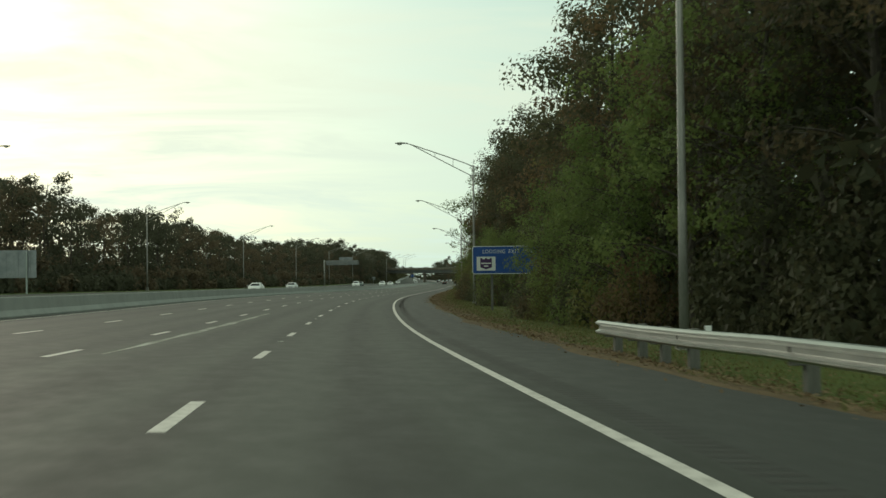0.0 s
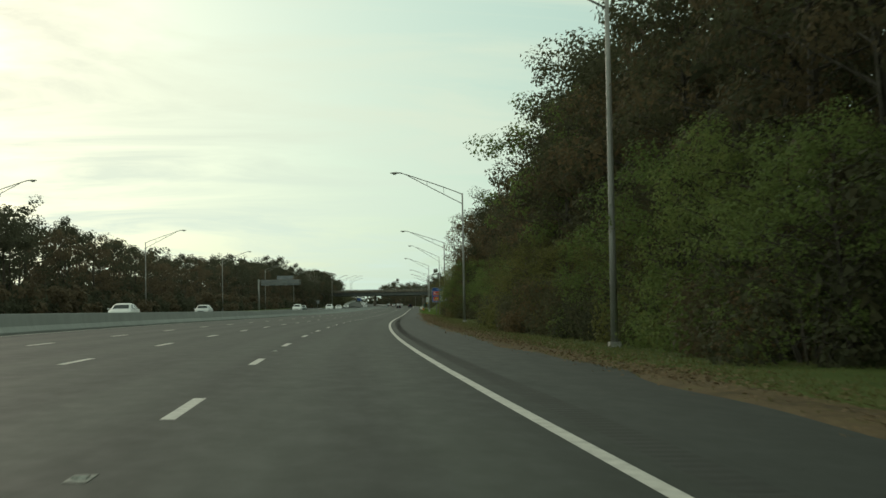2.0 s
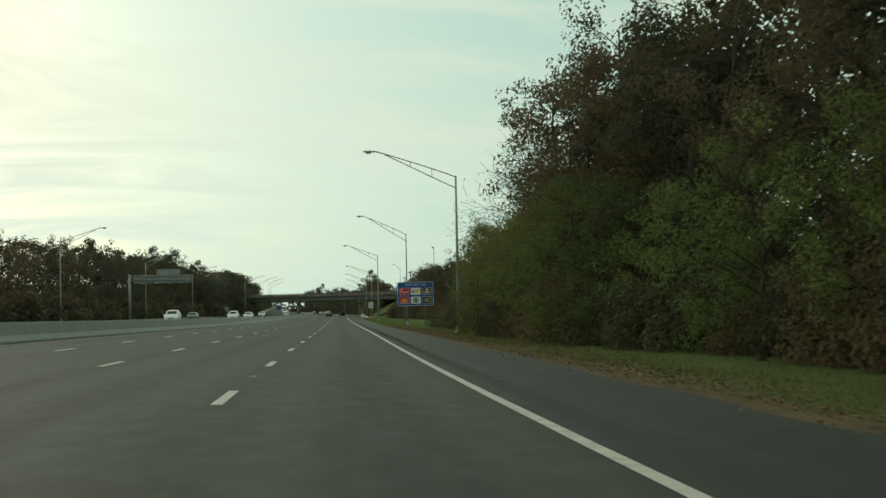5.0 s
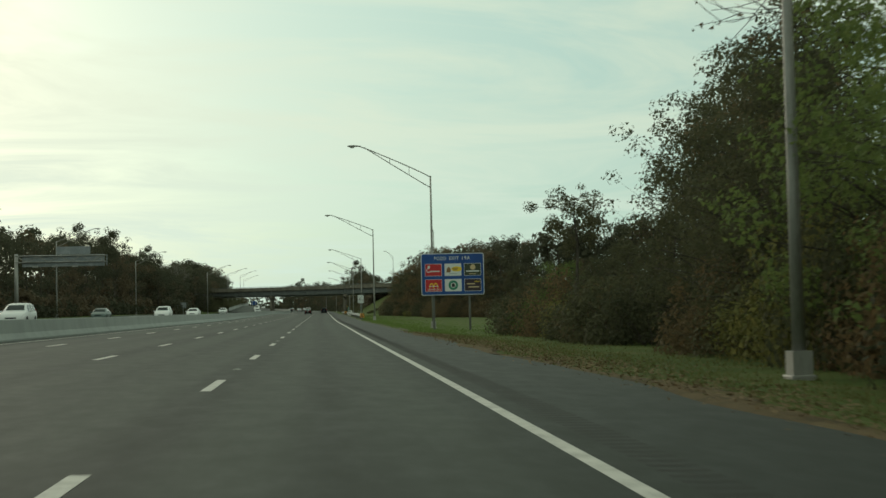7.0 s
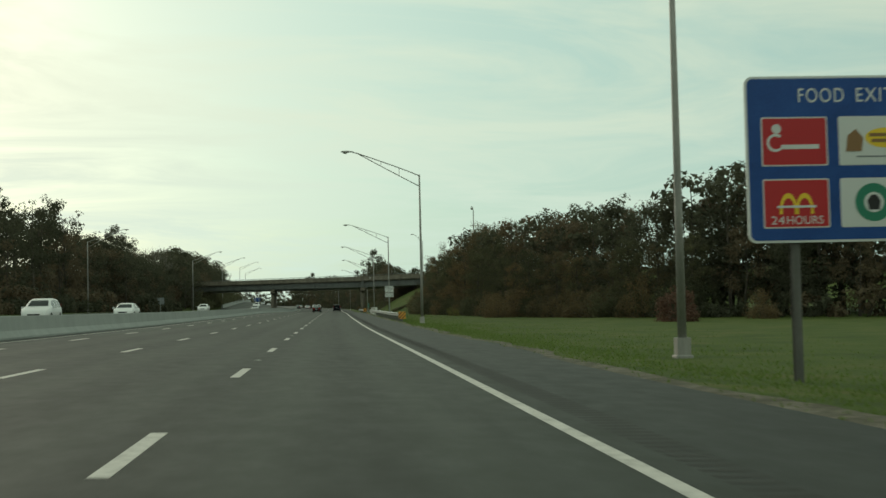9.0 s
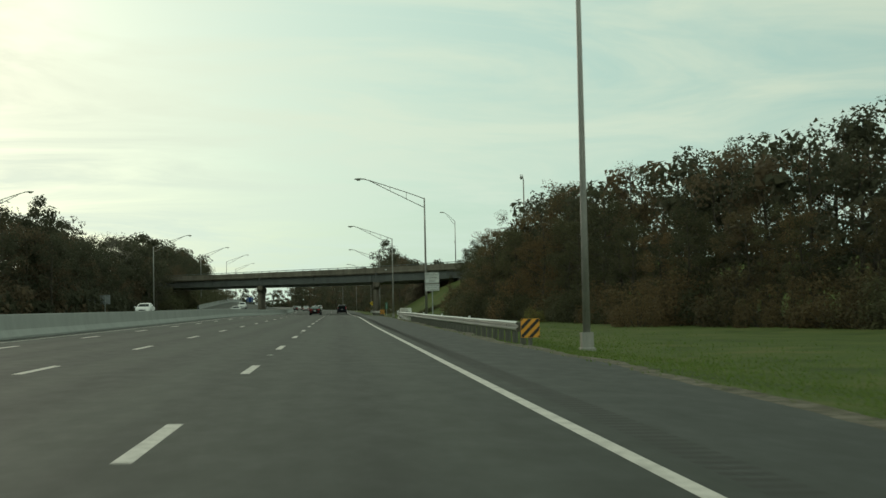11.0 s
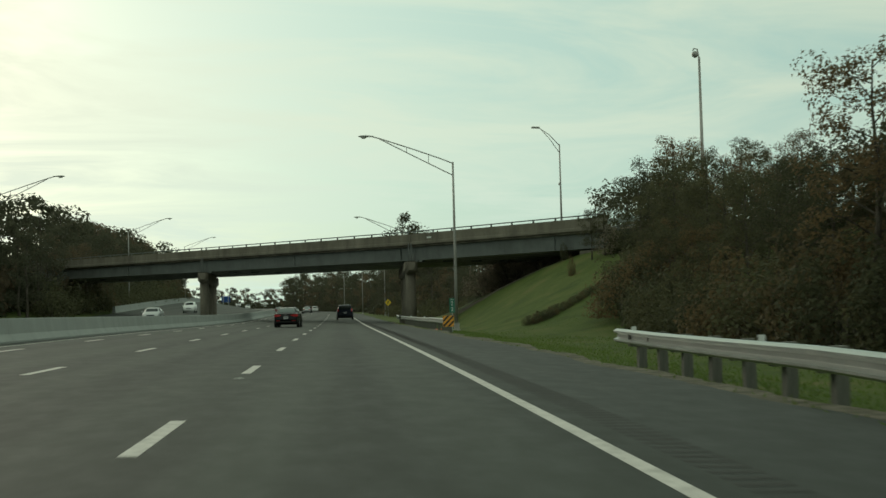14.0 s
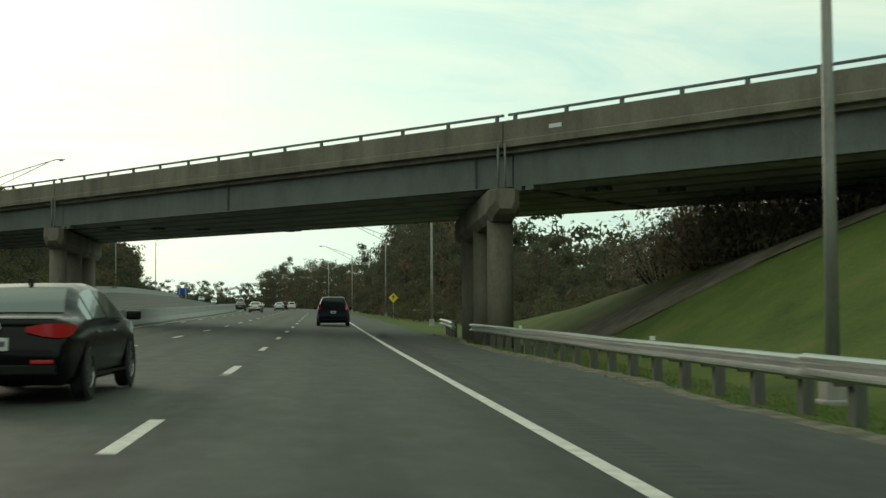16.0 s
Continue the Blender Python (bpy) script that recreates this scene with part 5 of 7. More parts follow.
L_olive = leaf_mat("leaf_olive", [(0.100, 0.108, 0.040), (0.132, 0.138, 0.047), (0.172, 0.166, 0.056), (0.220, 0.195, 0.070)])
L_red = leaf_mat("leaf_red", [(0.110, 0.066, 0.050), (0.140, 0.080, 0.056), (0.160, 0.096, 0.064)])


def leaf_mesh(name, centres, outward, size, rng, material):
    """One pointed leaf at every centre, laid roughly across the way out of its clump, each turned its own way."""
    n = len(centres)
    c = np.asarray(centres, float)
    o = np.asarray(outward, float)
    nrm = o / (np.linalg.norm(o, axis=1, keepdims=True) + 1e-9) + rng.normal(0, 0.42, (n, 3))
    nrm[:, 2] += 0.25
    a = np.cross(nrm, rng.normal(size=(n, 3)))
    a /= np.linalg.norm(a, axis=1, keepdims=True) + 1e-9
    b = np.cross(nrm, a)
    b /= np.linalg.norm(b, axis=1, keepdims=True) + 1e-9
    sz = size * rng.uniform(0.6, 1.4, (n, 1))
    v = np.empty((n, 3, 3))
    v[:, 0] = c - a * sz * 0.62
    v[:, 1] = c + b * sz * 0.44 + a * sz * 0.25
    v[:, 2] = c - b * sz * 0.44 + a * sz * 0.5
    me = bpy.data.meshes.new(name)
    me.vertices.add(n * 3)
    me.loops.add(n * 3)
    me.polygons.add(n)
    me.vertices.foreach_set("co", v.astype(np.float32).ravel())
    me.loops.foreach_set("vertex_index", np.arange(n * 3, dtype=np.int32))
    me.polygons.foreach_set("loop_start", np.arange(0, n * 3, 3, dtype=np.int32))
    me.materials.append(material)
    me.update(calc_edges=True)
    return me


def grow(seed, height, spread, base, clumps, per_clump, leaf, material, bark, clump_r=0.75, top_heavy=0.0, bare=0.0, twigs=True):
    """A tree: wandering tapered trunk, limbs with twigs, leaf clumps at their ends."""
    rng = np.random.default_rng(seed)
    bm = bmesh.new()
    tr = height * 0.014 + 0.04
    pts, x, y = [], 0.0, 0.0
    n = 7
    for k in range(n + 1):
        pts.append(Vector((x, y, -0.4 + (height * 0.93 + 0.4) * k / n)))
        x += rng.normal(0, height * 0.012)
        y += rng.normal(0, height * 0.012)
    tube(bm, pts, [tr * (1.25 if k == 0 else 1 - 0.86 * k / n) for k in range(n + 1)], 7, False)

    def trunk_at(z):
        f = min(max((z + 0.4) / (height * 0.93 + 0.4), 0), 1) * n
        i = min(int(f), n - 1)
        return pts[i].lerp(pts[i + 1], f - i)
    tips = []
    limbs = max(9, clumps // 4)
    for k in range(limbs):
        u = (k + rng.uniform(0, 0.9)) / limbs
        zf = base + (1 - base) * u ** (0.8 if top_heavy else 1.0) * 0.95
        o = trunk_at(zf * height * 0.96)
        ang = k * 2.4 + rng.uniform(-0.5, 0.5)
        # crown outline: widest below the middle, ragged
        t = (zf - base) / max(1 - base, 0.01)
        wid = spread * (math.sin(math.pi * min(0.16 + 0.84 * t, 1.0) ** (1.0 if not top_heavy else 1.6)) ** 0.7 + 0.12) * rng.uniform(0.55, 1.15)
        rise = wid * rng.uniform(0.15, 0.6) * (1 - 0.6 * t) + wid * 0.25 * t
        e = o + Vector((math.cos(ang) * wid, math.sin(ang) * wid, rise))
        mid = o.lerp(e, 0.5) + Vector((0, 0, wid * 0.08))
        lr = tr * 0.34 * (1 - 0.6 * zf)
        tube(bm, [o, mid, e], [lr, lr * 0.6, lr * 0.2], 5 if twigs else 3, False)
        m = max(2, int(round(clumps / limbs)))
        for q in range(m):
            f = rng.uniform(0.45, 1.05) if q else 0.98
            c = o.lerp(e, f) + Vector(rng.normal(0, 0.12 * wid + 0.16, 3))
            if twigs:
                tube(bm, [o.lerp(e, max(f - 0.25, 0.1)), c], [lr * 0.35, lr * 0.1], 3, False)
            tips.append((c, o))
    leaves, outs = [], []
    for c, o in tips:
        if rng.uniform() < bare:
            continue
        cr = clump_r * rng.uniform(0.55, 1.35)
        k = int(per_clump * (cr / clump_r) ** 2 * rng.uniform(0.7, 1.2))
        d = rng.normal(size=(k, 3))
        d /= np.linalg.norm(d, axis=1, keepdims=True)
        w = np.array((c - o).normalized())
        outs.append(d + 0.45 * w)
        d *= cr * rng.uniform(0.25, 1.0, (k, 1)) ** 0.5
        d[:, 2] *= 0.75
        leaves.append(np.array(c) + d)
    me_t = bpy.data.meshes.new("trunk")
    bm.to_mesh(me_t)
    bm.free()
    me_t.materials.append(bark)
    me_l = leaf_mesh("crown", np.concatenate(leaves), np.concatenate(outs), leaf, rng, material)
    return me_t, me_l


def grow_bare(seed, height, spread, material, bark, leaves=260, leaf=0.13):
    """A tree that has dropped most of its leaves: forking limbs down to fine twigs, a few leaves at the tips."""
    rng = np.random.default_rng(seed)
    verts, faces, tips = [], [], []

    def limb(a, b, ra, rb, seg):
        a, b = np.array(a), np.array(b)
        d = (b - a) / (np.linalg.norm(b - a) + 1e-9)
        u = np.cross(d, (0.31, 0.17, 0.93))
        u /= np.linalg.norm(u) + 1e-9
        w = np.cross(d, u)
        n0 = len(verts)
        for p, r in ((a, ra), (b, rb)):
            for k in range(seg):
                t = 2 * math.pi * k / seg
                verts.append(p + (u * math.cos(t) + w * math.sin(t)) * r)
        for k in range(seg):
            faces.append((n0 + k, n0 + (k + 1) % seg, n0 + seg + (k + 1) % seg, n0 + seg + k))

    def branch(p, d, length, r, depth):
        steps = 3 if depth < 3 else 2
        for k in range(steps):
            d = d + rng.normal(0, 0.13, 3) + np.array((0, 0, 0.07))
            d /= np.linalg.norm(d)
            q = p + d * length / steps
            r2 = r * (0.80 if depth else 0.86)
            limb(p, q, r, r2, 6 if depth == 0 else 4 if depth < 3 else 3)
            p, r = q, r2
            if depth < 4 and (depth or k):
                for _ in range(2):
                    side = rng.normal(size=3)
                    side -= d * side.dot(d)
                    side /= np.linalg.norm(side) + 1e-9
                    nd = d * rng.uniform(0.55, 0.9) + side * rng.uniform(0.5, 0.9) * spread
                    branch(p, nd / np.linalg.norm(nd), length * rng.uniform(0.50, 0.70), max(r * 0.6, 0.011), depth + 1)
        tips.append(p)

    branch(np.array((0, 0, -0.4)), np.array((0, 0, 1.0)), height * 0.50, height * 0.011 + 0.03, 0)
    me_t = bpy.data.meshes.new("trunk")
    v = np.array(verts)
    top = v[:, 2].max()
    v[:, 2] *= height / top
    me_t.from_pydata(v.tolist(), [], faces)
    me_t.materials.append(bark)
    tp = np.array(tips)
    tp[:, 2] *= height / top
    i = rng.integers(0, len(tp), leaves)
    c = tp[i] + rng.normal(0, 0.10, (leaves, 3))
    return me_t, leaf_mesh("crown", c, rng.normal(size=(leaves, 3)), leaf, rng, material)


def grow_shrub(seed, height, width, leaves, leaf, material, stems=9):
    """A shrub: many stems from the ground, leaf clumps on an uneven mound down to the ground."""
    rng = np.random.default_rng(seed)
    bm = bmesh.new()
    cl = []
    for k in range(stems * 4):
        ang = rng.uniform(0, 2 * math.pi)
        rr = width * math.sqrt(rng.uniform(0, 1))
        hh = height * (1 - 0.55 * (rr / width) ** 2) * rng.uniform(0.35, 1.08)
        e = Vector((math.cos(ang) * rr, math.sin(ang) * rr, hh))
        if k < stems * 2:
            o = Vector((e.x * 0.25, e.y * 0.25, -0.2))
            tube(bm, [o, o.lerp(e, 0.55) + Vector(rng.normal(0, 0.1, 3)), e], [0.035, 0.022, 0.008], 4, False)
        cl.append((e, rng.uniform(0.3, 0.62) * min(height, width) * 0.55))
    for k in range(stems):
        ang = rng.uniform(0, 2 * math.pi)
        cl.append((Vector((math.cos(ang) * width * 0.8, math.sin(ang) * width * 0.8, height * 0.15)), 0.3 * height))
    tot = sum(r * r for _, r in cl)
    out, way = [], []
    for c, r in cl:
        k = max(4, int(leaves * r * r / tot))
        d = rng.normal(size=(k, 3))
        d /= np.linalg.norm(d, axis=1, keepdims=True)
        way.append(d + 0.4 * np.array((c.x / width, c.y / width, 0.5)))
        d *= r * rng.uniform(0.2, 1.0, (k, 1)) ** 0.5
        q = np.array(c) + d
        q[:, 2] = np.abs(q[:, 2])
        out.append(q)
    me_t = bpy.data.meshes.new("stem")
    bm.to_mesh(me_t)
    bm.free()
    me_t.materials.append(M_bark)
    return me_t, leaf_mesh("foliage", np.concatenate(out), np.concatenate(way), leaf, rng, material)


def proto(name, meshes, label, category, group):
    root = thing(name, Matrix.Translation((0, -3000, 0)), label, category, group)
    for me in meshes:
        ob = new(me.name, me)
        ob.parent = root
    return root


TREES = {
    "green": [proto("tree", grow(11 + k, 15, 4.2, 0.16, 84, 92, 0.175, L_green, M_bark, 0.95), "tall green broadleaf tree with a dense ragged crown", "tree", "roadside trees") for k in range(2)],
    "rust": [proto("tree", grow(31 + k, 15, 3.9, 0.2, 84, 88, 0.17, L_rust, M_bark, 0.92, bare=0.06), "tall broadleaf tree with thinning rust-brown autumn leaves", "tree", "roadside trees") for k in range(3)],
    "olive": [proto("tree", grow(51 + k, 13, 3.7, 0.14, 80, 88, 0.17, L_olive, M_bark, 0.9), "yellowing olive-green broadleaf tree with loose outer twigs", "tree", "roadside trees") for k in range(2)],
    "dark": [proto("tree", grow(71 + k, 16, 3.8, 0.18, 84, 90, 0.175, L_dark, M_bark, 0.97), "tall dark green tree at the wood's edge", "tree", "roadside trees") for k in range(2)],
    "pine": [proto("pine", grow(91 + k, 17, 3.3, 0.5, 50, 110, 0.21, L_dark, M_bark, 0.95, top_heavy=1), "tall pine with a bare trunk and dark rounded clumps", "pine", "pines") for k in range(2)],
    "bush": [proto("tree", grow(111 + k, 8.0, 3.3, 0.02, 150, 76, 0.115, L_green, M_bark, 0.66), "dense green bushy tree with branches down to the grass", "tree", "roadside trees") for k in range(2)],
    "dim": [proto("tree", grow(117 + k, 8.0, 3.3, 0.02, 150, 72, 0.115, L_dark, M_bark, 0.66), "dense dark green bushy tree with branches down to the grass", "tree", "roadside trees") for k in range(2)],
    "vine": [proto("tree", grow(115 + k, 8.0, 3.3, 0.02, 150, 72, 0.115, L_olive, M_bark, 0.66), "yellow-green bushy tree with branches down to the grass", "tree", "roadside trees") for k in range(2)],
    "thin": [proto("tree", grow(121 + k, 15, 3.4, 0.3, 90, 46, 0.15, L_rust, M_bark, 0.8, bare=0.12), "tall tree with thin brown leaves and open twigs", "tree", "roadside trees") for k in range(2)],
    "bare": [proto("tree", grow_bare(101 + k, 15, 0.72, L_rust, M_bark, 420, 0.14), "nearly leafless tree with fine dark twigs", "tree", "roadside trees") for k in range(2)],
    "twiggy": [proto("tree", grow(107, 8, 1.35, 0.60, 52, 105, 0.095, L_dark, M_bark, 0.46), "slender tree with a small round crown of thin leaves", "tree", "roadside trees")],
}
FAR = {
    "rust": [proto("tree", grow(131 + k, 14, 4.4, 0.08, 54, 44, 0.305, F_rust_hazed, M_bark, 1.25, twigs=False), "rust-brown autumn tree in the wood", "tree", "far trees") for k in range(2)],
    "dark": [proto("tree", grow(141 + k, 15, 4.2, 0.1, 54, 44, 0.305, F_dark_hazed, M_bark, 1.25, twigs=False), "dark green tree in the wood", "tree", "far trees") for k in range(2)],
    "pine": [proto("pine", grow(151 + k, 17, 3.8, 0.42, 36, 64, 0.33, F_dark_hazed, M_bark, 1.2, top_heavy=1, twigs=False), "dark pine standing above the wood", "pine", "far trees") for k in range(2)],
    "olive": [proto("tree", grow(161, 13, 4.4, 0.08, 54, 44, 0.305, F_rust_hazed, M_bark, 1.25, twigs=False), "olive-brown tree in the wood", "tree", "far trees")],
    "bare": [proto("tree", grow_bare(171, 15, 1.0, L_brown, M_bark_pale, 300, 0.2), "pale leafless tree standing among pines", "tree", "far trees")],
    "wood": [proto("tree", grow(165 + k, 15, 4.2, 0.1, 54, 27, 0.45, L_dark if k else L_rust, M_bark, 1.25, twigs=False), "brown tree inside the wood", "tree", "far trees") for k in range(2)],
}
SHRUBS = {
    "green": [proto("shrub", grow_shrub(201 + k, 3.4, 2.3, 3300, 0.13, L_green), "dense green shrub at the edge of the grass", "shrub", "roadside shrubs") for k in range(2)],
    "olive": [proto("shrub", grow_shrub(211 + k, 3.2, 2.3, 3300, 0.13, L_olive), "yellow-green shrub tangled with vines", "shrub", "roadside shrubs") for k in range(2)],
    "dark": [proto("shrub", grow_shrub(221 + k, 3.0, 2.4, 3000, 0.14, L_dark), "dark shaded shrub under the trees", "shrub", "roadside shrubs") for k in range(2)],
    "brown": [proto("shrub", grow_shrub(235 + k, 2.8, 2.1, 2200, 0.13, L_brown, 14), "twiggy brown shrub on the slope below the bridge", "shrub", "roadside shrubs") for k in range(2)],
    "rust": [proto("shrub", grow_shrub(231 + k, 2.8, 2.1, 3000, 0.13, L_rust), "brown withering shrub beside the grass", "shrub", "roadside shrubs") for k in range(2)],
    "red": [proto("shrub", grow_shrub(241, 2.6, 1.7, 3000, 0.16, L_red), "small dark-red ornamental tree on the lawn", "shrub", "")],
}
BACK = {
    "rust": [proto("tree", grow(181 + k, 14, 4.4, 0.06, 36, 20, 0.66, F_rust_hazed, M_bark, 1.3, twigs=False), "rust-brown autumn tree in the wood", "tree", "far trees") for k in range(2)],
    "dark": [proto("tree", grow(186 + k, 15, 4.3, 0.06, 36, 20, 0.66, F_dark_hazed, M_bark, 1.3, twigs=False), "dark green tree in the wood", "tree", "far trees") for k in range(2)],
}
FARSHRUB = {
    # the darker leaf colour of "fine" helps paint the wood's deep shade
    "fine": [proto("shrub", grow_shrub(255, 3.0, 2.4, 760, 0.195, L_dark, 4), "dark shrub in the wood", "shrub", "far shrubs")],
    "rustfine": [proto("shrub", grow_shrub(257, 2.8, 2.2, 760, 0.195, L_rust, 4), "brown shrub in the wood", "shrub", "far shrubs")],
    "dark": [proto("shrub", grow_shrub(251, 3.0, 2.4, 380, 0.34, F_dark_hazed, 2), "dark shrub in the wood", "shrub", "far shrubs")],
    "rust": [proto("shrub", grow_shrub(261, 2.8, 2.2, 380, 0.34, F_rust_hazed, 2), "brown shrub in the wood", "shrub", "far shrubs")],
    "green": [proto("shrub", grow_shrub(271, 3.0, 2.4, 330, 0.42, L_green, 2), "green shrub in the wood", "shrub", "far shrubs")],
}
ALL_PROTOS = [p for d in (TREES, FAR, BACK, SHRUBS, FARSHRUB) for v in d.values() for p in v]
rng_v = random.Random(42)


JOINED = {}


def put(lib, kind, s, l, scale=1.0, sink=0.0, zs=1.0, single=False):
    """Plant one; the first few hundred of the near ones stay things, the far woods are joined."""
    src = rng_v.choice(lib[kind])
    m = stand(s, l, -sink, rng_v.uniform(0, 360))
    k = scale * rng_v.uniform(0.93, 1.07)
    if single or lib is TREES or lib is SHRUBS:
        ob = copy_thing(src, m)
        ob.scale = (k, k, k * zs)
        return ob
    for part_ob in src.children:
        JOINED.setdefault((part_ob.data.materials[0].name, "thicket" if lib is FARSHRUB else "wood"), []).append((part_ob.data, m @ Matrix.Diagonal((k, k, k * zs, 1))))


def join_far():
    for (mname, what), items in JOINED.items():
        vs, fs, n0 = [], [], 0
        for me, m in items:
            co = np.empty(len(me.vertices) * 3, np.float32)
            me.vertices.foreach_get("co", co)
            a = np.array(m)
            vs.append(co.reshape(-1, 3) @ a[:3, :3].T + a[:3, 3])
            fs.append((me, n0))
            n0 += len(me.vertices)
        loops, starts, l0 = [], [], 0
        for me, off in fs:
            vi = np.empty(len(me.loops), np.int32)
            me.loops.foreach_get("vertex_index", vi)
            ls = np.empty(len(me.polygons), np.int32)
            me.polygons.foreach_get("loop_start", ls)
            loops.append(vi + off)
            starts.append(ls + l0)
            l0 += len(vi)
        out = bpy.data.meshes.new("far_" + what)
        v, lp, st = np.concatenate(vs), np.concatenate(loops), np.concatenate(starts)
        out.vertices.add(len(v))
        out.loops.add(len(lp))
        out.polygons.add(len(st))
        out.vertices.foreach_set("co", v.astype(np.float32).ravel())
        out.loops.foreach_set("vertex_index", lp)
        out.polygons.foreach_set("loop_start", st)
        out.materials.append(bpy.data.materials[mname])
        out.update(calc_edges=True)
        tagged(new("far_" + what, out), "mixed autumn woods far beside the highway" if what == "wood" else "low thicket at the foot of the far woods", "woods", kind="stuff")


def pick(**w):
    r = rng_v.uniform(0, sum(w.values()))
    for k, v in w.items():
        r -= v
        if r <= 0:
            return k
    return k


# offset of the wood's foot from the line driven
FOOT_S = (0, 30, 42, 50, 56, 61, 68, 74, 80, 92, 100, 112, 128, 136, 152, 162, 180, 196, 215, 229, 236, 248, 260, 270, 280, 298, 320, 335)
FOOT_L = (11.0, 10.6, 10.0, 9.6, 8.8, 8.0, 8.6, 11.2, 12.2, 11.8, 9.2, 9.4, 9.2, 8.3, 8.2, 9.5, 10.8, 11.5, 11.8, 11.2, 8.6, 8.5, 8.0, 9.0, 10.2, 11.0, 11.4, 10.8)
# height of the tall trees along it
TALL_S = (20, 48, 60, 80, 100, 118, 132, 150, 159, 167, 182, 190, 203, 212, 225, 240, 252, 262)
TALL_H = (16.0, 15.8, 15.4, 15.0, 15.2, 15.0, 14.8, 15.6, 15.0, 12.0, 12.8, 15.6, 16.4, 15.2, 14.4, 14.6, 14.0, 12.0)


def wood_right():
    foot = lambda s: float(np.interp(s, FOOT_S, FOOT_L))
    tall = lambda s: float(np.interp(s, TALL_S, TALL_H))
    # tall front row, mostly brown, some dark green
    s = 24.0
    while s < 257:
        h = tall(s) * rng_v.uniform(0.93, 1.03)
        put(TREES, pick(rust=4.8, dark=3.6, olive=0.5, thin=0.4, green=0.3), s, max(foot(s), 8.6) + rng_v.uniform(3.9, 5.0), h / 15.0)
        put(FAR, "wood", s + rng_v.uniform(1, 3), max(foot(s), 9.5) + rng_v.uniform(7.5, 9.0), (h + 1.8) / 15.0)
        s += rng_v.uniform(4.4, 5.6)
    s = 28.0
    while s < 256:
        put(FAR, "wood", s, max(foot(s), 10) + rng_v.uniform(12.5, 15.5), (tall(s) + 1.6) / 15)
        s += rng_v.uniform(6.5, 8.5)
    # understorey down to the grass, with dark leaf colour standing for shade under the crowns
    shade_gaps = ((20, 47), (73, 99), (160, 168), (242.5, 250), (296, 300))
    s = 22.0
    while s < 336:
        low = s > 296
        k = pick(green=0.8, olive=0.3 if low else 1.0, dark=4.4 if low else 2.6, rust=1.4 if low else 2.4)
        if not any(a < s < b for a, b in shade_gaps):
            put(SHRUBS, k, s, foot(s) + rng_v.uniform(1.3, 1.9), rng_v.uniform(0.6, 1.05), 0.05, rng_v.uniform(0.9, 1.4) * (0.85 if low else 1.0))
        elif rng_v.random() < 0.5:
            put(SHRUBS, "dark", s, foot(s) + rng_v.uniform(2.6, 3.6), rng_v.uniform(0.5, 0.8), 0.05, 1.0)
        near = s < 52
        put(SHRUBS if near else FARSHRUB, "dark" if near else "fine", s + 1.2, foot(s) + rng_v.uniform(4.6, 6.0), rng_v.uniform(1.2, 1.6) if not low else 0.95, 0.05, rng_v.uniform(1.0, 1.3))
        s += rng_v.uniform(2.3, 3.0)
    # bushy trees that stand forward of the wood
    for s, d, k, h in ((52, 2.2, "bush", 7.4), (56, 2.2, "bush", 6.8), (61, 2.3, "bush", 6.2), (65.5, 2.2, "bush", 6.6), (70.5, 1.7, "bush", 6.2),
                       (100.5, 2.4, "bush", 5.6), (105, 2.2, "bush", 6.4), (110, 2.4, "bush", 6.8), (116, 2.2, "bush", 7.2), (122, 2.6, "vine", 5.6), (129, 2.2, "bush", 5.2), (137, 2.4, "vine", 4.6), (145, 2.2, "vine", 5.2), (151, 2.4, "vine", 5.6), (157, 2.2, "vine", 4.8),
                       (164, 2.4, "bush", 4.6), (176, 2.2, "bush", 5.2), (188, 2.2, "bush", 5.4), (197, 2.0, "bush", 6.2), (205, 2.0, "bush", 6.6), (213, 2.0, "bush", 6.8), (221, 1.8, "bush", 6.8), (229, 1.6, "bush", 6.4),
                       (236, 2.4, "bush", 7.0), (241, 2.6, "vine", 8.0), (247, 2.4, "bush", 6.4), (253, 2.6, "vine", 6.4), (259, 2.6, "vine", 7.0), (264, 2.8, "vine", 7.4), (269, 2.8, "vine", 7.6), (275, 2.4, "bush", 7.6), (281, 2.6, "bush", 8.2), (288, 2.6, "dim", 8.4), (294, 2.8, "dim", 8.0),
                       (300, 3.4, "dim", 7.0), (306, 3.6, "dim", 5.8), (313, 3.2, "dim", 4.8), (320, 3.4, "dim", 4.4), (327, 3.2, "bush", 4.0)):
        put(TREES, k, s, foot(s) + d, h / 8.3)
    for s, d, h in ((40, 3.0, 12.0), (46, 2.8, 11.5), (50, 3.0, 10.5)):
        put(TREES, "green", s, foot(s) + d, h / 15.0)
    for s, d, k, sc, z in ((173, 1.2, "dark", 1.2, 1.0), (322, 1.6, "rust", 1.1, 1.1), (328, 2.0, "dark", 1.2, 1.0), (334, 3.0, "rust", 1.1, 1.0)):
        put(SHRUBS, k, s, foot(s) + d, sc, 0.05, z)
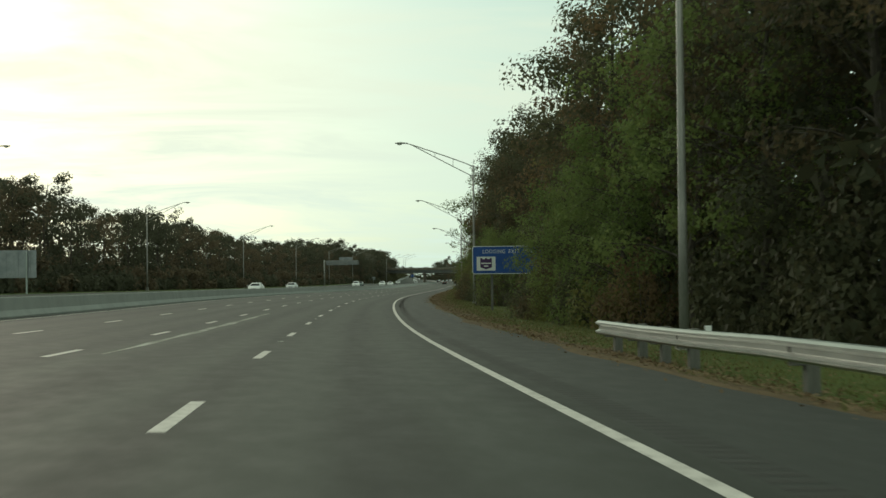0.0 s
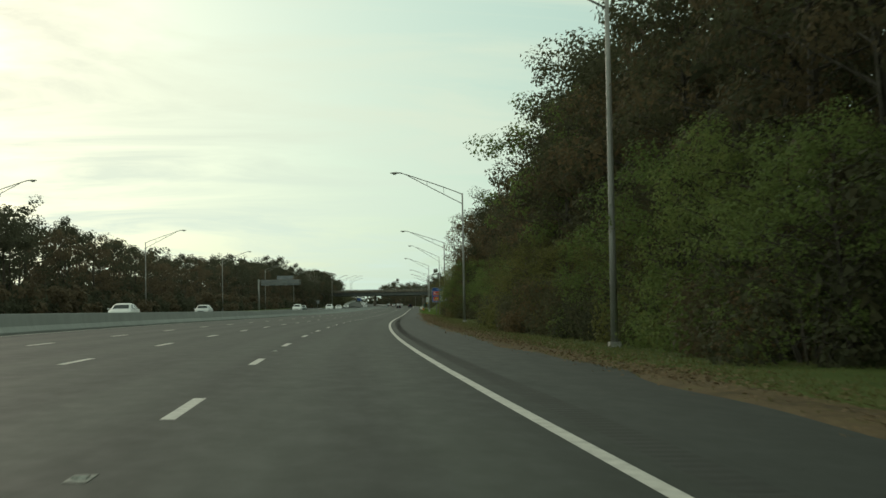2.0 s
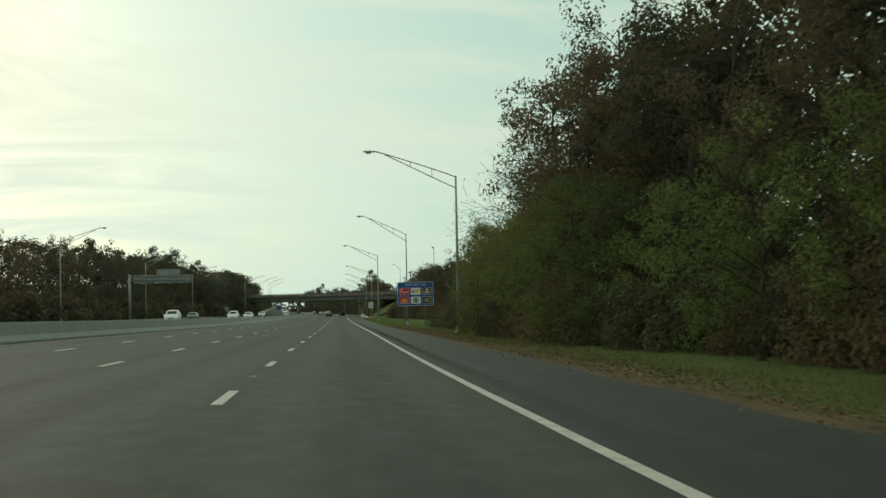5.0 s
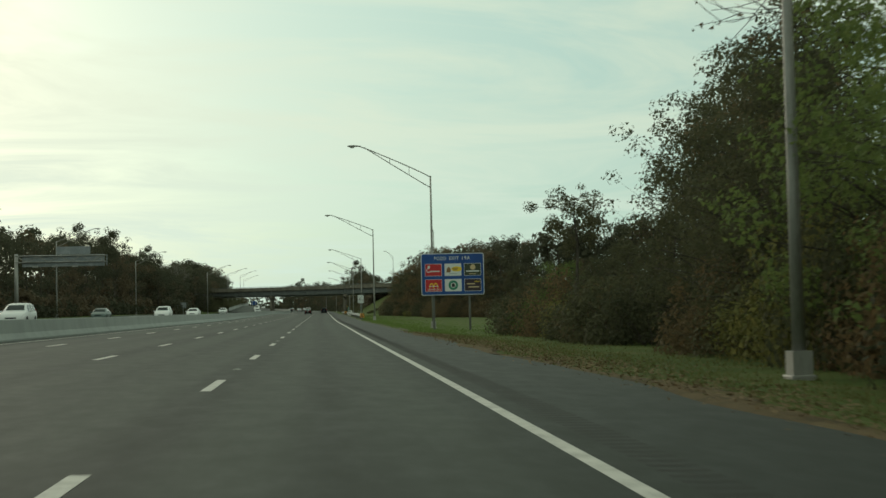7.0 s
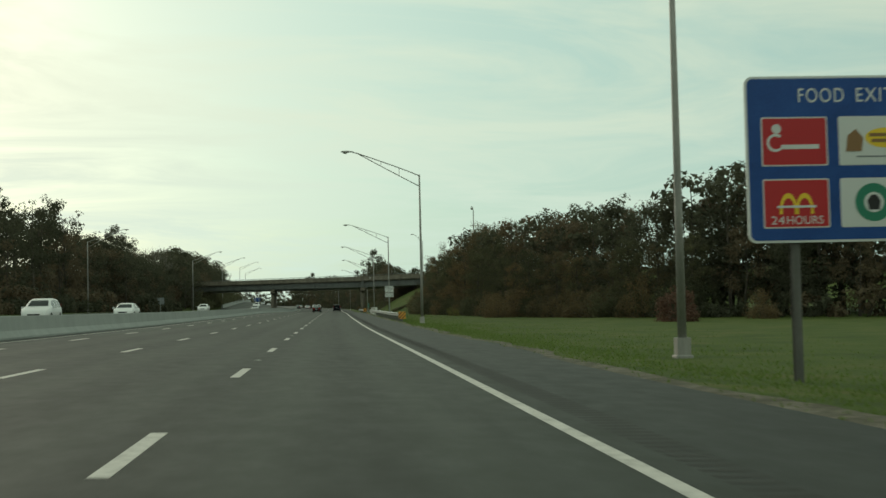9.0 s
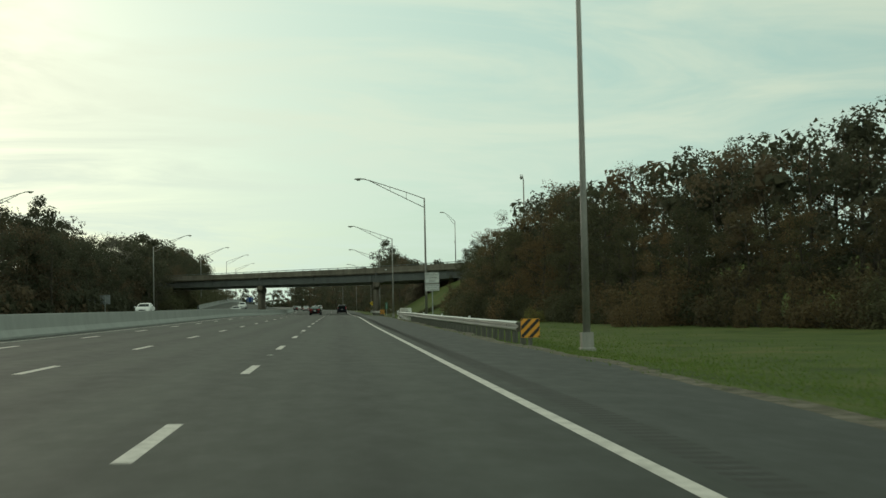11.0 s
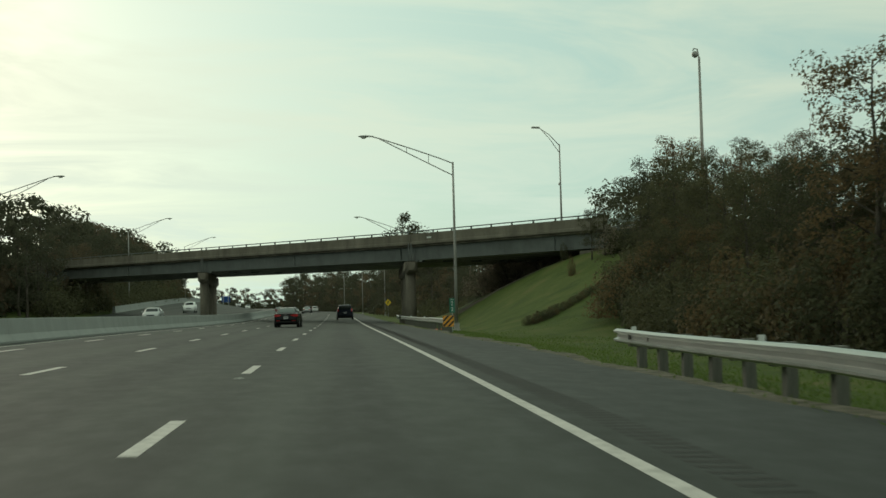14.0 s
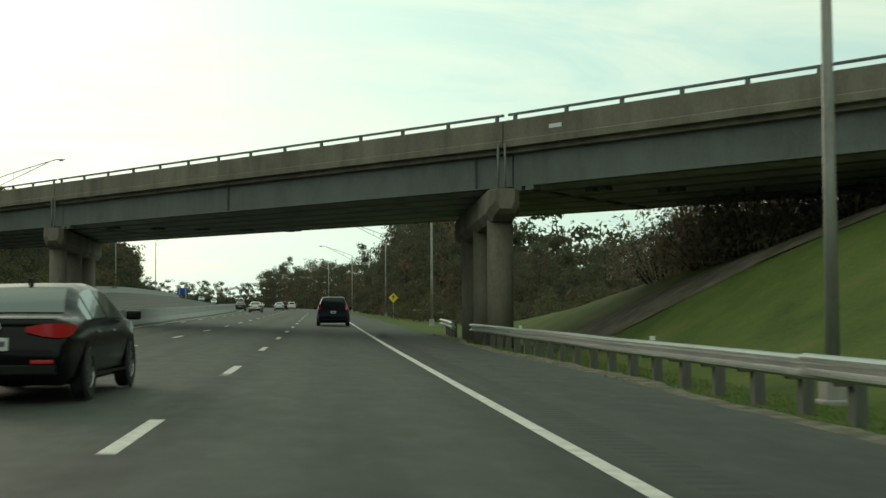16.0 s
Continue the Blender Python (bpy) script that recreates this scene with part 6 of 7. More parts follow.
    # taller growth behind the end of the near wood, thinning to bare crowns
    for s, l, k, h in ((147, 13.9, "dark", 15.4), (152, 13.6, "dark", 16.0), (157, 14.2, "dark", 15.2), (149, 15.5, "dark", 16.5), (155, 16.5, "dark", 16.5),
                       (246, 14.6, "dark", 15.0), (250, 16.2, "rust", 15.4), (255, 15.2, "dark", 15.2), (260, 17.0, "dark", 15.0), (247, 19.0, "dark", 16.0), (254, 20.0, "dark", 16.0),
                       (263, 15.4, "rust", 10.0), (268, 16.4, "dark", 9.6), (274, 16.0, "rust", 9.8), (279, 17.0, "thin", 10.5), (271, 19.0, "bare", 17.0), (276, 20.5, "bare", 18.0), (281, 18.4, "bare", 16.0), (284, 21.5, "bare", 17.5), (290, 18.2, "bare", 16.0), (266, 18.5, "bare", 16.5), (287, 20.5, "thin", 11.0),
                       (308, 21.2, "dark", 13.6), (315.0, 12.4, "twiggy", 7.3), (296, 17.0, "dark", 9.5), (303, 17.5, "rust", 9.6),
                       (334, 25.2, "dark", 14.0), (332.5, 27.5, "dark", 14.8), (329, 23.8, "dark", 12.5), (328, 25.6, "dark", 15.6), (322, 24.8, "dark", 14.5), (330, 29.5, "dark", 16.0), (316, 24.6, "dark", 15.0), (324, 29.0, "dark", 16.0), (326, 22.8, "dark", 9.5), (319, 22.0, "rust", 10.0), (332, 23.5, "rust", 9.0)):
        put(TREES, k, s, l, h / (8.0 if k == "twiggy" else 15.0))
    for k in range(8):
        put(BACK, pick(rust=2, dark=3), 262 + 8.5 * k, 23.5 + rng_v.uniform(-1, 1), (13.5 if k < 3 else 8.5) / 15)


wood_right()
# foot of the wood behind the field, from the far field to the embankment
EDGE_S = (440, 448, 456, 466, 478, 489, 503, 520, 530, 545, 560, 575, 582, 590, 598, 606)
EDGE_L = (62, 44, 35, 30, 25.8, 22.6, 20.0, 18.6, 17.4, 16.0, 15.4, 15.7, 16.5, 18.8, 22.6, 27)


def wood_field():
    """The wood behind the open field and up to the bridge embankment."""
    E = [np.array(p, float) for p in zip(EDGE_S, EDGE_L)]
    E.insert(0, np.array((432.0, 120.0)))
    for a, b in zip(E[:-1], E[1:]):
        d = b - a
        n = np.array((-d[1], d[0])) / np.hypot(*d)      # into the wood
        if n[1] < 0:
            n = -n
        length = float(np.hypot(*d))
        far = a[1] > 36
        x = 0.0
        while x < length:
            p = a + d * (x / length)
            s = float(p[0])
            front = float(np.interp(s, (440, 478, 500, 512, 530, 543, 551, 556, 566, 580, 592, 606), (9.5, 7.5, 8.0, 9.5, 9.5, 11.0, 9.4, 8.0, 6.8, 4.8, 4.0, 3.5)))
            back = float(np.interp(s, (440, 478, 500, 512, 530, 543, 556, 566, 580, 592, 606), (15.0, 13.2, 13.4, 13.8, 13.6, 14.0, 12.0, 8.0, 6.5, 5.5, 4.5)))
            lib = FAR if far else TREES
            q = p + n * rng_v.uniform(2.4, 3.8)
            put(lib, pick(rust=2.2, dark=3, olive=0.5) if far else pick(rust=2.4, dark=4.4, thin=0.2 if s > 535 else 0.5), q[0], q[1], front / 15 * rng_v.uniform(0.88, 1.15))
            q = p + n * rng_v.uniform(7.5, 10)
            put(BACK if rng_v.random() < 0.4 else FAR, pick(rust=2.2, dark=3.2), q[0], q[1], back / 15 * rng_v.uniform(0.85, 1.12))
            if far:
                for d0, d1, kk in ((4.5, 6.5, front + 1.0), (10.5, 13.0, back)):
                    q = p + n * rng_v.uniform(d0, d1)
                    put(BACK, pick(rust=1, dark=3.2), q[0] + 1.5, q[1] + 1.5, kk / 15 * rng_v.uniform(0.88, 1.0))
            if 535 < s < 568:
                q = p + n * rng_v.uniform(5.0, 6.5)
                put(FAR, "wood", q[0], q[1], front / 15 * rng_v.uniform(0.9, 1.05))
            q = p + n * rng_v.uniform(14, 18)
            put(BACK if far else FAR, pick(rust=2, dark=3.2), q[0], q[1], (back + (1.5 if far else 0.6)) / 15 * rng_v.uniform(0.85, 1.05))
            x += rng_v.uniform(5.0, 6.6)
        x = 0.0
        while x < length:
            p = a + d * (x / length) + n * rng_v.uniform(0.9, 1.9)
            put(FARSHRUB if far else SHRUBS, pick(dark=3, rust=1.4, green=0.15), p[0], p[1], rng_v.uniform(0.8, 1.35), 0.05, rng_v.uniform(0.85, 1.2))
            x += rng_v.uniform(2.8, 3.8)
    for k, s, l, h in (("pine", 504, 31.5, 14.0), ("pine", 507, 35.5, 14.6), ("pine", 515, 33, 14.2), ("pine", 500, 38, 14.0)):
        put(TREES, k, s, l, h / 17.5)
    for s, l, h in ((546, 26, 16.2), (550, 24, 15.0), (541, 25.5, 14.5), (528, 24, 13.5), (525, 22.5, 13.0), (510, 26, 13.6)):
        put(TREES, "thin", s, l, h / 15)
    # dark hedge in the dip of the embankment's foot, sparse growth on the slope
    for k in range(15):
        f = k / 14
        put(SHRUBS, "rust" if k % 3 == 1 else "dark", 590.2 + 5.8 * f, 12.35 + 5.9 * f, 0.26 - 0.08 * f, 0.05, 0.9)
    for s, l, k, sc, z in ((605.7, 17.96, "rust", 0.15, 3.6), (614.2, 18.97, "dark", 0.17, 3.4), (606, 21.5, "dark", 0.20, 2.6), (601, 24.5, "dark", 0.9, 1.4), (605, 26.5, "dark", 1.0, 1.5)):
        put(SHRUBS, k, s, l, sc, 0.05, z)
    for k in range(16):
        put(TREES, pick(dark=3, rust=2, thin=1), 606 + rng_v.uniform(-6, 3), 27 + k * 2.0 + rng_v.uniform(-1, 1), rng_v.uniform(0.36, 0.55))
    for s, l, k in ((634, 29, 0.5), (631, 33, 0.55), (637, 26, 0.42), (628, 37, 0.6), (625, 41, 0.6)):
        put(TREES, "dark", s, l, k)
    # growth on the crest, before the end of the bridge
    for s, l, sc in ((607.4, 19.9, 0.25), (607.0, 20.9, 0.28), (604.6, 25.6, 0.26)):
        put(TREES, "dark", s, l, sc)
    for k in range(9):
        put(SHRUBS, pick(dark=3, rust=1, brown=1), 606.4 - 0.35 * k + rng_v.uniform(-0.4, 0.4), 21.4 + 0.65 * k, rng_v.uniform(0.42, 0.62), 0.05, 1.1)
    for k in range(11):
        put(TREES, pick(dark=3, rust=2), 570 + 2.7 * k, 20.5 + rng_v.uniform(-1, 3.5), rng_v.uniform(0.46, 0.56))
    put(SHRUBS, "red", 437, 30.0, 1.0, 0.0, 1.1)
    put(SHRUBS, "olive", 512, 17.2, 0.42, 0.05, 1.2)
    put(SHRUBS, "rust", 486, 20.5, 0.85, 0.05, 1.2)
    put(SHRUBS, "rust", 447, 41, 0.8, 0.05, 1.2)


wood_field()


def wood_left():
    H = lambda s: float(np.interp(s, (60, 130, 165, 200, 240, 285, 335, 420, 520, 600, 700, 760), (15, 15, 15.5, 13, 13.5, 13.5, 12, 13, 15.5, 16, 14, 13)))
    s = 138.0
    while s < 780:
        if s > 660:
            put(FAR, pick(rust=1.5, dark=4, pine=0.6), s, -38.0 + rng_v.uniform(-1.5, 1.5), rng_v.uniform(0.62, 0.8))
            put(FARSHRUB, pick(fine=3, rustfine=1), s + 1.5, -34.2 + rng_v.uniform(-0.5, 0.5), rng_v.uniform(1.2, 1.6))
            put(BACK, pick(rust=1.5, dark=4), s + 2, -45 + rng_v.uniform(-2, 2), 0.9)
            s += 4.6
            continue
        h = H(s)
        shift = -4 if s > 640 else 0
        put(FAR, pick(rust=3.0, dark=3.4, pine=2.2, olive=0.4), s, -47.5 + shift + rng_v.uniform(-1.2, 1.2), h / 15.5)
        put(BACK if rng_v.random() < 0.6 else FAR, pick(rust=2.0, dark=3.2), s + 3, -54 + shift + rng_v.uniform(-1.5, 1.5), (h + 0.8) / 15.2)
        put(FARSHRUB, pick(dark=3, rust=2), s, -44.8 + shift, rng_v.uniform(1.3, 1.8), 0.0)
        put(FARSHRUB, pick(dark=3, rust=2), s + 1.5, -50.5 + shift, rng_v.uniform(1.8, 2.4), 0.0, 1.3)
        put(FARSHRUB, pick(dark=3, rust=2), s + 3.2, -44.6 + shift, rng_v.uniform(1.3, 1.8), 0.0)
        s += rng_v.uniform(5.6, 7.4)
    put(FAR, "pine", 158, -46, 0.86, single=True)
    put(FAR, "pine", 162, -49, 0.82, single=True)
    # growth that swallows the far end of the bridge
    for k in range(34):
        s = 596 + k * 2.7
        put(FARSHRUB, pick(dark=3, rust=1.4), s, -42.5 + rng_v.uniform(-1.5, 0.8), rng_v.uniform(1.3, 2.1), 0.2, 1.2)
        put(FARSHRUB, pick(dark=3, rust=1.4), s + 1, -47.5 + rng_v.uniform(-2, 2), rng_v.uniform(1.6, 2.4), 0.2, 1.3)
        if s < 662 and k % 2:
            put(FAR, pick(rust=2, dark=3), s, -46 + rng_v.uniform(-1.5, 1), rng_v.uniform(0.55, 0.75))
    put(FAR, "bare", 668, -45, 1.1)
    put(FAR, "bare", 655, -46, 1.0)
    # dense growth on the slope beside the bridge's far end
    for k in range(20):
        s = 592 + k * 3.5
        put(FAR, pick(rust=1.2, dark=4), s, -43.0 + rng_v.uniform(-1, 1), rng_v.uniform(0.62, 0.82))
        put(FAR, pick(rust=1.2, dark=4), s + 1.5, -47.5 + rng_v.uniform(-1, 1), rng_v.uniform(0.8, 0.98))


wood_left()


def wood_beyond():
    L0 = lambda s: float(np.interp(s, (662, 690, 720, 780, 900, 1250), (21, 18, 15.5, 15, 20, 20)))
    s = 664.0
    while s < 1240:
        k = float(np.interp(s, (664, 705, 722, 760, 900, 1000, 1240), (0.42, 0.5, 0.95, 1.1, 0.9, 1.05, 1.25)))
        put(FAR, pick(dark=5, rust=0.8, pine=1.2), s, L0(s) + rng_v.uniform(-1.5, 1.5), k * rng_v.uniform(0.9, 1.1))
        put(BACK, pick(dark=4, rust=1.6), s + 5, L0(s) + 4 + rng_v.uniform(-1, 1), k * 0.95)
        put(BACK, pick(dark=4, rust=1.6), s + 3, L0(s) + 8 + rng_v.uniform(-2, 2), min(k * 1.05, 0.75) * rng_v.uniform(0.9, 1.1))
        put(FARSHRUB, pick(fine=4, rustfine=1) if s < 800 else "dark", s + 2, L0(s) - 3.4 + rng_v.uniform(-1, 1), rng_v.uniform(0.8, 1.3))
        put(FARSHRUB, pick(dark=3, rust=1), s + 4, L0(s) + 3.4 + rng_v.uniform(-1, 1), rng_v.uniform(1.2, 1.7))
        s += rng_v.uniform(6.0, 8.0) if s < 900 else rng_v.uniform(11, 15)
    s = 775.0
    while s < 1300:
        k = 0.95 if s < 1020 else 1.0
        put(BACK, pick(dark=4, rust=1.6), s, -49 + rng_v.uniform(-2, 2), k * rng_v.uniform(0.85, 1.1))
        put(BACK, pick(dark=4, rust=1.6), s + 2, -57 + rng_v.uniform(-3, 3), k * rng_v.uniform(0.9, 1.15))
        put(FARSHRUB, "dark", s, -45.5, 1.8, 0.3, 1.1)
        put(FARSHRUB, "dark", s + 2, -52, 2.8, 0.3, 1.3)
        s += 4.6
    # woods that close the view at the end of the road
    for k in range(60):
        put(BACK, pick(dark=4, rust=1), 1300 + rng_v.uniform(0, 60), -120 + k * 4.5, rng_v.uniform(0.85, 1.1))
        put(FARSHRUB, "dark", 1290, -120 + k * 4.5, rng_v.uniform(2.2, 3.0))
    for k in range(110):
        put(FARSHRUB, "dark", 1275 + rng_v.uniform(-6, 6), -190 + k * 3.2, rng_v.uniform(3.3, 4.3), 0.5)
    # brown growth on the far slope of the bridge's embankment
    for k in range(40):
        r = -2.0 + k * 0.72
        p = BR + BD * r + BN * (7.2 + rng_v.uniform(0, 7))
        s = 630.0
        for _ in range(6):
            fx, fy = (float(v) for v in frame_at(s))
            s += (p.x - float(AX(s))) * fx + (p.y - float(AY(s))) * fy
        fx, fy = (float(v) for v in frame_at(s))
        l = (p.x - float(AX(s))) * fy - (p.y - float(AY(s))) * fx
        if l < 14.5:
            continue
        put(SHRUBS, "brown", s, l, rng_v.uniform(0.7, 1.2), 0.05, 1.2)
        if k % 2:
            put(TREES, pick(bare=2, thin=3), s + 2, l + 2, rng_v.uniform(0.28, 0.40))


wood_beyond()
# trees that rise behind the end of the bridge
for k in range(9):
    s, l = 676 + rng_v.uniform(-5, 6), 37.5 + k * 1.6
    h = 17.8 - float(ground_h(np.array([s]), np.array([l]))[0] - ground_h(np.array([545.0]), np.array([0.0]))[0]) + rng_v.uniform(-1.2, 0.8)
    put(FAR, pick(dark=4, rust=1), s, l, max(h, 3.0) / 15.0)
for k in range(15):
    put(FARSHRUB, "fine", 728 + rng_v.uniform(-5, 5), 19 + k * 1.9, rng_v.uniform(2.2, 2.8), 0.3, 1.15)
    put(FARSHRUB, "fine", 740 + rng_v.uniform(-5, 5), 20 + k * 2.0, rng_v.uniform(2.8, 3.4), 0.3, 1.15)
join_far()
for p in ALL_PROTOS:
    for o in list(p.children_recursive):
        bpy.data.objects.remove(o)
    bpy.data.objects.remove(p)


# ---------------------------------------------------------------- grass and litter
def build_grass():
    rng = np.random.default_rng(9)
    n = 150000
    s = rng.uniform(-5, 640, n)
    l = 5.0 + rng.gamma(1.5, 1.6, n)
    wide = (s > 335) & (s < 600)
    l = np.where(wide, 5.0 + rng.gamma(1.5, 2.6, n), l)
    keep = (l < 22) & ~((s > 588) & (l > 9.8)) & ~((l < 6.0) & (rng.uniform(size=n) < 0.5))
    s, l = s[keep], l[keep]
    n = len(s)
    fx, fy = frame_at(s)
    x, y, z = AX(s) + fy * l, AY(s) - fx * l, ground_h(s, l) - 0.01
    h = rng.uniform(0.03, 0.09, n) * np.where(l > 7, 1.25, 1.0)
    a = rng.uniform(0, 2 * np.pi, n)
    w = rng.uniform(0.012, 0.03, n)
    dx, dy = np.cos(a) * w, np.sin(a) * w
    lx, ly = rng.normal(0, 0.045, n), rng.normal(0, 0.045, n)
    v = np.empty((n, 3, 3), np.float32)
    v[:, 0] = np.stack([x - dx, y - dy, z], 1)
    v[:, 1] = np.stack([x + dx, y + dy, z], 1)
    v[:, 2] = np.stack([x + lx, y + ly, z + h], 1)
    dull = s < 325
    tri_stuff("grass", v[~dull], M_blade, "short rough grass with yellowing blades on the verge", "grass")
    tri_stuff("grass", v[dull], M_dullblade, "dull olive grass strewn with dead leaves beside the wood", "grass")


def tri_stuff(name, v, material, label, category):
    n, k = v.shape[0], v.shape[1]
    me = bpy.data.meshes.new(name)
    me.vertices.add(n * k)
    me.loops.add(n * k)
    me.polygons.add(n)
    me.vertices.foreach_set("co", v.astype(np.float32).ravel())
    me.loops.foreach_set("vertex_index", np.arange(n * k, dtype=np.int32))
    me.polygons.foreach_set("loop_start", np.arange(0, n * k, k, dtype=np.int32))
    me.materials.append(material)
    me.update(calc_edges=True)
    tagged(new(name, me), label, category, kind="stuff")


build_grass()


def build_litter():
    rng = np.random.default_rng(19)
    n = 60000
    s = rng.uniform(0, 325, n)
    l = 5.1 + np.abs(rng.normal(0, 1.15, n)) - (rng.uniform(size=n) < 0.12) * rng.uniform(0, 0.9, n)
    clump = 0.5 + 0.5 * np.sin(s * 0.45) * np.sin(s * 0.113 + 1)
    keep = rng.uniform(size=n) < 0.25 + 0.75 * clump
    s, l = s[keep], l[keep]
    n = len(s)
    fx, fy = frame_at(s)
    c = np.stack([AX(s) + fy * l, AY(s) - fx * l, ground_h(s, l) + rng.uniform(0.02, 0.07, n)], 1)
    a = rng.normal(size=(n, 3))
    a[:, 2] *= 0.4
    a /= np.linalg.norm(a, axis=1, keepdims=True)
    b = np.cross(a, np.array([0, 0, 1.0]) + rng.normal(0, 0.3, (n, 3)))
    b /= np.linalg.norm(b, axis=1, keepdims=True)
    sz = rng.uniform(0.03, 0.07, (n, 1))
    v = np.stack([c - a * sz * 0.6, c + b * sz * 0.45, c + a * sz * 0.6, c - b * sz * 0.45], 1)
    tri_stuff("fallen_leaves", v, M_litter, "scattered brown fallen leaves along the shoulder's edge", "leaves")


build_litter()


def build_verge_soil():
    """Leaf mould between the shoulder and the grass."""
    rng = random.Random(8)
    verts, faces = [], []
    ss = np.arange(-12, 334, 0.7)
    for s in ss:
        fx, fy = (float(v) for v in frame_at(s))
        a = 4.80 + 0.18 * math.sin(s * 0.21) + 0.12 * math.sin(s * 0.67)
        b = a + 0.45 + 0.85 * float(smooth(285, 235, s)) + 0.35 * math.sin(s * 0.13 + 1) * math.sin(s * 0.41) + rng.uniform(-0.12, 0.16)
        for l, h in ((a, -0.03), (a + 0.3, 0.022), ((a + b) / 2 + 0.15, 0.03), (b, 0.012), (b + 0.12, -0.05)):
            verts.append((float(AX(s)) + fy * l, float(AY(s)) - fx * l, float(ground_h(s, l)) + h + 0.012 * math.sin(s * 0.31 + l)))
    for i in range(len(ss) - 1):
        for k in range(4):
            q = 5 * i + k
            faces.append((q, q + 1, q + 6, q + 5))
    ob = link_mesh("leaf_mould", verts, faces, M_mould)
    tagged(ob, "brown leaf mould along the edge of the shoulder", "soil", kind="stuff")


M_mould = mat("leaf_mould", [(0.045, 0.036, 0.020), (0.085, 0.062, 0.034), (0.12, 0.085, 0.048), (0.085, 0.085, 0.03)], rough=0.95, scale=1.1, fine=16, bump=0.6, depth=0.03, spread=0.22, spec=0.1)
build_verge_soil()


def build_gravel_edge():
    """A ragged sandy lip where the shoulder meets the grass."""
    verts, faces = [], []
    rng = random.Random(3)
    ss = np.arange(330, 640, 0.6)
    for s in ss:
        fx, fy = (float(v) for v in frame_at(s))
        a = 4.78 + 0.18 * math.sin(s * 0.21) + 0.12 * math.sin(s * 0.67)
        b = a + 0.46 + 0.22 * abs(math.sin(s * 0.37) * math.sin(s * 0.11)) + rng.uniform(0, 0.16)
        for l in (a + rng.uniform(-0.05, 0.05), b):
            verts.append((float(AX(s)) + fy * l, float(AY(s)) - fx * l, float(road_z(s, l)) + (-0.02 if l < a + 0.1 else 0.012)))
    for i in range(len(ss) - 1):
        faces.append((2 * i, 2 * i + 1, 2 * i + 3, 2 * i + 2))
    ob = link_mesh("gravel_edge", verts, faces, M_soil)
    tagged(ob, "pale sandy gravel lip between shoulder and grass", "gravel", kind="stuff")


build_gravel_edge()


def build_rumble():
    """Milled grooves beside the edge line: flat bars, the shade of each groove in the colour."""
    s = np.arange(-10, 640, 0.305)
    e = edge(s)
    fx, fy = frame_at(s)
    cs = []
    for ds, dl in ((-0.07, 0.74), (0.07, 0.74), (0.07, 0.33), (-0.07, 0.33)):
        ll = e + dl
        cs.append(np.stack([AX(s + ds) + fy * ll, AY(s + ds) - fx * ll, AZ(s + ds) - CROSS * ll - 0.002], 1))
    tri_stuff("rumble_strip", np.stack(cs, 1), M_groove_shade, "milled rumble strip grooves in the shoulder asphalt", "rumble strip")


# asphalt darkened to stand for the shade inside the grooves
M_groove_shade = mat("groove_asphalt", [(0.018, 0.020, 0.017), (0.025, 0.027, 0.023)], rough=0.95, scale=3, fine=50, bump=0.05)
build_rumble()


# ---------------------------------------------------------------- vehicles
def car_paint(name, col, rough=0.32, metal=0.0):
    m = plain(name, col, rough, metal, 0.16, coat=0.03)
    return m


P_black = car_paint("paint_black", (0.003, 0.0033, 0.0036), 0.22)
P_navy = car_paint("paint_navy", (0.006, 0.008, 0.016))
P_silver = car_paint("paint_silver", (0.42, 0.43, 0.43), 0.35, 0.5)
P_white = car_paint("paint_white", (0.62, 0.63, 0.62), 0.35, 0.0)
P_dark = car_paint("paint_dark_grey", (0.05, 0.052, 0.055))
P_teal = car_paint("paint_grey_green", (0.10, 0.13, 0.12))
M_glass = plain("car_glass", (0.015, 0.019, 0.018), 0.08, 0.0, 0.25)
M_rearglass = plain("rear_glass", (0.055, 0.075, 0.068), 0.06, 0.0, 0.7)
M_tyre = mat("tyre_rubber", [(0.012, 0.012, 0.012), (0.025, 0.025, 0.025)], rough=0.85, scale=8, fine=60, bump=0.2)
M_rim = plain("alloy_rim", (0.42, 0.43, 0.43), 0.3, 0.9)
M_tail = plain("tail_lamp", (0.36, 0.012, 0.014), 0.2, 0.0, 0.6)
M_headlamp = plain("head_lamp", (0.75, 0.75, 0.72), 0.1, 0.0, 0.6)
M_headlit = plain("head_lamp_lit", (1.0, 0.95, 0.85), 0.2, emit=6.0)
M_trim = plain("black_trim", (0.006, 0.006, 0.006), 0.6, spec=0.2)
M_plate = plain("plate_white", (0.5, 0.51, 0.5), 0.5)
M_chrome = plain("chrome", (0.6, 0.6, 0.6), 0.15, 1.0)

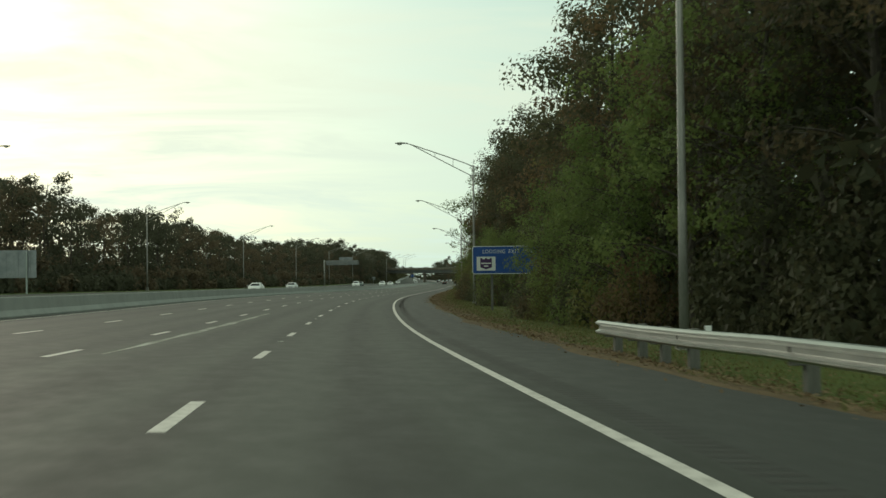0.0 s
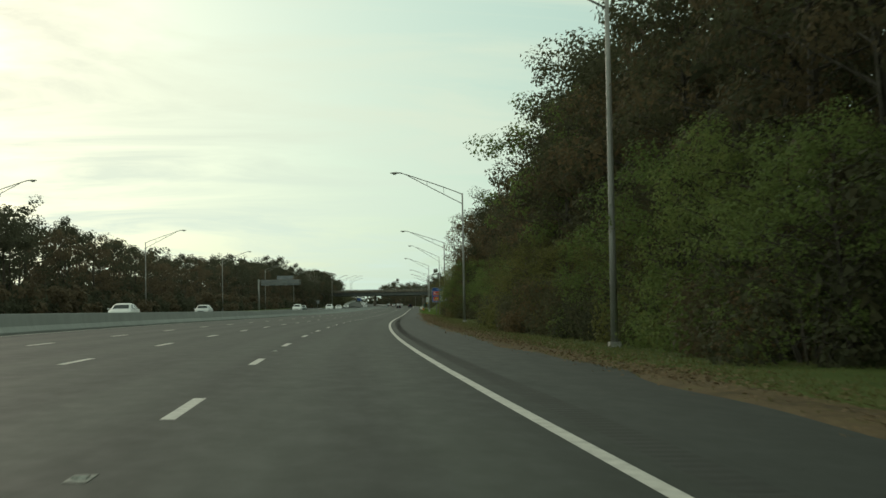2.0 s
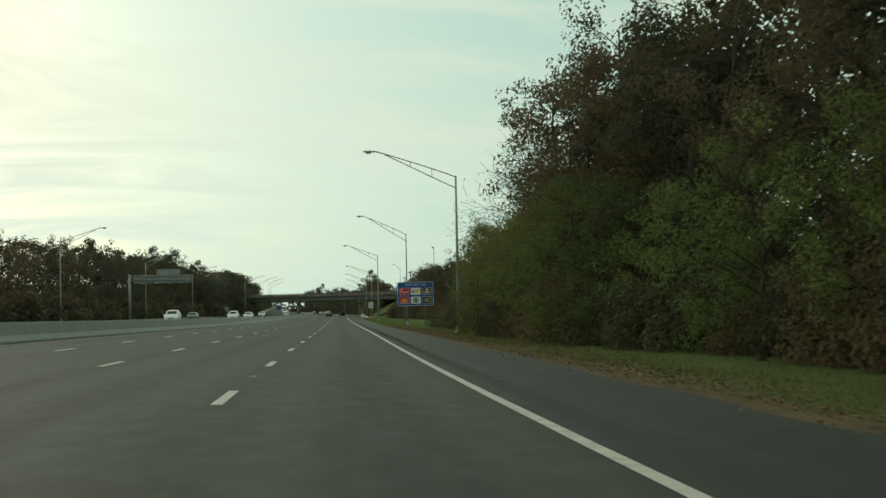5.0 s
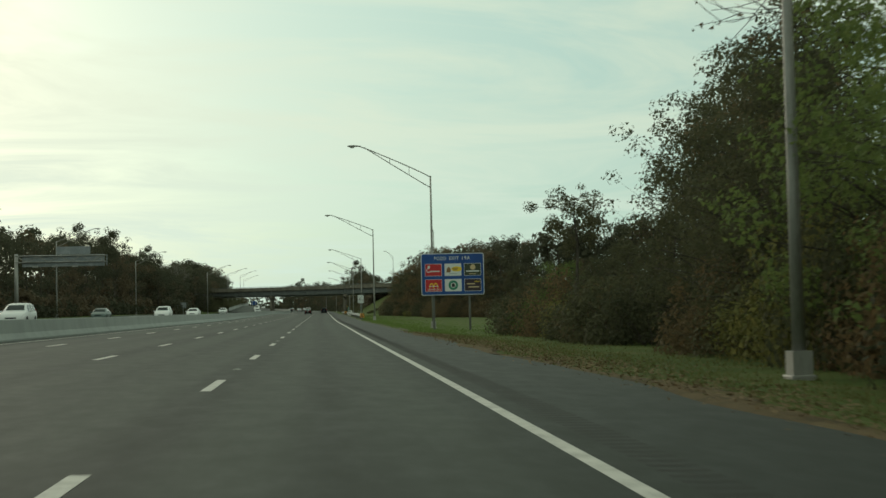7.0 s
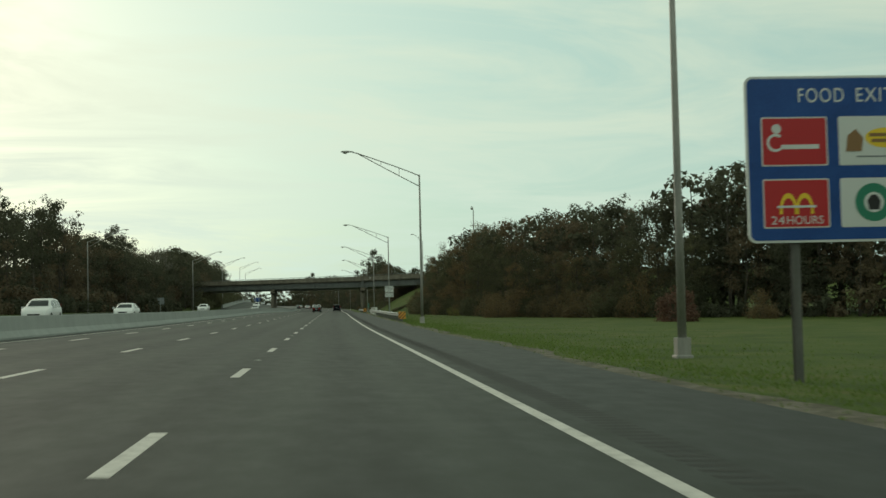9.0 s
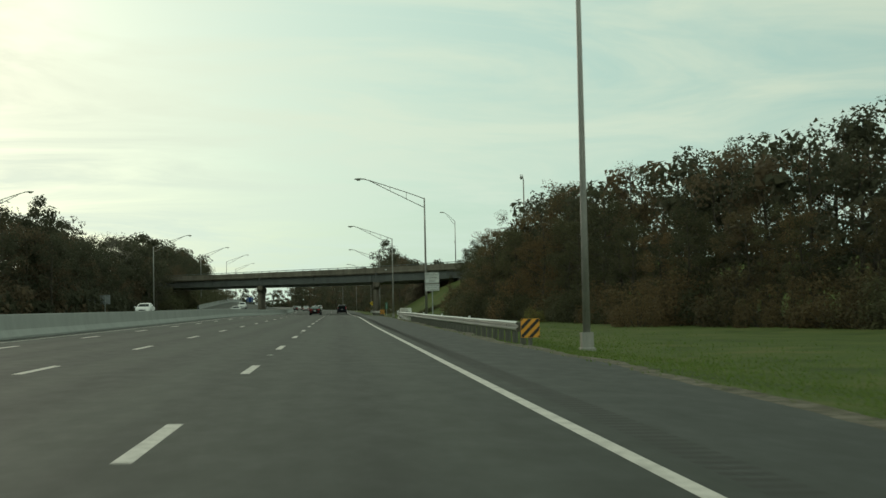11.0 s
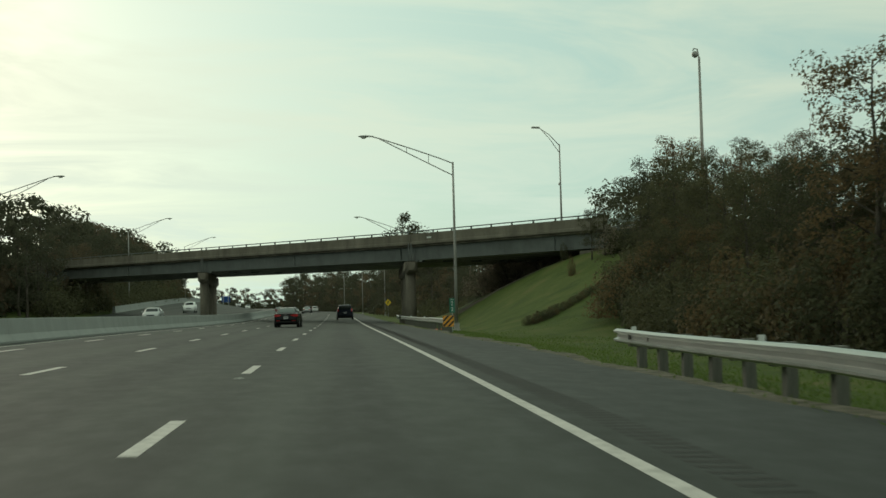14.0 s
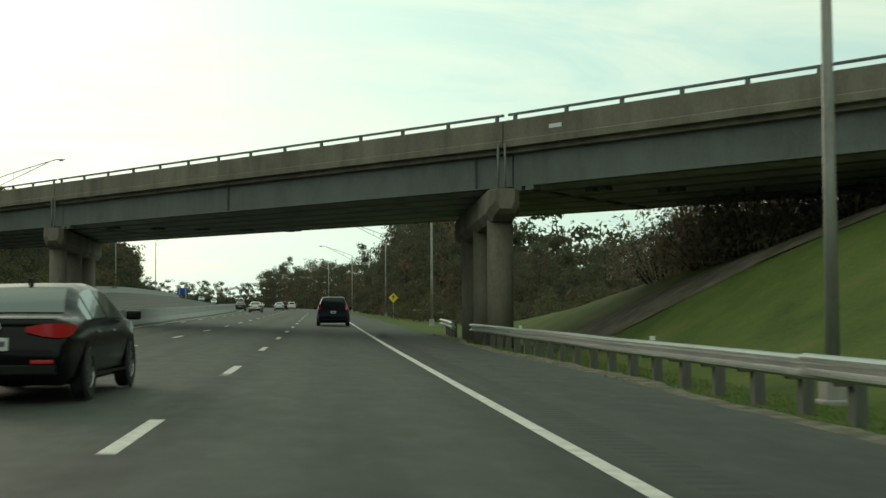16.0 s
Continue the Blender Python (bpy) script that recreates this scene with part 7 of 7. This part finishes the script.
SEDAN = dict(length=4.63, half=0.885, belt=0.95, wheel=0.325, axles=(0.98, 3.63), track=0.78,
             top=((0, 0.62), (0.02, 0.80), (0.10, 0.985), (0.28, 1.03), (0.72, 1.06), (1.02, 1.24), (1.38, 1.395), (1.75, 1.45), (2.2, 1.465), (2.65, 1.435), (2.95, 1.36), (3.25, 1.20), (3.58, 1.01), (4.0, 0.93), (4.35, 0.83), (4.55, 0.70), (4.63, 0.56)),
             side=(0.92, 3.30), rear=(0.74, 1.34), front=(2.98, 3.52))
VAN = dict(length=5.05, half=0.98, belt=1.02, wheel=0.34, axles=(1.0, 4.05), track=0.84,
           top=((0, 0.62), (0.02, 0.95), (0.06, 1.10), (0.14, 1.38), (0.24, 1.62), (0.42, 1.74), (1.0, 1.775), (2.2, 1.78), (3.0, 1.72), (3.35, 1.60), (3.7, 1.38), (4.05, 1.16), (4.4, 1.06), (4.75, 0.94), (4.97, 0.78), (5.05, 0.60)),
           side=(0.45, 3.75), rear=(0.09, 0.32), front=(3.28, 3.98))
SUV = dict(length=4.55, half=0.91, belt=1.05, wheel=0.35, axles=(0.95, 3.58), track=0.79,
           top=((0, 0.65), (0.02, 0.95), (0.07, 1.12), (0.22, 1.42), (0.40, 1.62), (0.7, 1.68), (1.6, 1.71), (2.3, 1.68), (2.7, 1.55), (3.05, 1.33), (3.3, 1.16), (3.8, 1.08), (4.2, 0.98), (4.45, 0.84), (4.55, 0.62)),
           side=(0.5, 3.0), rear=(0.1, 0.38), front=(2.64, 3.24))


def wheel_mesh(r):
    bm = bmesh.new()
    prof = [(0.0, r * 0.62), (0.0, r * 0.93), (0.03, r), (0.17, r), (0.20, r * 0.93), (0.20, r * 0.62)]
    seg = 24
    rings = [[bm.verts.new((x, q * math.cos(2 * math.pi * k / seg), q * math.sin(2 * math.pi * k / seg))) for k in range(seg)] for x, q in prof]
    for a, b in zip(rings, rings[1:] + rings[:1]):
        for k in range(seg):
            bm.faces.new((a[k], a[(k + 1) % seg], b[(k + 1) % seg], b[k]))
    bmesh.ops.recalc_face_normals(bm, faces=bm.faces)
    return bm


def rim_mesh(r, dish=0.185):
    bm = bmesh.new()
    tr = r * 0.63
    seg = 20
    rings = [[bm.verts.new((x, q * math.cos(2 * math.pi * k / seg), q * math.sin(2 * math.pi * k / seg))) for k in range(seg)] for x, q in ((dish, tr), (dish + 0.008, tr * 0.9), (dish - 0.05, tr * 0.84))]
    for a, b in zip(rings[:-1], rings[1:]):
        for k in range(seg):
            bm.faces.new((a[k], a[(k + 1) % seg], b[(k + 1) % seg], b[k]))
    for k in range(5):
        a = 2 * math.pi * k / 5
        for da in (-0.14, 0.14):
            c, s_ = math.cos(a + da), math.sin(a + da)
            c2, s2 = math.cos(a + da * 0.4), math.sin(a + da * 0.4)
            w = 0.035
            q = [(dish, tr * 0.9 * c - w * s_, tr * 0.9 * s_ + w * c), (dish, tr * 0.9 * c + w * s_, tr * 0.9 * s_ - w * c), (dish, tr * 0.15 * c2 + w * s2, tr * 0.15 * s2 - w * c2), (dish, tr * 0.15 * c2 - w * s2, tr * 0.15 * s2 + w * c2)]
            bm.faces.new([bm.verts.new(v) for v in q])
    bmesh.ops.create_circle(bm, cap_ends=True, radius=tr * 0.22, segments=12, matrix=Matrix.Translation((dish + 0.002, 0, 0)) @ Matrix.Rotation(radians(90), 4, "Y"))
    return bm


def build_car(name, spec, paint, label, category, m, group="", lit=False, lights_front=True, fine=False):
    """Origin under the rear bumper's middle, local y forward."""
    root = thing(name, m, label, category, group)
    L, W, belt = spec["length"], spec["half"], spec["belt"]
    ty, tz = zip(*spec["top"])
    # stations
    ys = sorted(set(list(ty) + [L * k / 22 for k in range(23)]))
    zmax = max(tz)

    def section(y):
        zt = float(np.interp(y, ty, tz))
        w = W * float(np.interp(y / L, (0, 0.03, 0.12, 0.5, 0.85, 0.95, 1.0), (0.86, 0.93, 0.985, 1.0, 0.985, 0.90, 0.72)))
        zb = float(np.interp(y / L, (0, 0.05, 0.9, 1.0), (0.30, 0.20, 0.20, 0.26)))
        bl = min(belt, zt - 0.03)
        f = max(0.0, (zt - belt) / (zmax - belt))
        we = w * (0.95 - 0.27 * f) if f > 0 else w * 0.90
        return [(0, zb), (w * 0.84, zb), (w * 0.955, zb + 0.10), (w * 0.99, zb + (bl - zb) * 0.42), (w * 1.0, zb + (bl - zb) * 0.62), (w * 0.975, bl), (we, zt - 0.035 - 0.02 * f), (we * 0.86, zt - 0.008), (0, zt)]
    bm = bmesh.new()
    rings = []
    for y in ys:
        sec = section(y)
        ring = [bm.verts.new((x, y, z)) for x, z in sec] + [bm.verts.new((-x, y, z)) for x, z in sec[-2:0:-1]]
        rings.append(ring)
    n = len(rings[0])
    for a, b in zip(rings[:-1], rings[1:]):
        for k in range(n):
            bm.faces.new((a[k], a[(k + 1) % n], b[(k + 1) % n], b[k]))
    bm.faces.new(rings[0])
    bm.faces.new(rings[-1][::-1])
    bmesh.ops.recalc_face_normals(bm, faces=bm.faces)
    body = part("body", bm, paint, root, smooth_it=True)

    def patch(nm, grid, material, off, parent=body, lab=""):
        bm = bmesh.new()
        vs = [[bm.verts.new(v) for v in row] for row in grid]
        for a, b in zip(vs[:-1], vs[1:]):
            for k in range(len(a) - 1):
                bm.faces.new((a[k], a[k + 1], b[k + 1], b[k]))
        bmesh.ops.recalc_face_normals(bm, faces=bm.faces)
        bm.normal_update()
        cen = Vector((0, L / 2, 0.7))
        for f in bm.faces:
            if f.normal.dot(f.calc_center_median() - cen) < 0:
                f.normal_flip()
        bm.normal_update()
        for v in bm.verts:
            v.co += v.normal * off
        return part(nm, bm, material, parent, lab, smooth_it=True)
    # side windows, split by pillars
    y0, y1 = spec["side"]
    cuts = (0.0, 0.16, 0.52, 1.0) if spec is SEDAN else (0.0, 0.34, 0.66, 1.0)
    for sgn in (-1, 1):
        for c0, c1 in zip(cuts[:-1], cuts[1:]):
            grid = []
            a, b = y0 + (y1 - y0) * c0 + 0.04, y0 + (y1 - y0) * c1 - 0.04
            for q in range(7):
                y = a + (b - a) * q / 6
                sec = section(y)
                (xb, zb), (xt, zt) = sec[5], sec[6]
                if zt - zb < 0.10:
                    zt = zb + 0.10
                row = []
                for f in (0.10, 0.5, 0.92):
                    row.append((sgn * (xb + (xt - xb) * f), y, zb + (zt - zb) * f))
                grid.append(row)
            patch("side_window", grid, M_rearglass if fine else M_glass, 0.006)
    for nm, (a, b) in (("rear_window", spec["rear"]), ("windscreen", spec["front"])):
        grid = []
        for q in range(6):
            y = a + (b - a) * q / 5
            sec = section(y)
            we, zt = sec[7]
            row = []
            for f in (-0.93, -0.5, 0, 0.5, 0.93):
                z = float(np.interp(abs(f) * we, (0, we), (sec[8][1], zt)))
                row.append((f * we, y, z))
            grid.append(row)
        patch(nm, grid, M_rearglass if nm == "rear_window" and spec is SEDAN else M_glass, 0.008)
    # lamps, bumper, plate
    for sgn in (-1, 1):
        if spec is SEDAN:
            cols = [(0.40 * W, -0.014), (0.62 * W, -0.018), (0.85 * W, -0.014)] + [(W * float(np.interp(y / L, (0, 0.03, 0.12), (0.86, 0.93, 0.985))) + 0.010, y) for y in (0.05, 0.14, 0.24, 0.34)]
            grid = [[(sgn * x, y, z0 + (z1 - z0) * f) for f in (0.0, 0.5, 1.0)] for (x, y), (z0, z1) in zip(cols, ((0.845, 0.90), (0.79, 0.935), (0.77, 0.945), (0.775, 0.945), (0.79, 0.94), (0.82, 0.93), (0.87, 0.915)))]
            patch("tail_light", grid, M_tail, 0.004, lab="red tail light")
            bm = bmesh.new()
            box(bm, sgn * 0.62 * W - 0.13, -0.05, 0.47, sgn * 0.62 * W + 0.13, 0.02, 0.515, 0.008)
            part("reflector", bm, M_tail, body, "low red reflector")
        if spec is not SEDAN:
            pts = ((0.74, 0.98), (0.90, 0.98), (0.88, 1.32), (0.76, 1.32))
            lamp_grid = [[(sgn * W * x, float(np.interp(z, tz[:5], ty[:5])) - 0.015 + (0.12 if x > 0.85 else 0.0), z) for x, z in row] for row in ((pts[0], pts[1]), (pts[3], pts[2]))]
            bm = bmesh.new()
            vs = [bm.verts.new(v) for v in (lamp_grid[0][0], lamp_grid[0][1], lamp_grid[1][1], lamp_grid[1][0])]
            ws = [bm.verts.new((v.co.x, v.co.y - 0.05, v.co.z)) for v in vs]
            bm.faces.new(ws)
            for k in range(4):
                bm.faces.new((vs[k], vs[(k + 1) % 4], ws[(k + 1) % 4], ws[k]))
            bmesh.ops.recalc_face_normals(bm, faces=bm.faces)
            part("tail_light", bm, M_tail, body, "red tail light")
        bm = bmesh.new()
        r = bmesh.ops.create_uvsphere(bm, u_segments=12, v_segments=8, radius=1.0)
        for v in r["verts"]:
            v.co = Vector((sgn * W * 0.66 + v.co.x * 0.17, L - 0.26 + v.co.y * 0.16, 0.66 + v.co.z * 0.075))
        part("headlight", bm, M_headlit if lit else M_headlamp, body, "clear headlight", smooth_it=True)
        bm = bmesh.new()
        box(bm, sgn * (W + 0.11) - 0.10, y1 - 0.12, belt + 0.01, sgn * (W + 0.11) + 0.10, y1 - 0.01, belt + 0.14, 0.03)
        part("mirror", bm, paint, body)
        if fine:
            for yy in (y0 + (y1 - y0) * 0.20, y0 + (y1 - y0) * 0.60):
                bm = bmesh.new()
                box(bm, sgn * W * 1.0 - 0.012, yy, belt - 0.14, sgn * W * 1.0 + 0.012, yy + 0.18, belt - 0.105, 0.008)
                part("door_handle", bm, M_chrome, body, "bright door handle")
            bm = bmesh.new()
            box(bm, sgn * W * 0.985 - 0.006, spec["axles"][0] + 0.35, 0.265, sgn * W * 0.985 + 0.006, spec["axles"][1] - 0.35, 0.30)
            part("sill_trim", bm, M_trim, body)
    bm = bmesh.new()
    zp = 0.70 if spec is SEDAN else 0.84
    box(bm, -0.155, -0.022, zp - 0.075, 0.155, 0.02, zp + 0.075, 0.006)
    pl = part("number_plate", bm, M_plate, body, "white plate with a dark bar")
    bm = bmesh.new()
    box(bm, -0.12, -0.027, zp - 0.03, 0.12, -0.023, zp + 0.035)
    part("bar", bm, M_dark_bar, pl)
    bm = bmesh.new()
    box(bm, -W * 0.80, -0.035, 0.34, W * 0.80, 0.08, 0.46, 0.02)
    part("bumper_insert", bm, M_trim, body, "black bumper insert")
    bm = bmesh.new()
    box(bm, -W * 0.42, L - 0.10, 0.60, W * 0.42, L + 0.004, 0.70, 0.01)
    part("grille", bm, M_trim, body, "black front grille")
    bm = bmesh.new()
    box(bm, -W * 0.55, L - 0.14, 0.34, W * 0.55, L - 0.02, 0.47, 0.02)
    part("air_intake", bm, M_trim, body, "black lower air intake")
    if fine:
        bm = bmesh.new()
        tube(bm, [(0.05 * math.cos(a), 0.025 + 0.018 * math.sin(a), 0.905 + 0.05 * math.sin(a)) for a in [2 * math.pi * k / 20 for k in range(21)]], [0.008] * 21, 6, False)
        part("badge", bm, M_chrome, body, "round chrome badge")
        bm = bmesh.new()
        prism(bm, [(1.50, 1.42), (1.64, 1.435), (1.56, 1.52), (1.52, 1.51)], -0.02, 0.02, "x")
        part("roof_antenna", bm, M_trim, body)
        bm = bmesh.new()
        box(bm, -W * 0.75, 0.03, 0.985, W * 0.75, 0.075, 1.0, 0.006)
        part("boot_lip", bm, paint, body)
    me_t = me_r = None
    for sgn in (-1, 1):
        for ay in spec["axles"]:
            wr = spec["wheel"]
            bm = bmesh.new()
            bmesh.ops.create_circle(bm, cap_ends=True, radius=wr * 1.17, segments=24, matrix=Matrix.Translation((sgn * (W * 0.992 + 0.004), ay, wr + 0.02)) @ Matrix.Rotation(radians(90), 4, "Y"))
            part("wheel_arch", bm, M_trim, body, "dark wheel arch")
            e = new("wheel")
            e.parent = root
            e.matrix_basis = pose(sgn * (W * 0.99 - 0.178), ay, wr, 0, 0, 0 if sgn > 0 else 180)
            if me_t is None:
                t = part("tyre", wheel_mesh(wr), M_tyre, e, smooth_it=False)
                r_ = part("rim", rim_mesh(wr), M_rim, e, "alloy rim")
                me_t, me_r = t.data, r_.data
            else:
                for nm, me in (("tyre", me_t), ("rim", me_r)):
                    o = new(nm, me)
                    o.parent = e
    return root


M_dark_bar = plain("plate_bar", (0.08, 0.08, 0.10), 0.6)


def on_road(s, l, turn=0.0):
    return stand(s, l, 0.0, turn, on_road=True)


build_car("sedan", SEDAN, P_black, "black four-door sedan with chrome badge and alloy rims", "car", on_road(595.6, -3.60, -2.4) @ Matrix.Diagonal((0.955, 0.955, 0.95, 1)), fine=True)
build_car("minivan", VAN, P_navy, "dark blue minivan with tinted windows on the highway", "car", on_road(658.2, 0.77))
for s, l, spec, paint, lab in ((756, -8.6, SEDAN, P_silver, "silver sedan far ahead on the highway"), (790, -12.2, SEDAN, P_dark, "dark grey sedan far ahead on the highway"), (812, -6.0, SEDAN, P_silver, "silver sedan far ahead on the highway"),
                               (850, -5.0, SUV, P_black, "black off-road car far ahead on the highway"), (870, -2.6, SUV, P_white, "white car far ahead on the highway"), (905, -9.0, SEDAN, P_white, "white sedan far ahead on the highway")):
    build_car("car", spec, paint, lab, "car", on_road(s, l), "cars ahead")
for s, l, spec, paint, lab in ((172, -19.0, SEDAN, P_white, "white sedan with lit headlights on the opposing carriageway"), (233, -22.5, SEDAN, P_silver, "silver sedan on the opposing carriageway"), (345, -21.0, SUV, P_white, "white off-road car on the opposing carriageway"),
                               (404, -25.0, SEDAN, P_teal, "grey-green sedan on the opposing carriageway"), (409, -18.5, SUV, P_white, "white car with lit headlights on the opposing carriageway"), (440, -18.0, SEDAN, P_white, "white sedan with lit headlights on the opposing carriageway"),
                               (546, -22.0, SEDAN, P_white, "white sedan on the opposing carriageway"), (640, -19.0, SEDAN, P_silver, "silver sedan with lit headlights on the opposing carriageway"), (705, -22.5, SUV, P_white, "white car near the bridge pier"), (965, -24.0, SEDAN, P_silver, "silver sedan on the far climbing road"), (990, -20.0, SEDAN, P_white, "white sedan on the far climbing road")):
    m = stand(s + 4.6, l, 0.02, 180)
    build_car("car", spec, paint, lab, "car", m, "oncoming cars", lit="lit" in lab)
